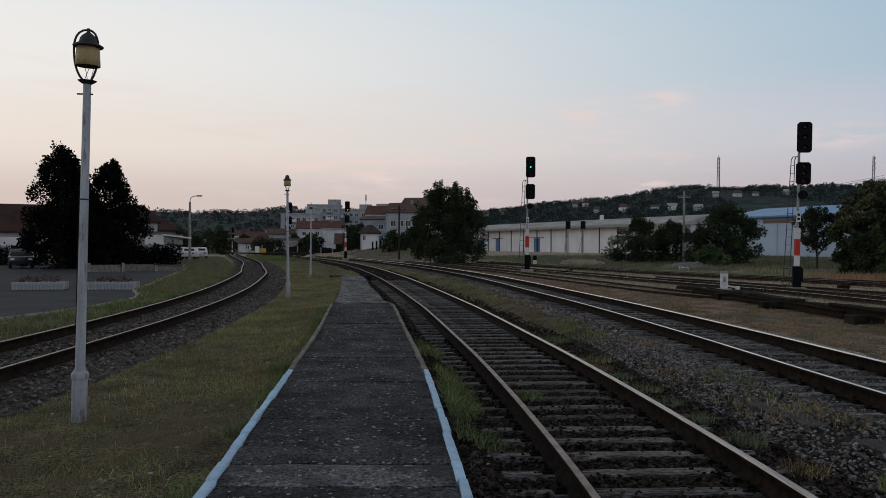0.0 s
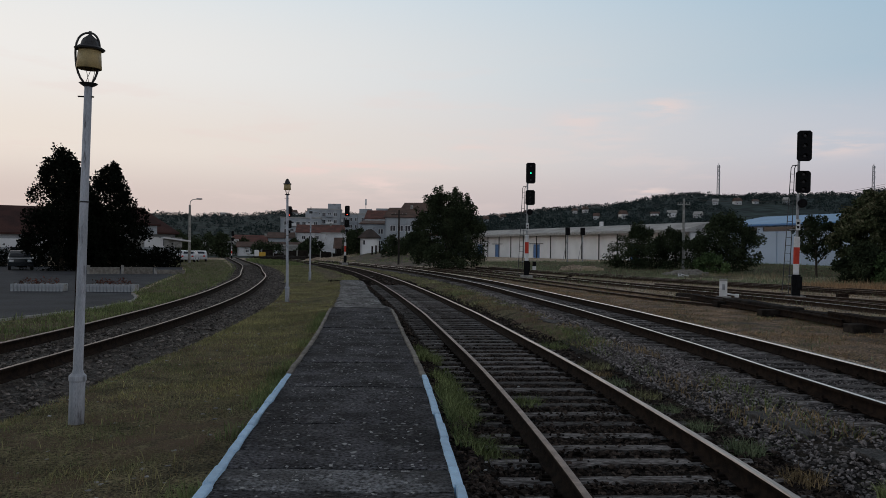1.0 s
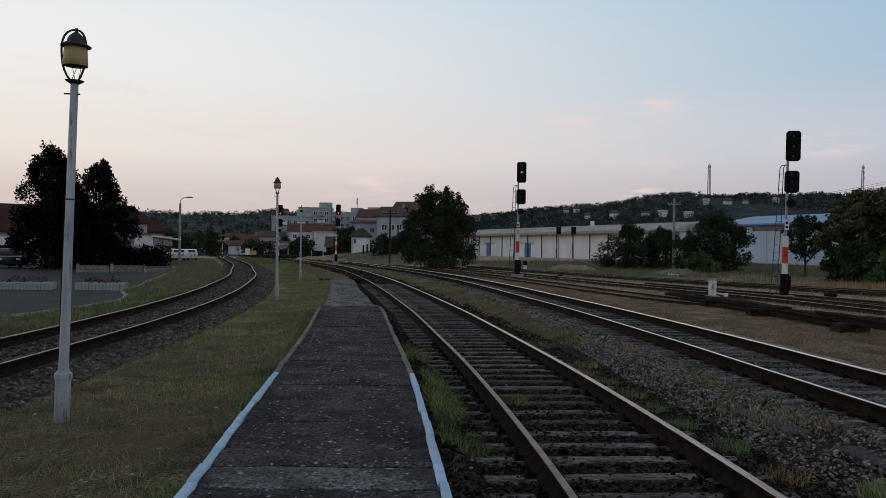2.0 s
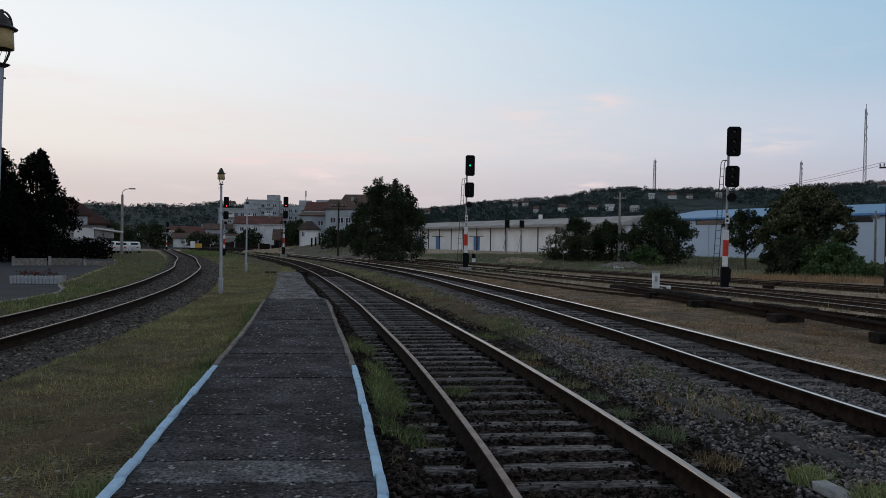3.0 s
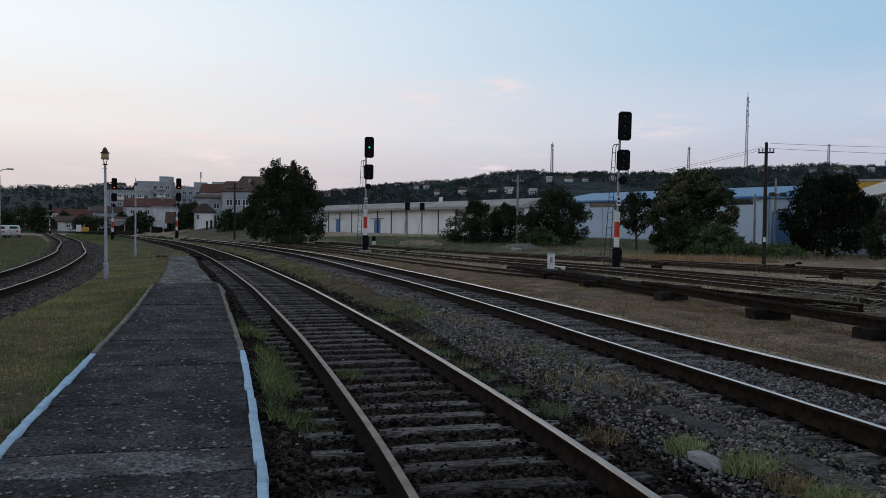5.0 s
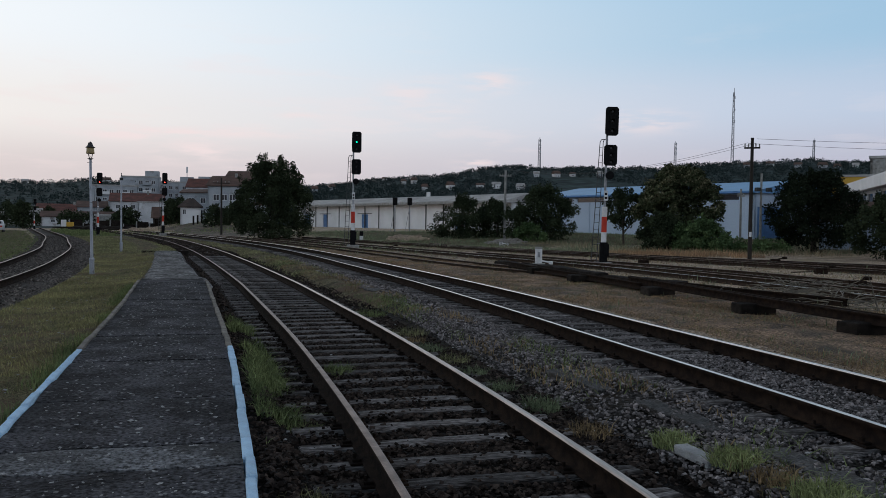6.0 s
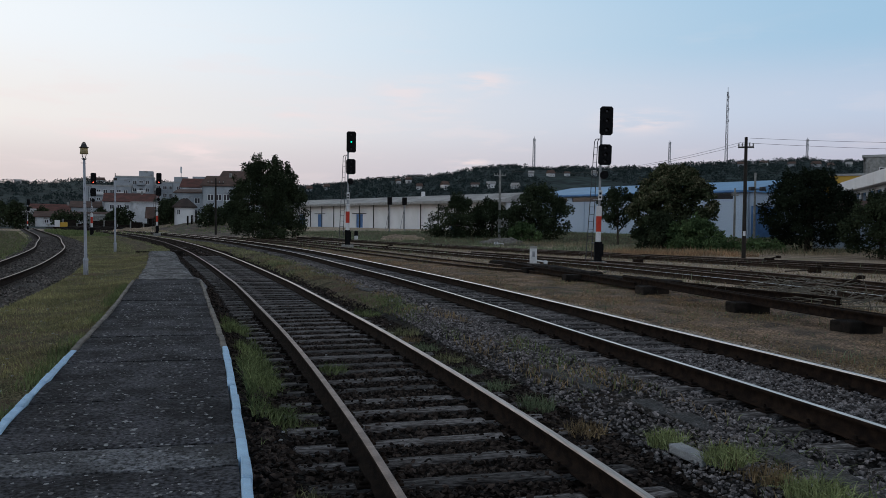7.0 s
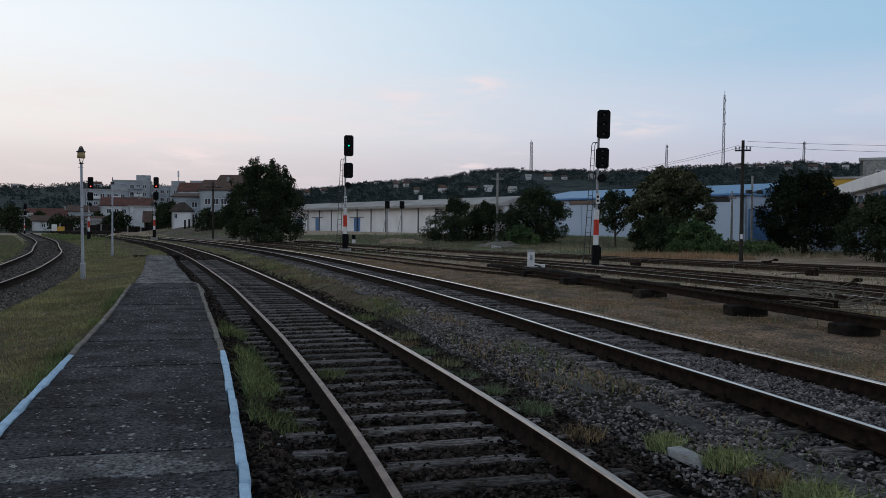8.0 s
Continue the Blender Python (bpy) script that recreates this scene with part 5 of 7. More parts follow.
x, y = field(8000, lambda y: np.interp(y, [12, 60], [12.0, 3]), lambda y: np.interp(y, [12, 60], [36, 14]), 12, 62, 0.0, power=1.5, seed=59, scale=0.4)
stones("yard_stones", x, y, ground_z(x, y) + 0.01, 0.012 + 0.05 * RNG.random(len(x)) ** 3, M_STONE_BROWN, "brown stones and clods among the yard tracks", 0.6, "stones")


def concrete_lid(x, y, rz, w, d, label):
    bm = box_bm(-w / 2, -d / 2, -0.04, w / 2, d / 2, 0.04, bevel=0.015)
    for v in bm.verts:
        v.co += Vector((noise.noise(v.co * 8 + Vector((x, 0, 0))), noise.noise(v.co * 8 + Vector((0, y, 0))), 0)) * 0.02
    ob = new("concrete_lid", mesh_from("concrete_lid", bm, M_LID if w < 0.2 else M_DUCT))
    ob.matrix_world = pose(x, y, gz(x, y) + (0.045 if w < 0.2 else 0.008), 3, 2, rz)
    tagged(ob, label, "concrete lid", group="cable duct lids")


concrete_lid(3.50, 5.62, 12, 0.14, 0.40, "pale chipped concrete lid lying in ballast")
for x, y in ((3.58, 8.75), (3.68, 8.15), (3.88, 6.95), (3.96, 6.35), (4.08, 5.15), (4.12, 4.55)):
    concrete_lid(x, y, 8, 0.27, 0.55, "half buried grey concrete cable duct lid")
concrete_lid(2.9, 20.6, 20, 0.5, 0.5, "flat pale concrete rubble between the tracks")
concrete_lid(2.75, 21.2, 50, 0.4, 0.35, "flat pale concrete rubble between the tracks")


# ---------------------------------------------------------------- poles and wires
def wood_pole(x, y, h, label, material=M_POLE_WOOD, r=0.12, arm=0.55, tag=True, rz=0.0):
    t = thing("utility_pole", label, "utility pole", (x, y, gz(x, y)), rz, group="utility poles")
    part("pole", tube_bm((0, 0, -0.2), (0, 0, h), r, r * 0.72, 12), material, t)
    if arm:
        a = part("crossarm", box_bm(-arm, -0.05, h - 0.60, arm, 0.05, h - 0.51, bevel=0.012), material, t)
        for k in (-0.9, -0.45, 0.45, 0.9):
            part("insulator", lathe([(0.02, h - 0.5), (0.045, h - 0.46), (0.03, h - 0.41), (0.045, h - 0.37), (0.02, h - 0.33)], 10), M_CONCRETE, a).location = (k * arm, 0, 0)
    if tag:
        part("tag", box_bm(-0.07, -r - 0.02, 1.25, 0.07, -r + 0.01, 1.52, bevel=0.01), M_WHITE, t)
    return t


wood_pole(26.4, 39.7, 6.75, "tall tarred wooden utility pole with a crossarm", r=0.115, arm=0.42, rz=-30)
wood_pole(-4.9, 92.0, 6.4, "dark wooden utility pole beside the yard tracks", r=0.12, arm=0.9, tag=False)
wood_pole(22.5, 74.0, 6.6, "pale concrete utility pole in the bushes", M_CONCRETE, r=0.14, arm=0.6, tag=False)
wood_pole(35.2, 51.8, 5.6, "pale concrete pole behind the tarred pole", M_CONCRETE, r=0.10, arm=0.0, tag=False)
wood_pole(36.6, 56.5, 4.6, "short concrete pole by the blue hall", M_CONCRETE, r=0.10, arm=0.3, tag=False)


def wire(a, b, sag, label="thin black overhead wire"):
    a, b = Vector(a), Vector(b)
    bm = bmesh.new()
    pts = [a.lerp(b, i / 14) - Vector((0, 0, sag * 4 * (i / 14) * (1 - i / 14))) for i in range(15)]
    side = (b - a).cross(Vector((0, 0, 1))).normalized()
    up = side.cross(b - a).normalized()
    rings = [[bm.verts.new(p + 0.009 * (side * math.cos(k * 1.2566) + up * math.sin(k * 1.2566))) for k in range(5)] for p in pts]
    for p, q in zip(rings, rings[1:]):
        for k in range(5):
            bm.faces.new((p[k], p[(k + 1) % 5], q[(k + 1) % 5], q[k]))
    tagged(part("overhead_wire", bm, M_WIRE), label, "wire", group="overhead wires")


for k in (-0.45, 0.45):
    wire((26.4 + k * 0.6, 39.7, 6.4), (22.5 + k * 0.6, 74.0, 7.0), 1.0)
    wire((26.4 + k * 0.6, 39.7, 6.5 + k * 0.3), (64 + k, 36, 7.6 + k * 0.8), 0.5)


def lit_pole_lamps(x, y, z):
    t = thing("floodlight", "pair of dark floodlights on a concrete pole", "floodlight", (x, y, z), group="floodlights")
    for s in (-1, 1):
        part("lamp_housing", box_bm(s * 0.45 - 0.16, -0.28, -0.12, s * 0.45 + 0.16, 0.1, 0.16, bevel=0.05), M_DARK_METAL, t)
    part("arm", tube_bm((-0.45, 0, 0), (0.45, 0, 0), 0.03, sides=8), M_DARK_METAL, t)


lit_pole_lamps(35.2, 51.65, gz(35.2, 51.8) + 4.4)


def street_lamp(x, y, h):
    t = thing("street_lamp", "concrete street lamp with a curved arm", "street lamp", (x, y, gz(x, y)))
    part("pole", tube_bm((0, 0, -0.1), (0, 0, h - 0.5), 0.17, 0.13, 12), M_CONCRETE, t)
    bm = bmesh.new()
    pts = [Vector((0, 0, h - 0.55)), Vector((0.05, 0, h - 0.1)), Vector((0.35, 0, h + 0.15)), Vector((0.9, 0, h + 0.22))]
    for p, q in zip(pts, pts[1:]):
        tube(bm, p, q, 0.04, sides=8)
    part("arm", bm, M_GALV, t)
    part("lamp_head", box_bm(0.75, -0.13, h + 0.14, 1.45, 0.13, h + 0.30, bevel=0.06), M_GALV, t)


street_lamp(-29.8, 94.5, 7.4)

# ---------------------------------------------------------------- trees and shrubs


def polar(az, d):
    return d * math.sin(radians(az)), d * math.cos(radians(az)) - 0.2


def leaf_cloud(lobes, n, size, material, seed, droop=0.3, hollow=0.35):
    """Leaves, as bent four-cornered blades, spread through overlapping lobes (x, y, z, rx, ry, rz)."""
    rng = np.random.default_rng(seed)
    vol = np.array([l[3] * l[4] * l[5] for l in lobes]) ** 0.5
    pick = rng.choice(len(lobes), n, p=vol / vol.sum())
    L = np.array(lobes)[pick]
    d = rng.normal(size=(n, 3))
    d /= np.linalg.norm(d, axis=1)[:, None]
    r = (hollow + (1.06 - hollow) * rng.random(n) ** 0.55)
    lump = np.array([noise.noise((a * 2.9 + p * 7, b * 2.9, c * 2.9)) for (a, b, c), p in zip(d, pick)])
    r = np.minimum(r * (1 + 0.62 * lump), 1.16)
    p = L[:, :3] + d * r[:, None] * L[:, 3:]
    s = size * rng.uniform(0.5, 1.35, n)
    t = rng.normal(size=(n, 3)) + d * 0.6
    t[:, 2] -= droop
    t /= np.linalg.norm(t, axis=1)[:, None]
    w = np.cross(t, rng.normal(size=(n, 3)))
    w /= np.linalg.norm(w, axis=1)[:, None]
    nrm = np.cross(t, w)
    v = np.empty((n, 4, 3))
    v[:, 0] = p
    v[:, 1] = p + t * (s * 0.55)[:, None] + w * (s * 0.36)[:, None] + nrm * (s * 0.1)[:, None]
    v[:, 2] = p + t * s[:, None]
    v[:, 3] = p + t * (s * 0.55)[:, None] - w * (s * 0.36)[:, None] + nrm * (s * 0.1)[:, None]
    b = (np.arange(n) * 4)[:, None]
    f = np.concatenate([b + [0, 1, 2], b + [0, 2, 3]])
    return raw_mesh("crown", v.reshape(-1, 3), f, material, 3)


def tree(name, az, d, lobes, n, size, material, label, trunk=0.16, trunk_to=None, seed=1, category="tree", group="trees", droop=0.3):
    x, y = polar(az, d)
    t = thing(name, label, category, (x, y, gz(x, y)), group=group)
    rnd = random.Random(seed)
    top = trunk_to or max(l[2] for l in lobes)
    bm = bmesh.new()
    bend = Vector((rnd.uniform(-0.2, 0.2), rnd.uniform(-0.2, 0.2), 0))
    p0, p1, p2 = Vector((0, 0, -0.2)), Vector((0, 0, top * 0.45)) + bend * 0.5, Vector((0, 0, top)) + bend
    tube(bm, p0, p1, trunk, trunk * 0.75, 9)
    tube(bm, p1, p2, trunk * 0.75, trunk * 0.3, 9)
    part("trunk", bm, M_BARK, t)
    for l in lobes[:9]:
        a = p0.lerp(p2, rnd.uniform(0.3, 0.75))
        b = Vector(l[:3]) + Vector((rnd.uniform(-0.2, 0.2), rnd.uniform(-0.2, 0.2), 0.1)) * l[3]
        part("limb", tube_bm(a, b, trunk * 0.42, trunk * 0.12, 7), M_BARK, t)
    c = new("crown", leaf_cloud(lobes, int(n * 0.72), size * 1.12, material, seed, droop))
    c.parent = t
    return t


def round_lobes(w, h0, h1, count, seed, depth=None, taper=0.35):
    """Overlapping lobes that fill an uneven crown of width w between two heights."""
    rnd = random.Random(seed)
    out = []
    depth = depth or w
    for k in range(count):
        f = (k + 0.5) / count
        z = h0 + (h1 - h0) * (0.12 + 0.76 * f)
        wide = math.sin(math.pi * (0.18 + 0.72 * f)) ** 0.8 * (1 - taper * f)
        a = k * 2.4 + rnd.uniform(-0.5, 0.5)
        rr = 0.30 * w * wide * rnd.uniform(0.5, 1.05)
        s = w * wide * rnd.uniform(0.24, 0.34)
        out.append((rr * math.cos(a), rr * math.sin(a) * depth / w, z, s, s * depth / w, s * rnd.uniform(0.75, 1.0)))
    # small sprays that break the outline
    for k in range(count * 2):
        f = rnd.uniform(0.15, 1.0)
        z = h0 + (h1 - h0) * (0.15 + 0.85 * f)
        wide = max(0.12, math.sin(math.pi * (0.18 + 0.72 * f)) ** 0.8 * (1 - taper * f))
        a = rnd.uniform(0, 2 * math.pi)
        rr = 0.5 * w * wide * rnd.uniform(0.75, 1.08)
        s = w * rnd.uniform(0.05, 0.10)
        out.append((rr * math.cos(a), rr * math.sin(a) * depth / w, z, s, s, s * rnd.uniform(0.7, 1.3)))
    return out


def clump_lobes(h0, h1, profile, count, seed, size=0.6, core=6, out_to=1.14, tall=0.8):
    """Small leafy clumps over an uneven crown: profile gives the radius from foot to tip."""
    rnd = random.Random(seed)
    fs = [i / (len(profile) - 1) for i in range(len(profile))]
    lobes = []
    for k in range(core):
        f = 0.08 + 0.74 * k / max(1, core - 1)
        r = float(np.interp(f, fs, profile))
        lobes.append((rnd.uniform(-0.1, 0.1) * r, rnd.uniform(-0.1, 0.1) * r, h0 + (h1 - h0) * f, r * 0.66, r * 0.66, max(r * 0.42, 0.7 * (h1 - h0) / core)))
    for k in range(count):
        f = rnd.random() ** 0.85
        r = max(0.05, float(np.interp(f, fs, profile)) * rnd.uniform(0.78, out_to) - 0.5 * size)
        a = k * 2.4 + rnd.uniform(-0.6, 0.6)
        q = size * rnd.uniform(0.6, 1.3)
        lobes.append((r * math.cos(a), r * math.sin(a), h0 + (h1 - h0) * (0.04 + 0.90 * f), q, q, q * tall * rnd.uniform(0.75, 1.2)))
    # sprigs that stand out of the crown
    top = max(profile)
    for k in range(count // 2):
        f = 0.35 + 0.65 * rnd.random() ** 0.8
        r = float(np.interp(f, fs, profile)) * rnd.uniform(0.75, 1.12)
        a = rnd.uniform(0, 2 * math.pi)
        q = size * rnd.uniform(0.28, 0.5)
        lobes.append((r * math.cos(a), r * math.sin(a), h0 + (h1 - h0) * (0.03 + 0.95 * f) + (top - r) * 0.06 + rnd.uniform(0, 0.3), q, q, q * rnd.uniform(1.0, 1.9)))
    return lobes


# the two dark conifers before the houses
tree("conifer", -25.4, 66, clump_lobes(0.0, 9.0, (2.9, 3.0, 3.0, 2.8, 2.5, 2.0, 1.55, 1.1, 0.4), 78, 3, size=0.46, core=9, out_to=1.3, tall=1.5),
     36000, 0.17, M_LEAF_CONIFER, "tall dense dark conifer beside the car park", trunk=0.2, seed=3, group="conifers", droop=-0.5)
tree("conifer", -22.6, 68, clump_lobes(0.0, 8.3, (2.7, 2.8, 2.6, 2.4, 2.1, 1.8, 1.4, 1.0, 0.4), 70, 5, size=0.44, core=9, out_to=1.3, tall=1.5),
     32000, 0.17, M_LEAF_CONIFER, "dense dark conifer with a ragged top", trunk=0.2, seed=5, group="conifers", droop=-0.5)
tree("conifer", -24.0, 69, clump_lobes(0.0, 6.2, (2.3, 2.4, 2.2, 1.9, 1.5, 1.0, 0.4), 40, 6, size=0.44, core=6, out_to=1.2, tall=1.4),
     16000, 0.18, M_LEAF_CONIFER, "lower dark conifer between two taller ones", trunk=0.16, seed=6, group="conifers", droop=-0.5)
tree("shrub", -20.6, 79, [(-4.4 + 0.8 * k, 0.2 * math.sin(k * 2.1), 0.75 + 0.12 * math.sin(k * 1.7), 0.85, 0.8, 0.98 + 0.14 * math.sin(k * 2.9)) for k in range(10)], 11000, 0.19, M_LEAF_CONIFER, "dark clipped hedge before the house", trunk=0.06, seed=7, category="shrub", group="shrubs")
# Added hedge: its near-black leaves stand in for shade under the awning.
tree("shrub", -28.6, 79, [(-4.4 + 0.9 * k, 0.2 * math.sin(k * 2.3), 0.75, 0.9, 0.8, 0.95 + 0.12 * math.sin(k * 3.1)) for k in range(9)], 8000, 0.16, M_LEAF_CONIFER, "near-black hedge added to darken the space under the awning", trunk=0.06, seed=8, category="shrub", group="shrubs")
# the broad tree beyond the yard
tree("broadleaf_tree", 0.45, 78, clump_lobes(0.0, 7.6, (3.0, 3.3, 3.5, 3.45, 3.3, 3.1, 2.8, 2.1, 1.1), 130, 11, size=0.52, core=7), 62000, 0.15, M_LEAF_DARK, "broad dark green tree with dense foliage", trunk=0.3, seed=11, trunk_to=4.6)
# bushes before the warehouse
tree("bush", 13.9, 78, clump_lobes(0.0, 3.9, (2.5, 2.9, 2.9, 2.7, 2.2, 1.3, 0.3), 48, 21, size=0.55, core=4), 24000, 0.14, M_LEAF_DARK, "dark green bush before the warehouse wall", trunk=0.12, seed=21, category="bush", group="bushes", trunk_to=1.8)
tree("bush", 16.3, 79, clump_lobes(0.0, 3.7, (2.3, 2.6, 2.6, 2.3, 1.8, 1.0, 0.3), 40, 22, size=0.5, core=4), 19000, 0.14, M_LEAF_DARK, "dark green bush beside a concrete pole", trunk=0.12, seed=22, category="bush", group="bushes", trunk_to=1.6)
tree("bush", 19.6, 74, clump_lobes(0.0, 4.9, (2.5, 3.1, 3.2, 3.0, 2.6, 1.8, 0.5), 56, 23, size=0.55, core=5), 27000, 0.16, M_LEAF_DARK, "tall dark bush with long drooping shoots", trunk=0.14, seed=23, category="bush", group="bushes", trunk_to=2.2, droop=0.8)
tree("bush", 18.6, 69, clump_lobes(0.0, 1.5, (1.2, 1.4, 1.2, 0.5), 16, 24, size=0.32, core=2), 4200, 0.17, M_LEAF_MID, "low green bush with feathery leaves", trunk=0.06, seed=24, category="bush", group="bushes", trunk_to=0.8)
# trees before the blue hall
tree("small_tree", 25.2, 66, clump_lobes(1.7, 4.5, (0.9, 1.4, 1.6, 1.55, 1.3, 0.6), 46, 31, size=0.30, core=3), 11000, 0.13, M_LEAF_DARK, "small dark tree with a slim bare trunk", trunk=0.09, seed=31, trunk_to=3.4)
leafy = clump_lobes(0.7, 6.1, (2.2, 2.7, 3.0, 3.0, 2.8, 2.4, 1.8, 0.8), 110, 32, size=0.46, core=6)
lt = tree("leafy_tree", 28.9, 63, leafy, 42000, 0.17, M_LEAF_OLIVE, "leafy tree with yellowish seed clusters", trunk=0.18, seed=33, trunk_to=4.0)
sc = new("seed_cluster_mass", leaf_cloud([(x, y, z + q * 0.45, q * 0.8, q * 0.8, q * 0.6) for x, y, z, q, _, _ in leafy[6:] if z > 2.6], 9000, 0.15, M_SEED, 71, droop=0.1))
sc.parent = lt
sc["label"] = "pale yellowish brown seed clusters"
tree("bush", 30.4, 58, clump_lobes(0.0, 2.1, (1.8, 2.1, 1.9, 1.3, 0.4), 30, 34, size=0.4, core=3), 13000, 0.15, M_LEAF_MID, "fresh green bush under the leafy tree", trunk=0.06, seed=34, category="bush", group="bushes", trunk_to=1.2)
tree("bush", 28.0, 59, clump_lobes(0.0, 2.5, (1.7, 1.9, 1.7, 1.2, 0.4), 30, 35, size=0.4, core=3), 12000, 0.15, M_LEAF_DARK, "green bush under the leafy tree", trunk=0.06, seed=35, category="bush", group="bushes", trunk_to=1.2)
tree("bush", 33.4, 57, [(-2.2 + 0.55 * k, 0.5 * math.sin(k * 2.2), 0.35 + 0.12 * math.sin(k * 1.3), 0.55, 0.6, 0.5 + 0.2 * math.sin(k * 2.7)) for k in range(9)], 7000, 0.14, M_LEAF_MID, "low green scrub before the blue hall", trunk=0.05, seed=36, category="bush", group="bushes", trunk_to=0.5)
tree("broadleaf_tree", 37.3, 60, clump_lobes(0.6, 5.6, (1.9, 2.6, 2.9, 2.9, 2.7, 2.3, 1.7, 0.8), 105, 37, size=0.48, core=6), 42000, 0.14, M_LEAF_SHADE, "dark rounded tree beside the blue hall", trunk=0.2, seed=37, trunk_to=3.6)
tree("broadleaf_tree", 41.6, 52, clump_lobes(0.5, 3.6, (1.5, 2.0, 2.1, 1.8, 1.2, 0.4), 44, 38, size=0.45, core=4), 20000, 0.13, M_LEAF_DARK, "low dark tree beside the yard", trunk=0.16, seed=38, trunk_to=2.4)
tree("broadleaf_tree", 44.5, 50, clump_lobes(0.2, 4.2, (2.2, 2.6, 2.6, 2.2, 1.5, 0.4), 44, 39, size=0.5, core=4), 20000, 0.13, M_LEAF_DARK, "dark tree at the edge of the yard", trunk=0.16, seed=39, trunk_to=2.6)
# shrubs about the hut and the far town
tree("bush", -5.95, 144, round_lobes(5.5, 0.0, 4.4, 7, 41), 4845, 0.30, M_LEAF_DARK, "dark bush beside the small hut", trunk=0.12, seed=41, category="bush", group="bushes")
tree("bush", -3.2, 120, round_lobes(5.5, 0.0, 2.8, 7, 42), 4522, 0.25, M_LEAF_DARK, "overgrown green bush behind the posts", trunk=0.1, seed=42, category="bush", group="bushes")
tree("bush", -1.2, 110, round_lobes(4.5, 0.0, 2.4, 6, 43), 3230, 0.25, M_LEAF_DARK, "overgrown green bush under the broad tree", trunk=0.1, seed=43, category="bush", group="bushes")
tree("bush", -9.1, 165, round_lobes(6, 0.0, 3.8, 6, 44), 2907, 0.36, M_LEAF_DARK, "dark bush at the foot of the town", trunk=0.1, seed=44, category="bush", group="bushes")
tree("bush", -12.4, 170, round_lobes(8, 0.0, 3.0, 7, 45), 3230, 0.36, M_LEAF_DARK, "dark bush beside the far track", trunk=0.1, seed=45, category="bush", group="bushes")
tree("bush", -15.3, 150, round_lobes(5, 0.0, 5.0, 7, 46), 3230, 0.36, M_LEAF_DARK, "dark tree beside the far track", trunk=0.14, seed=46, group="bushes")
tree("bush", -17.3, 160, round_lobes(8, 0.0, 3.6, 7, 47), 3230, 0.36, M_LEAF_DARK, "dark bush behind the parked cars", trunk=0.1, seed=47, category="bush", group="bushes")


for az, d, w, h, k in ((-13.9, 205, 3.2, 4.2, 91), (-10.4, 215, 2.6, 3.8, 92), (-9.75, 172, 2.0, 2.6, 93), (-6.35, 150, 1.8, 4.2, 94), (-11.9, 265, 4.0, 5.5, 95), (-14.6, 235, 3.5, 4.4, 96),
                       (-2.1, 126, 2.4, 3.0, 97), (-16.2, 190, 3.4, 5.0, 98), (-7.0, 205, 2.4, 5.0, 99), (-18.2, 150, 3.0, 4.5, 100)):
    tree("bush", az, d, clump_lobes(0.0, h, (w * 0.8, w, w * 0.95, w * 0.8, w * 0.5, 0.3), 22, k, size=w * 0.24, core=3), 5000, 0.28, M_LEAF_DARK, "dark bushy tree among the far houses", trunk=0.14, seed=k, category="bush", group="far bushes", trunk_to=h * 0.6)


# ---------------------------------------------------------------- buildings
def gable_roof(bm, x0, x1, y0, y1, z, h, over=0.4, thick=0.18, hip=0.0):
    """A pitched roof shell along x with its eaves at z."""
    ym = (y0 + y1) / 2
    a = [(x0 - over, y0 - over, z), (x1 + over, y0 - over, z), (x1 + over, y1 + over, z), (x0 - over, y1 + over, z)]
    r = [(x0 - over + hip, ym, z + h), (x1 + over - hip, ym, z + h)]
    lo = [bm.verts.new(p) for p in a]
    up = [bm.verts.new((p[0], p[1], p[2] + thick)) for p in a]
    rd = [bm.verts.new((p[0], p[1], p[2] + thick)) for p in r]
    for f in ((up[0], up[1], rd[1], rd[0]), (up[2], up[3], rd[0], rd[1]), (up[1], up[2], rd[1]), (up[3], up[0], rd[0]), lo[::-1]):
        bm.faces.new(f)
    for i in range(4):
        bm.faces.new((lo[i], lo[(i + 1) % 4], up[(i + 1) % 4], up[i]))
    return bm


def wall_with_holes(bm, a, b, z0, z1, holes, thick=0.3):
    """An upright wall from a to b with rectangular holes (u0, u1, v0, v1) cut through it."""
    a, b = Vector(a), Vector(b)
    d = (b - a)
    ln = d.length
    d.normalize()
    nrm = Vector((d.y, -d.x))
    us = sorted({0, ln, *[h[0] for h in holes], *[h[1] for h in holes]})
    vs = sorted({z0, z1, *[h[2] for h in holes], *[h[3] for h in holes]})
    for u0, u1 in zip(us, us[1:]):
        for v0, v1 in zip(vs, vs[1:]):
            um, vm = (u0 + u1) / 2, (v0 + v1) / 2
            if any(h[0] < um < h[1] and h[2] < vm < h[3] for h in holes):
                continue
            c = [(a + d * u + nrm * o, v) for u, v, o in ((u0, v0, 0), (u1, v0, 0), (u1, v1, 0), (u0, v1, 0), (u0, v0, -thick), (u1, v0, -thick), (u1, v1, -thick), (u0, v1, -thick))]
            w = [bm.verts.new((p.x, p.y, v)) for p, v in c]
            for f in ((0, 1, 2, 3), (5, 4, 7, 6), (0, 4, 5, 1), (3, 2, 6, 7), (1, 5, 6, 2), (0, 3, 7, 4)):
                bm.faces.new([w[i] for i in f])
    bmesh.ops.remove_doubles(bm, verts=bm.verts, dist=0.001)
    return bm


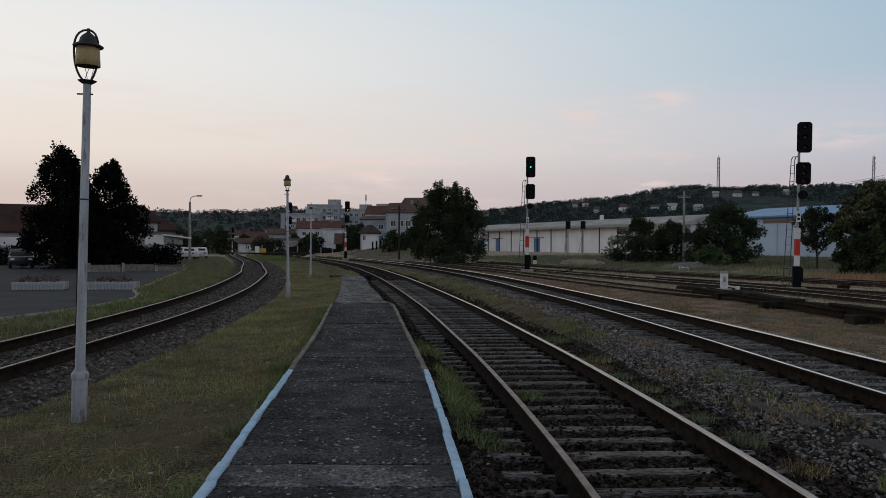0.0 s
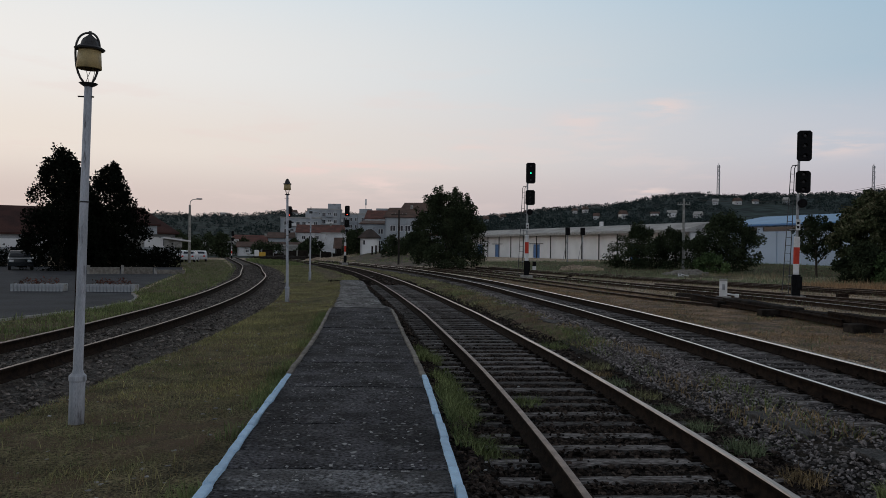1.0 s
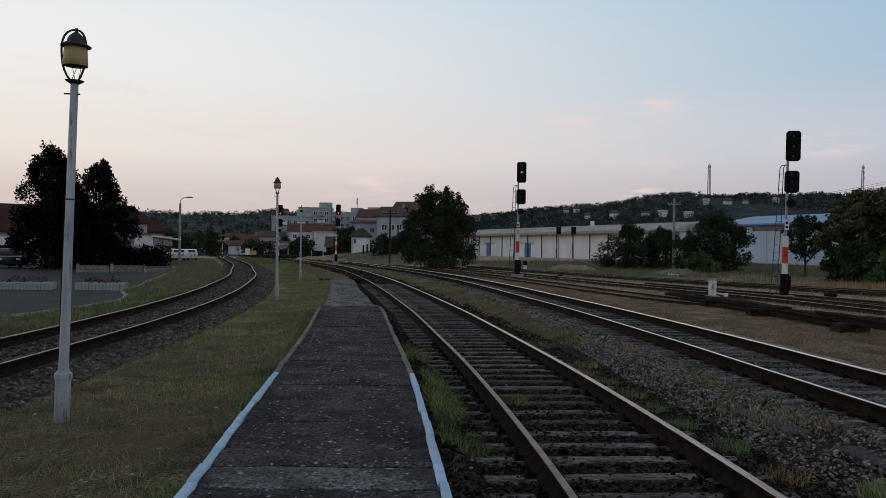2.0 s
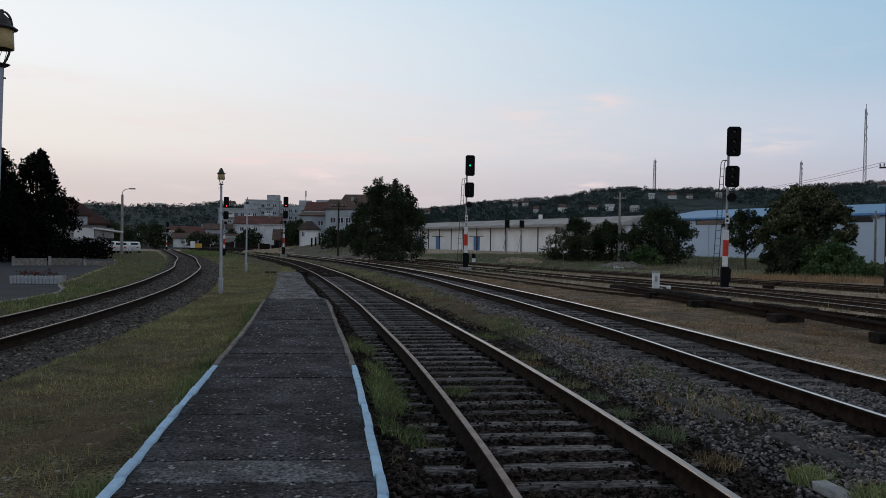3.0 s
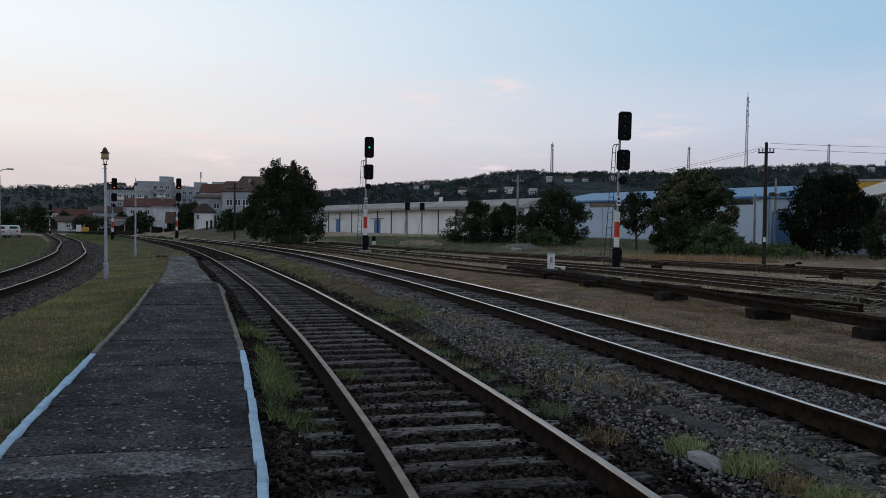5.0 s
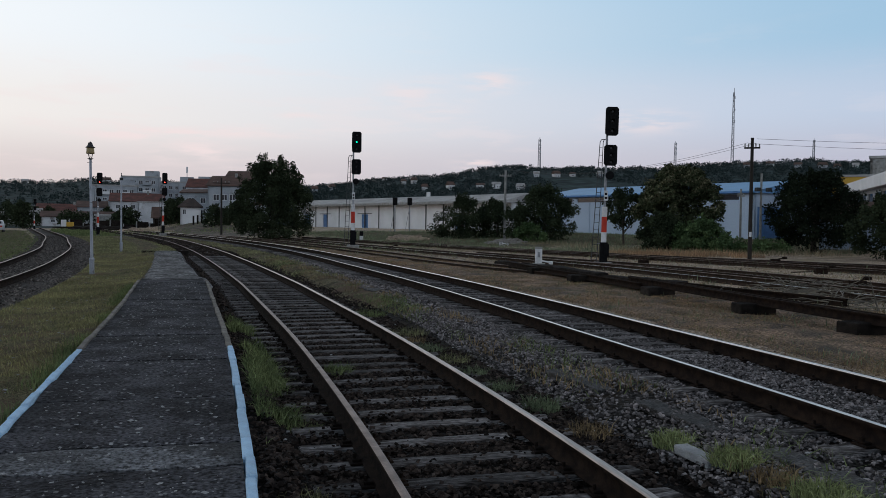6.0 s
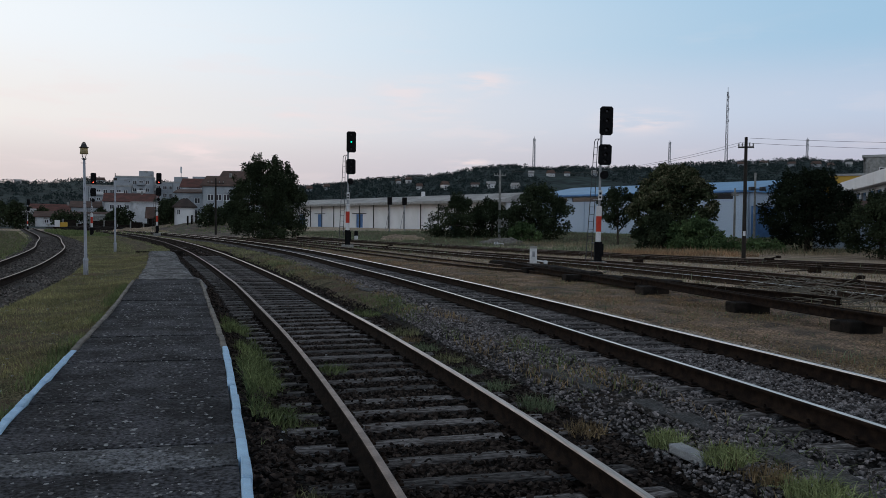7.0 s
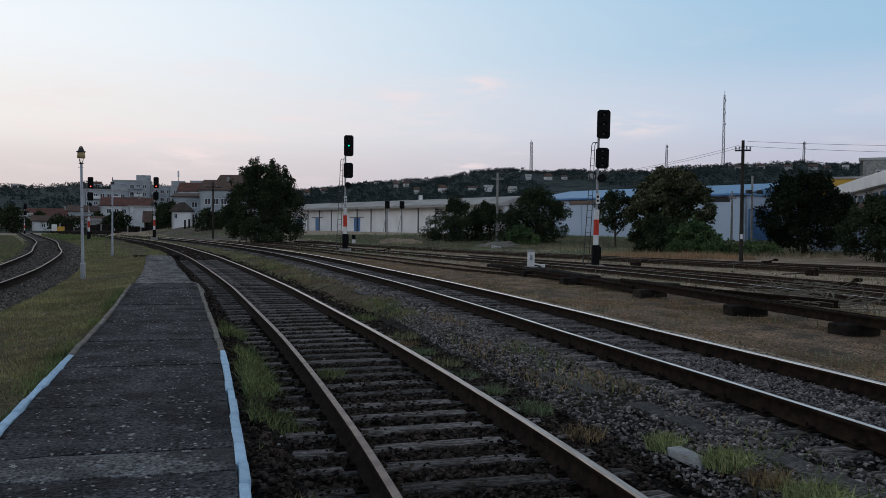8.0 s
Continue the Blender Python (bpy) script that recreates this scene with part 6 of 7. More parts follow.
def opening(parent, name, u0, u1, v0, v1, y, glass, frame_mat, label="", bars=1):
    """A framed window or a door leaf set into a front wall in the plane y."""
    bm = bmesh.new()
    t = min(0.09, (u1 - u0) * 0.12)
    for b in ((u0, u0 + t, v0, v1), (u1 - t, u1, v0, v1), (u0 + t, u1 - t, v0, v0 + t), (u0 + t, u1 - t, v1 - t, v1)):
        box(bm, b[0], y + 0.06, b[2], b[1], y + 0.14, b[3])
    for k in range(bars):
        m = u0 + (u1 - u0) * (k + 1) / (bars + 1)
        box(bm, m - t / 2, y + 0.07, v0 + t, m + t / 2, y + 0.13, v1 - t)
    w = part(name, bm, frame_mat, parent, label)
    part("pane" if glass is M_PANE else "leaf", box_bm(u0 + t, y + 0.10, v0 + t, u1 - t, y + 0.12, v1 - t), glass, w)
    return w


def house(name, az, d, rz, w, dep, h, roof_h, wall, roof, label, wins=(), hip=0.0, category="house", group="", lift=0.0, flat=False, chimney=True, doors=()):
    """A building whose front faces -y before turning; wins and doors are (u0, u1, v0, v1) from its left front corner."""
    x, y = polar(az, d)
    z = gz(x, y) + lift
    t = thing(name, label, category, (x, y, z), rz, group=group)
    holes = [(q[0], q[1], q[2], q[3]) for q in (*wins, *doors)]
    bm = wall_with_holes(bmesh.new(), (-w / 2, 0), (w / 2, 0), -3.0, h, holes)
    wall_with_holes(bm, (w / 2, 0), (w / 2, dep), -3.0, h, [])
    wall_with_holes(bm, (-w / 2, dep), (-w / 2, 0), -3.0, h, [])
    wall_with_holes(bm, (w / 2, dep), (-w / 2, dep), -3.0, h, [])
    if not flat and not hip:
        for sx in (-1, 1):
            v = [bm.verts.new((sx * (w / 2 - 0.02), yy, zz)) for yy, zz in ((0, h), (dep, h), (dep / 2, h + roof_h * 0.97))]
            bm.faces.new(v)
    part("wall", bm, wall, t)
    if flat:
        bm = box_bm(-w / 2 - 0.15, -0.15, h + 0.002, w / 2 + 0.15, dep + 0.15, h + roof_h, bevel=0.03)
    else:
        bm = gable_roof(bmesh.new(), -w / 2, w / 2, 0, dep, h + 0.01, roof_h, hip=hip)
    r = part("roof", bm, roof, t)
    if chimney and not flat:
        part("chimney", box_bm(w * 0.18, dep * 0.42, h + roof_h * 0.6, w * 0.18 + 0.55, dep * 0.42 + 0.5, h + roof_h + 0.75, bevel=0.03), M_CONCRETE, r)
    for q in wins:
        opening(t, "window", q[0] - w / 2, q[1] - w / 2, q[2], q[3], 0, M_PANE, M_WALL_WHITE)
    for q in doors:
        opening(t, "door", q[0] - w / 2, q[1] - w / 2, q[2], q[3], 0, M_BLUE_DOOR, M_BLUE_DOOR, bars=0)
    return t


def grid_wins(w, h, nx, storeys, ww, wh, base=1.0, storey=2.8, margin=1.0):
    out = []
    for s in range(storeys):
        for i in range(nx):
            u = margin + (w - 2 * margin) * (i + 0.5) / nx
            out.append((u - ww / 2, u + ww / 2, base + s * storey, base + s * storey + wh))
    return out


# the white hut beside the far track
hut = house("hut", -5.1, 138, 4, 3.2, 3.1, 1.75, 1.35, M_WALL_WHITE, M_ROOF_DARK, "small whitewashed trackside hut with a hipped brown roof", wins=((0.4, 0.9, 0.6, 1.45),), hip=1.5, lift=0.85, chimney=False)
for k in range(3):
    x, y = polar(-4.9 + k * 0.27, 131)
    ob = new("fence_post", mesh_from("fence_post", box_bm(-0.13, -0.13, -0.2, 0.13, 0.13, 1.5, bevel=0.03), M_DARK_WOOD))
    ob.location = (x, y, gz(x, y))
    tagged(ob, "dark stumpy fence post beside the hut", "post", group="fence posts")


def warehouse():
    a, b = Vector((6.1, 159.7)), Vector((31.4, 100.8))
    d = b - a
    ln = d.length
    ang = math.degrees(math.atan2(d.y, d.x))
    t = thing("warehouse", "long low pale warehouse with blue doors and flat roof", "warehouse", (a.x, a.y, 0.0), ang)
    doors = [(3, 5.2), (10.5, 12.3), (24.8, 27.0), (52, 54)]
    holes = [(u0, u1, 0.75, 3.05) for u0, u1 in doors]
    bm = wall_with_holes(bmesh.new(), (0, 0), (ln, 0), -1, 4.5, holes)
    wall_with_holes(bm, (ln, 0), (ln, 7), -1, 4.5, [])
    wall_with_holes(bm, (0, 7), (0, 0), -1, 4.5, [])
    part("wall", bm, M_WALL_WHITE, t)
    r = part("roof", box_bm(-1, -1.5, 4.5, ln + 0.3, 7.6, 4.72, bevel=0.05), M_ROOF_GREY, t, "grey overhanging roof slab")
    part("roof_ridge", gable_roof(bmesh.new(), -0.6, ln, -0.5, 7.2, 4.73, 1.0, over=0.2), M_ROOF_GREY, r)
    part("fascia", box_bm(-1.02, -1.56, 4.46, ln + 0.32, -1.49, 4.80, bevel=0.02), M_CONCRETE, r)
    part("vent", box_bm(40, 3, 5.2, 40.45, 3.5, 6.6, bevel=0.05), M_WALL_WHITE, r)
    u = 3.0
    while u < ln:
        part("pilaster", box_bm(u - 0.08, -0.12, 0.2, u + 0.08, 0.0, 4.49, bevel=0.02), M_DARK_METAL, t)
        u += 4.6
    for u0, u1 in doors:
        opening(t, "door", u0, u1, 0.75, 3.05, 0, M_BLUE_DOOR, M_BLUE_DOOR, "blue sheet door", bars=1)
        part("door_track", box_bm(u0 - 1.2, -0.12, 3.1, u1 + 1.2, -0.01, 3.2), M_RUST, t)
    # a step-up behind the left end
    part("rear_wing", box_bm(-8, 9, -1, 14, 16, 6.2, bevel=0.05), M_ROOF_BROWN, t)
    part("loading_edge", box_bm(-1, -0.6, -0.5, ln + 1, -0.16, 0.7, bevel=0.05), M_CONCRETE, t)
    return t


warehouse()


def blue_hall():
    a, b = Vector((33.6, 96)), Vector((46.0, 68.8))
    d = b - a
    ln = d.length
    ang = math.degrees(math.atan2(d.y, d.x))
    t = thing("steel_hall", "pale blue steel hall with a bright blue roof", "industrial hall", (a.x, a.y, 0.3), ang)
    w = 15.0
    h = 4.7
    bm = wall_with_holes(bmesh.new(), (0, 0), (ln, 0), -1, h, [(1.0 + 5.6 * k, 5.8 + 5.6 * k, h - 0.62, h - 0.12) for k in range(5)])
    wall_with_holes(bm, (ln, 0), (ln, w), -1, h, [(0.5, 5.4, -0.2, 3.4)])
    wall_with_holes(bm, (0, w), (0, 0), -1, h, [])
    v = [bm.verts.new(p) for p in ((ln - 0.02, 0, h), (ln - 0.02, w, h), (ln - 0.02, w / 2, h + 1.25))]
    bm.faces.new(v)
    part("wall", bm, M_WALL_BLUE, t)
    part("roof", gable_roof(bmesh.new(), 0, ln, 0, w, h + 0.02, 1.3, over=0.35, thick=0.2), M_ROOF_BLUE, t, "bright blue sheet roof")
    for k in range(5):
        part("strip_window", box_bm(1.0 + 5.6 * k, 0.08, h - 0.62, 5.8 + 5.6 * k, 0.12, h - 0.12), M_PANE, t)
    part("gate", box_bm(ln - 0.2, 0.5, -0.2, ln - 0.1, 5.4, 3.4, bevel=0.01), M_BLUE_DOOR, t, "deep blue sliding gate")
    part("gutter", tube_bm((0, -0.42, h + 0.05), (ln, -0.42, h + 0.05), 0.08, sides=8), M_BLUE_DOOR, t)
    for k in range(7):
        part("wall_rib", box_bm(0.3 + k * 4.1, -0.05, -0.5, 0.42 + k * 4.1, -0.001, h - 0.66), M_WALL_BLUE, t)
    return t


blue_hall()


def right_buildings():
    # an ochre block, a long white roofed hall and a brown tower behind the trees
    house("ochre_building", 39.6, 100, -40, 5, 8, 6.7, 0.25, M_YELLOW, M_ROOF_GREY, "ochre rendered building behind the trees", wins=grid_wins(5, 6, 2, 2, 1.0, 1.3), flat=True)
    x, y = polar(38.95, 92)
    t = thing("long_hall", "long hall with a white sheet roof edge", "industrial hall", (x, y, gz(x, y)), -121.3)
    part("wall", wall_with_holes(bmesh.new(), (0, 0), (34, 0), -1, 4.3, [(1.5 + 3.2 * k, 3.9 + 3.2 * k, 2.8, 4.0) for k in range(10)]), M_WALL_GREY, t)
    part("end_wall", wall_with_holes(bmesh.new(), (0, 12), (0, 0), -1, 4.3, []), M_WALL_GREY, t)
    part("roof", box_bm(-0.4, -0.6, 4.31, 34.5, 12, 5.3, bevel=0.06), M_WALL_WHITE, t, "white sheet roof")
    for k in range(10):
        part("window", box_bm(1.5 + 3.2 * k, 0.1, 2.8, 3.9 + 3.2 * k, 0.14, 4.0), M_PANE, t)
    house("stair_tower", 41.7, 104, -42, 4.6, 5, 9.0, 0.3, M_CONCRETE, M_ROOF_GREY, "brownish grey block standing over the halls", wins=((1.6, 3.0, 6.8, 7.9),), flat=True)
    house("shed", 42.4, 66, -45, 11, 5, 2.3, 1.2, M_WALL_BLUE, M_ROOF_BROWN, "low shed with a dark sagging roof behind trees", chimney=False)


right_buildings()


def left_houses():
    house("house", -21.2, 88, 22, 8.6, 8, 3.2, 2.7, M_WALL_GREY, M_ROOF_RED, "house with a red tiled roof and white awning", wins=((5.8, 7.0, 1.9, 2.9), (7.2, 8.2, 1.9, 2.9)), hip=3.6, group="left houses", chimney=False)
    x, y = polar(-22.15, 84)
    t = thing("dormer", "small gabled dormer window on the red roof", "dormer", (x, y + 2.1, gz(x, y) + 3.75), 22)
    part("cheek", box_bm(-0.55, 0, -0.1, 0.55, 1.6, 0.7, bevel=0.02), M_ROOF_BROWN, t)
    part("roof", gable_roof(bmesh.new(), -0.2, 2.0, -0.55, 0.55, 0.7, 0.55, over=0.12, thick=0.08), M_ROOF_RED, t).rotation_euler = (0, 0, radians(90))
    opening(t, "window", -0.4, 0.4, 0.05, 0.62, -0.12, M_WALL_WHITE, M_WALL_WHITE)
    x, y = polar(-20.3, 83)
    t = thing("bay_window", "white boarded upper bay with two windows", "bay window", (x, y, gz(x, y)), 22)
    part("wall", box_bm(-1.05, 0, 3.1, 1.05, 2.2, 3.95, bevel=0.03), M_WALL_GREY, t)
    part("roof", box_bm(-1.4, -0.25, 3.95, 1.4, 3.0, 4.1, bevel=0.03), M_ROOF_RED, t)
    for u in (-1.0, 0.12):
        opening(t, "window", u, u + 0.85, 3.25, 3.85, -0.02, M_WALL_WHITE, M_WALL_WHITE)
    x, y = polar(-21.55, 82)
    a = thing("awning", "long white sheet awning under the eaves", "awning", (x, y, gz(x, y)), 22)
    for k in range(6):
        part("panel", box_bm(-5.3 + k * 1.75, -0.05, 1.85, -3.6 + k * 1.75, 0.05, 2.75 + 0.06 * (k % 2), bevel=0.01), M_CONCRETE if k % 2 else M_WALL_WHITE, a)
    for k in range(5):
        part("post", tube_bm((-5.0 + k * 2.5, 0.1, -0.1), (-5.0 + k * 2.5, 0.1, 1.9), 0.05, sides=8), M_DARK_METAL, a)
    part("end_roof", box_bm(3.0, -0.4, 2.75, 5.6, 2.5, 2.9, bevel=0.03, m=Matrix.Rotation(radians(7), 4, "Y") @ Matrix.Translation((0, 0, 0.35))), M_WALL_WHITE, a, "white sloping sheet")
    house("house", -29.6, 92, 26, 11, 8, 3.0, 2.9, M_WALL_GREY, M_ROOF_RED, "house with a wide red tiled roof behind the added hedge", wins=((2, 3.2, 1.2, 2.2), (7.5, 8.7, 1.2, 2.2)), group="left houses", chimney=False)
    x, y = polar(-28.9, 84)
    a = thing("awning", "white sheet awning before the red roofed house", "awning", (x, y, gz(x, y)), 26)
    for k in range(4):
        part("panel", box_bm(-4 + k * 2.0, -0.05, 1.7, -2.05 + k * 2.0, 0.05, 2.5, bevel=0.01), M_WALL_WHITE, a)
    for k in range(3):
        part("post", tube_bm((-3.6 + k * 3.4, 0.1, -0.1), (-3.6 + k * 3.4, 0.1, 1.75), 0.05, sides=8), M_DARK_METAL, a)


left_houses()


def apartment(az, d, rz, w, storeys, label, wall=M_WALL_GREY, nx=6, lift=0.0):
    h = storeys * 2.8 + 1.0
    t = house("apartment_building", az, d, rz, w, 11, h, 0.5, wall, M_ROOF_GREY, label, wins=grid_wins(w, h, nx, storeys, 1.4, 1.4, base=1.3), flat=True, group="apartment blocks", lift=lift)
    for s in range(1, storeys):
        for k in (1, nx - 2):
            u = 1.0 + (w - 2) * (k + 0.5) / nx - w / 2
            part("balcony", box_bm(u - 1.5, -1.0, 0.9 + s * 2.8, u + 1.5, -0.02, 1.9 + s * 2.8, bevel=0.03), M_WALL_WHITE if s % 2 else M_WALL_GREY, t)
    part("roof_hut", box_bm(w * 0.1, 3, h + 0.5, w * 0.1 + 5, 7, h + 2.6, bevel=0.05), M_WALL_GREY, t)
    return t


B = -1.2
apartment(-9.9, 300, 8, 15, 4, "grey apartment block with balconies", lift=B)
apartment(-8.3, 318, 4, 13, 5, "tall grey apartment block", nx=5, lift=B)
apartment(-6.2, 322, 2, 20, 4, "long grey apartment block behind the trees", nx=8, lift=B + 1)
apartment(-4.9, 300, -3, 11, 4, "grey apartment block with white balconies", nx=4, lift=B + 1)
house("house", -13.0, 240, 10, 13, 9, 2.6, 2.4, M_WALL_PALE, M_ROOF_TOWN, "low house with an orange red roof", wins=grid_wins(13, 3, 5, 1, 1.1, 1.2, base=0.8), group="town houses", lift=0.6)
house("house", -11.3, 232, 8, 7, 8, 4.4, 1.6, M_WALL_GREY, M_ROOF_BROWN, "grey gabled town house", wins=grid_wins(7, 4, 3, 1, 1.0, 1.2, base=1.2), group="town houses", lift=0.0)
house("house", -8.55, 226, 5, 13, 9, 4.9, 2.2, M_WALL_PALE, M_ROOF_TOWN, "two storey white house with a dark red roof", wins=grid_wins(13, 5, 6, 2, 1.1, 1.1, base=0.6, storey=2.4), group="town houses", lift=0.4)
house("house", -12.1, 200, 10, 15, 6, 1.9, 1.2, M_WALL_PALE, M_ROOF_BROWN, "long low outbuilding with a brown roof", group="town houses", wins=grid_wins(15, 2, 5, 1, 0.9, 0.8, base=0.6), chimney=False, lift=0.2)
house("house", -9.2, 190, 6, 14, 6, 1.6, 0.4, M_CONCRETE, M_ROOF_GREY, "low pale garage row", group="town houses", flat=True, lift=0.2)
house("house", -7.6, 176, 4, 5.5, 5, 3.8, 0.3, M_WALL_PALE, M_ROOF_GREY, "blank white box building", group="town houses", flat=True, lift=0.4)
house("shed", -6.6, 158, 12, 4.4, 4, 0.9, 2.0, M_DARK_WOOD, M_ROOF_BROWN, "dark steep roofed shed by the track", chimney=False)
house("house", -4.3, 195, -8, 10, 9, 6.2, 0.9, M_WALL_GREY, M_ROOF_BROWN, "grey house with a shallow brown roof", wins=grid_wins(10, 6, 3, 2, 1.3, 1.3), group="town houses", lift=0.2)
house("house", -2.9, 188, -14, 7.5, 9, 7.8, 2.4, M_WALL_GREY, M_ROOF_BROWN, "tall town house with a brown gabled roof", wins=grid_wins(7.5, 7, 3, 2, 1.4, 1.4, base=1.6, storey=3.0), group="town houses")
house("house", -4.3, 240, -5, 9, 9, 9.4, 2.6, M_WALL_PALE, M_ROOF_TOWN, "town house with a steep red roof", wins=grid_wins(9, 8, 3, 2, 1.2, 1.3, base=2), group="town houses")
house("house", -1.6, 215, -14, 10, 10, 10.5, 2.6, M_WALL_GREY, M_ROOF_BROWN, "tall villa with a layered brown roof", wins=grid_wins(10, 8, 4, 3, 1.3, 1.4, base=1.4, storey=3.0), group="town houses")
house("house", -15.4, 215, 10, 8, 7, 2.2, 1.3, M_CONCRETE, M_ROOF_GREY, "low grey workshop by the far track", wins=grid_wins(8, 2, 3, 1, 1.2, 1.0, base=0.8), group="town houses", lift=0.5)
house("house", -1.0, 150, -10, 5.5, 5, 3.0, 0.5, M_WALL_GREY, M_ROOF_BROWN, "open shed behind the broad tree", wins=((1, 4.4, 0.6, 2.2),), flat=True)


def antenna(x, y, z, h):
    t = thing("roof_antenna", "thin antenna mast on a flat roof", "antenna", (x, y, z))
    part("mast", tube_bm((0, 0, -0.5), (0, 0, h), 0.12, sides=6), M_GALV, t)
    part("panel", box_bm(-0.3, -0.2, h * 0.55, 0.3, 0.2, h, bevel=0.05), M_WALL_WHITE, t)


ax, ay = polar(-5.35, 303)
antenna(ax, ay, gz(ax, ay) + 12.9, 5)


def low_wall(az0, az1, d, h, label, material):
    (x0, y0), (x1, y1) = polar(az0, d), polar(az1, d)
    n = max(3, int(math.hypot(x1 - x0, y1 - y0) / 1.9))
    t = thing("boundary_wall", label, "wall", (x0, y0, gz(x0, y0)), math.degrees(math.atan2(y1 - y0, x1 - x0)), group="boundary walls")
    L = math.hypot(x1 - x0, y1 - y0)
    rnd = random.Random(int(d))
    for k in range(n):
        hh = h * rnd.uniform(0.55, 1.1)
        part("panel", box_bm(k * L / n + 0.04, -0.08 + rnd.uniform(-0.1, 0.1), -0.3, (k + 1) * L / n - 0.2, 0.08, hh, bevel=0.02), material, t)
        part("post", box_bm(k * L / n - 0.12, -0.12, -0.3, k * L / n + 0.06, 0.12, hh + 0.12, bevel=0.02), M_CONCRETE, t)


low_wall(-23.8, -17.6, 58, 0.55, "broken low concrete fence beside the car park", M_KERB)
low_wall(-12.6, -6.9, 152, 1.5, "dark low retaining wall at the foot of the town", M_DARK_WOOD)


# ---------------------------------------------------------------- car park
def car_park():
    ys = np.linspace(12, 74, 50)
    edge = park_edge(ys)
    far = np.interp(ys, [12, 74], [-70, -75])
    cols = 12
    U = np.linspace(0, 1, cols)
    X = far[:, None] * (1 - U) + edge[:, None] * U
    Y = np.repeat(ys[:, None], cols, 1)
    Z = ground_z(X, Y) + 0.02
    i, j = np.meshgrid(np.arange(len(ys) - 1), np.arange(cols - 1), indexing="ij")
    a = i * cols + j
    f = np.stack([a, a + 1, a + cols + 1, a + cols], -1).reshape(-1, 4)
    tagged(new("car_park", raw_mesh("car_park", np.stack([X, Y, Z], -1).reshape(-1, 3), f, M_ASPHALT, 4)), "grey asphalt car park beside the siding", "car park", kind="structure")
    k = thing("kerb", "pale kerb stones edging the car park", "kerb", kind="structure")
    for y0 in np.arange(13, 31, 1.0):
        xa, xb = np.interp([y0, y0 + 0.97], ys, edge)
        ob = part("kerb_stone", box_bm(-0.05, 0, -0.15, 0.05, 0.96, 0.07, bevel=0.02), M_CONCRETE, k)
        ob.matrix_basis = pose(xa, y0, gz(xa, y0) + 0.0, 0, 0, math.degrees(math.atan2(xa - xb, 0.97)))


car_park()


def planter(x, y, rz, w, seed):
    t = thing("flower_planter", "white scalloped concrete planter with red flowers", "planter", (x, y, gz(x, y) + 0.02), rz, group="flower planters")
    for s in (0, 1):
        n = int(w / 0.13)
        for k in range(n):
            part("rib", lathe([(0.065, 0), (0.075, 0.08), (0.085, 0.27), (0.07, 0.30)], 8), M_WALL_GREY, t).location = (-w / 2 + w * (k + 0.5) / n, -0.28 + s * 0.56, 0)
    part("trough", box_bm(-w / 2, -0.28, 0, w / 2, 0.28, 0.29, bevel=0.02), M_CONCRETE, t)
    c = new("flower_bed", leaf_cloud([(-w * 0.22, 0, 0.36, 0.45, 0.2, 0.14), (w * 0.15, 0, 0.38, 0.5, 0.2, 0.16)], 260, 0.08, M_FLOWER, seed, droop=0))
    c.parent = t
    c["kind"] = "stuff"


planter(-16.4, 32.3, 8, 2.0, 51)
planter(-13.5, 32.5, 3, 1.9, 52)


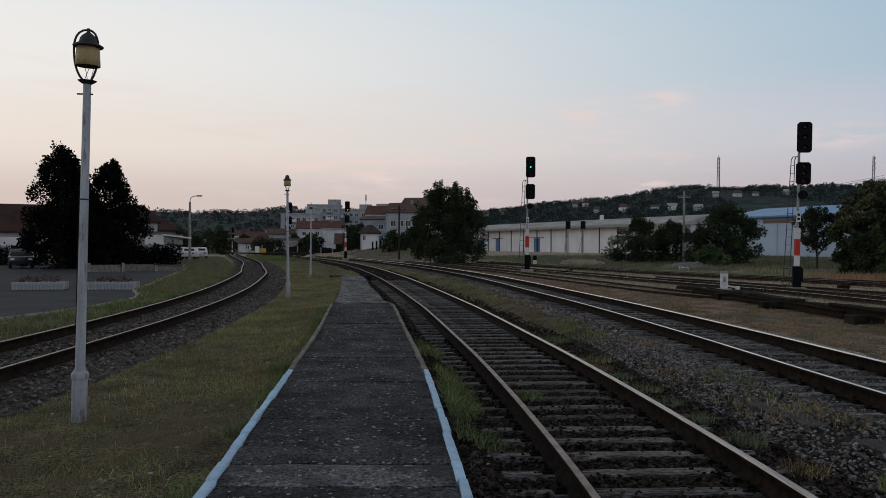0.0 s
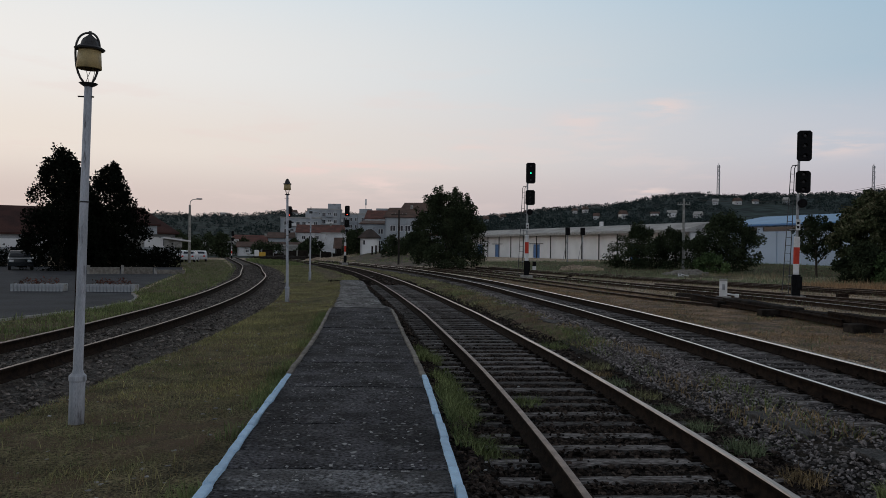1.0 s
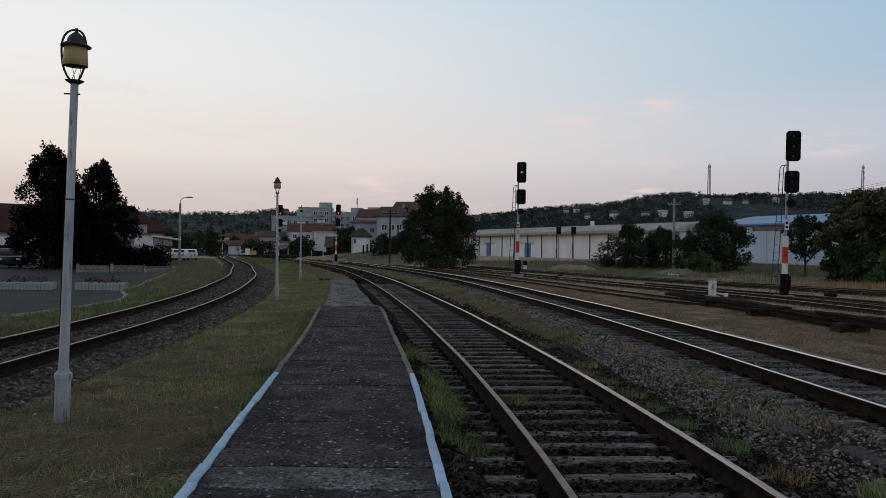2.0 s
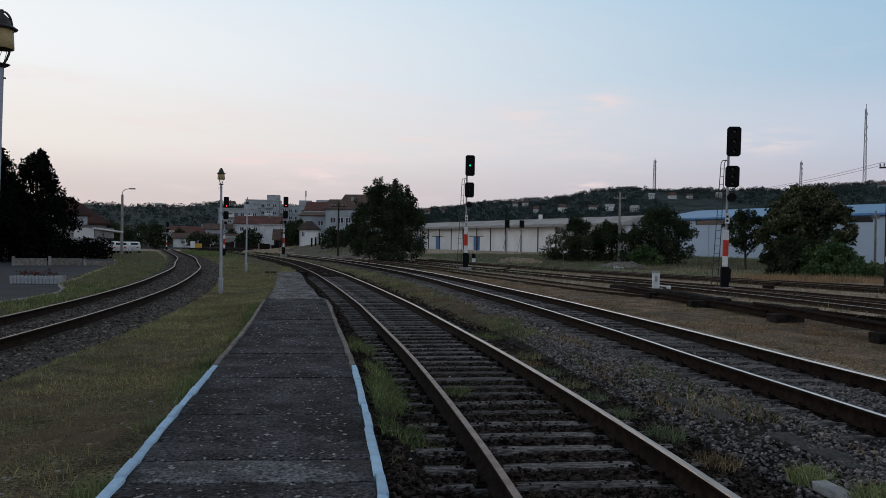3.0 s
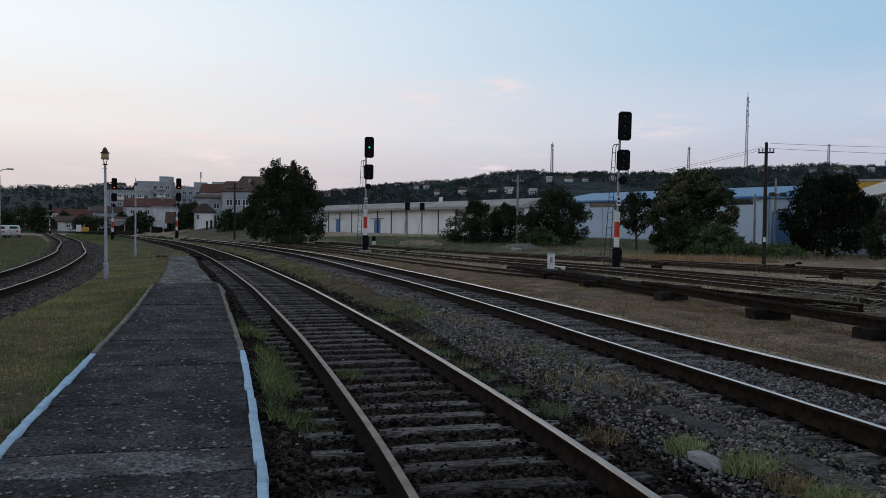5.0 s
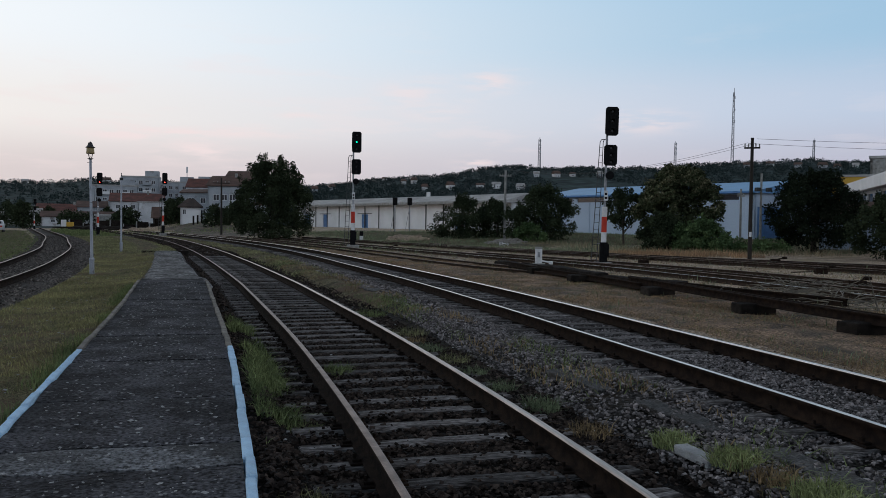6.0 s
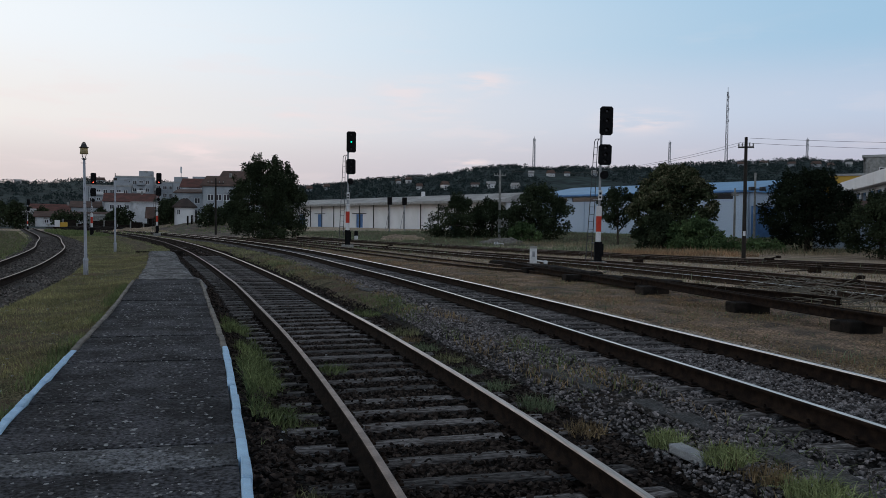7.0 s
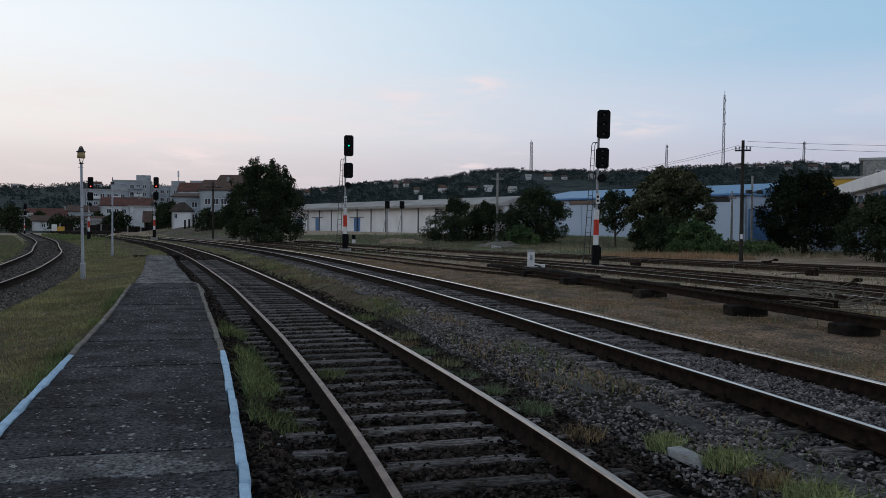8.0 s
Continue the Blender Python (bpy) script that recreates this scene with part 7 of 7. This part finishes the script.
def car(x, y, rz, paint, label, scale=1.0):
    t = thing("car", label, "car", (x, y, gz(x, y) + 0.02), rz, group="parked cars")
    prof = [(-2.0, 0.35), (-2.02, 0.75), (-1.9, 0.92), (-1.35, 1.0), (-0.95, 1.36), (-0.4, 1.46), (0.6, 1.44), (1.05, 1.22), (1.35, 0.98), (1.95, 0.86), (2.05, 0.6), (2.0, 0.33)]
    bm = bmesh.new()
    rows = []
    for yy, inset in ((-0.84, 0.0), (-0.80, 0.02), (0.80, 0.02), (0.84, 0.0)):
        tuck = abs(yy) > 0.82
        rows.append([bm.verts.new((px * (0.985 if tuck else 1), yy * (0.86 if pz > 1.05 else 1), pz - (0.02 if tuck else 0))) for px, pz in prof])
    for a, b in zip(rows, rows[1:]):
        for i in range(len(prof)):
            j = (i + 1) % len(prof)
            bm.faces.new((a[i], a[j], b[j], b[i]))
    bm.faces.new(rows[0][::-1])
    bm.faces.new(rows[-1])
    bmesh.ops.recalc_face_normals(bm, faces=bm.faces)
    part("body", bm, paint, t)
    for sx in (-1.25, 1.28):
        for sy in (-0.74, 0.74):
            w = part("wheel", tube_bm((sx, sy - 0.1, 0.31), (sx, sy + 0.1, 0.31), 0.31, sides=18), M_TYRE, t)
            part("rim", tube_bm((sx, sy - 0.112 if sy < 0 else sy + 0.09, 0.31), (sx, sy - 0.09 if sy < 0 else sy + 0.112, 0.31), 0.19, sides=14), M_GALV, w)
    for sy in (-1, 1):
        part("side_window", box_bm(-0.85, sy * 0.725 - 0.02, 1.03, 0.9, sy * 0.725 + 0.02, 1.34, bevel=0.01), M_PANE, t)
    part("windscreen", box_bm(-0.02, -0.62, -0.2, 0.02, 0.62, 0.2, bevel=0.008, m=Matrix.Translation((1.20, 0, 1.12)) @ Matrix.Rotation(radians(-52), 4, "Y")), M_PANE, t)
    part("rear_window", box_bm(-0.02, -0.6, -0.19, 0.02, 0.6, 0.19, bevel=0.008, m=Matrix.Translation((-1.17, 0, 1.2)) @ Matrix.Rotation(radians(48), 4, "Y")), M_PANE, t)
    for sy in (-0.6, 0.6):
        part("headlight", box_bm(1.92, sy - 0.15, 0.62, 2.06, sy + 0.15, 0.78, bevel=0.03), M_WALL_WHITE, t)
        part("tail_light", box_bm(-2.04, sy - 0.12, 0.66, -1.96, sy + 0.12, 0.84, bevel=0.02), M_RED, t)


x, y = polar(-27.75, 69)
car(x, y, -62, M_CAR_DARK, "dark car parked beside the conifer")
for az, d, rz, lab in ((-17.4, 106, 98, "white car parked beside the far siding"), (-16.75, 110, 104, "white car parked behind another"), (-18.1, 116, 95, "pale car parked near the bushes")):
    x, y = polar(az, d)
    car(x, y, rz, M_CAR_WHITE, lab)

x, y = polar(-12.75, 147)
t = thing("rail_trolley", "small yellow and white track trolley", "trolley", (x, y, gz(x, y)), 10)
t.scale = (0.6, 0.6, 0.75)
part("chassis", box_bm(-1.9, -0.8, 0.35, 1.9, 0.8, 0.6, bevel=0.05), M_RUST, t)
part("cab", box_bm(-1.5, -0.75, 0.6, -0.2, 0.75, 2.1, bevel=0.1), M_WALL_WHITE, t, "white cab")
part("hood", box_bm(-0.15, -0.7, 0.6, 1.7, 0.7, 1.6, bevel=0.12), M_YELLOW, t, "orange yellow engine hood")
for sx in (-1.2, 1.2):
    for sy in (-0.7, 0.7):
        part("wheel", tube_bm((sx, sy - 0.06, 0.25), (sx, sy + 0.06, 0.25), 0.3, sides=14), M_RUST, t)


def heap(az, d, w, dep, h, label, material, seed):
    x, y = polar(az, d)
    bm = bmesh.new()
    bmesh.ops.create_icosphere(bm, subdivisions=4, radius=1)
    for v in bm.verts:
        n = noise.noise(v.co * 2 + Vector((seed, 0, 0))) + 0.7 * noise.noise(v.co * 6 + Vector((0, seed, 0)))
        v.co = Vector((v.co.x * w * (1 + 0.3 * n), v.co.y * dep, max(v.co.z, -0.2) * h * (1 + 0.5 * n)))
    ob = part("mound", bm, material)
    ob.location = (x, y, gz(x, y))
    tagged(ob, label, "heap", group="heaps")


heap(17.0, 66, 1.9, 1.0, 0.42, "grey heap of rubble in the grass", M_KERB, 3)
heap(10.0, 72, 2.0, 1.0, 0.45, "low heap of weeds and rubble", M_GROUND, 5)
heap(-10.6, 128, 4.5, 2.0, 0.8, "dark heap of scrap beside the track", M_DARK_WOOD, 7)
heap(-11.9, 133, 2.2, 1.2, 0.7, "dark heap of scrap beside the trolley", M_DARK_WOOD, 9)
heap(-8.0, 120, 3.5, 1.5, 0.6, "dark spoil heap beside the track", M_GROUND, 8)

for az, d in ((9.0, 95), (10.05, 96), (2.6, 120)):
    x, y = polar(az, d)
    t = thing("dwarf_light_signal", "slim light signal seen from behind by the warehouse", "railway signal", (x, y, gz(x, y)), group="far light signals")
    part("mast", tube_bm((0, 0, -0.1), (0, 0, 3.6), 0.07, sides=8), M_GALV, t)
    part("signal_head", box_bm(-0.28, -0.12, 3.2, 0.28, 0.12, 4.1, bevel=0.06), M_BLACK, t)
    part("stay", tube_bm((-0.55, 0, 0), (0, 0, 3.1), 0.03, sides=6), M_GALV, t)


# ---------------------------------------------------------------- hills: woods, houses and radio masts
def far_woods():
    rng = np.random.default_rng(17)
    n = 10000
    az = np.concatenate([rng.uniform(-32, 46, n // 2), rng.uniform(-2, 46, n // 2)])
    n = len(az)
    d = 240 + 640 * rng.random(n) ** 0.75
    x, y = d * np.sin(np.radians(az)), d * np.cos(np.radians(az))
    clear = np.array([noise.noise((a * 0.012, b * 0.012, 2)) for a, b in zip(x, y)])
    k = (clear < np.where(x < 0, 0.6, 0.42)) | (d > 830)
    x, y, d, n = x[k], y[k], d[k], int(k.sum())
    z = ground_z(x, y)
    s = rng.uniform(1.1, 2.9, n) * rng.uniform(0.6, 1.15, n)
    m = 30
    dirs = rng.normal(size=(n, m, 3))
    dirs /= np.linalg.norm(dirs, axis=2)[:, :, None]
    c = np.stack([x, y, z + s * 0.7], -1)[:, None, :] + dirs * (s[:, None, None] * rng.uniform(0.45, 1.0, (n, m, 1))) * [1, 1, 0.8]
    q = s[:, None, None] * rng.uniform(0.12, 0.25, (n, m, 1))
    t = rng.normal(size=(n, m, 3))
    t /= np.linalg.norm(t, axis=2)[:, :, None]
    w = np.cross(t, rng.normal(size=(n, m, 3)))
    w /= np.linalg.norm(w, axis=2)[:, :, None]
    v = np.stack([c - t * q - w * q * 0.7, c + t * q - w * q * 0.6, c + w * q], 2).reshape(-1, 3)
    f = np.arange(len(v)).reshape(-1, 3)
    tagged(new("hillside_woods", raw_mesh("hillside_woods", v, f, M_LEAF_HAZED, 3)), "dark scattered trees with a bluish haze tint covering the hillside", "woods", kind="stuff")


far_woods()


def on_hill(az, el):
    """The distance at which the hillside stands at a height angle."""
    best = None
    for d in range(260, 860, 6):
        x, y = polar(az, d)
        a = math.degrees(math.atan2(gz(x, y) - 1.75, d))
        if a >= el:
            return d
        best = d
    return best


rnd = random.Random(5)
HILL_HOUSES = ((3.3, 2.0, 9), (4.6, 2.2, 8), (6.2, 2.6, 9), (8.2, 2.95, 11), (9.6, 2.7, 8), (10.4, 2.75, 9), (11.0, 2.3, 7), (13.0, 2.35, 9), (15.0, 2.5, 13), (16.2, 2.5, 12), (19.0, 3.3, 10), (20.5, 3.3, 12), (21.6, 3.35, 8), (17.8, 2.4, 9),
               (33.2, 3.95, 15), (34.6, 4.0, 12), (36.2, 3.8, 11), (37.6, 3.85, 12), (38.6, 3.7, 9), (39.6, 3.8, 10), (41.0, 3.9, 10), (23.5, 3.3, 8), (-10.5, 2.4, 14), (-15.2, 2.3, 13), (-17.6, 2.2, 12), (0.6, 2.2, 10))
for az, el, w in HILL_HOUSES:
    d = on_hill(az, el)
    house("hillside_house", az, d, rnd.uniform(-25, 25) - az, w * rnd.uniform(0.36, 0.46), 6, rnd.uniform(2.0, 3.6), rnd.uniform(1.2, 2.4), rnd.choice((M_WALL_PALE, M_WALL_WHITE, M_WALL_GREY)),
          rnd.choice((M_ROOF_BROWN, M_ROOF_GREY, M_ROOF_BROWN)), "pale house with a pitched roof on the wooded hillside", wins=grid_wins(w * 0.36, 5, 2, 1, 0.8, 0.9, base=0.9, margin=0.4), group="hillside houses", chimney=False, lift=-0.5)


def radio_mast(az, top_el, d, base_w, label, taper=0.35):
    x, y = polar(az, d)
    z = gz(x, y)
    h = math.tan(radians(top_el)) * d + 1.75 - z
    t = thing("radio_mast", label, "radio mast", (x, y, z), group="radio masts")
    legs = [(math.cos(a), math.sin(a)) for a in (0.5, 2.6, 4.7)]
    th = base_w * 0.07 + 0.07

    def at(k, f):
        r = base_w * 0.5 * (1 - (1 - taper) * f)
        return Vector((legs[k][0] * r, legs[k][1] * r, h * 0.94 * f))
    for k in range(3):
        part("leg", tube_bm(at(k, 0) - Vector((0, 0, 2)), at(k, 1), th, th, 6), M_GALV, t)
        bm = bmesh.new()
        n = max(8, int(h / (base_w * 1.6)))
        for i in range(n):
            a, b = at(k, i / n), at((k + 1) % 3, (i + 1) / n)
            tube(bm, a, b, th * 0.55, sides=5)
            tube(bm, at(k, (i + 1) / n), b, th * 0.5, sides=5)
        part("bracing", bm, M_GALV, t)["kind"] = "stuff"
    part("whip", tube_bm((0, 0, h * 0.93), (0, 0, h), th * 0.8, sides=6), M_GALV, t)
    for f in (0.55, 0.7, 0.86):
        part("aerial_panel", box_bm(base_w * 0.2, -0.5, h * f, base_w * 0.2 + 0.7, 0.5, h * f + 2.2, bevel=0.1), M_WALL_WHITE, t)


radio_mast(19.2, 6.15, 840, 3.6, "lattice radio mast on the hill crest", 0.6)
radio_mast(32.2, 9.2, 800, 3.4, "very tall slender lattice mast on the hill crest", 0.4)
radio_mast(28.5, 5.8, 850, 3.4, "short lattice mast on the hill crest", 0.5)
radio_mast(37.15, 5.75, 850, 3.0, "lattice mast behind hilltop houses", 0.5)
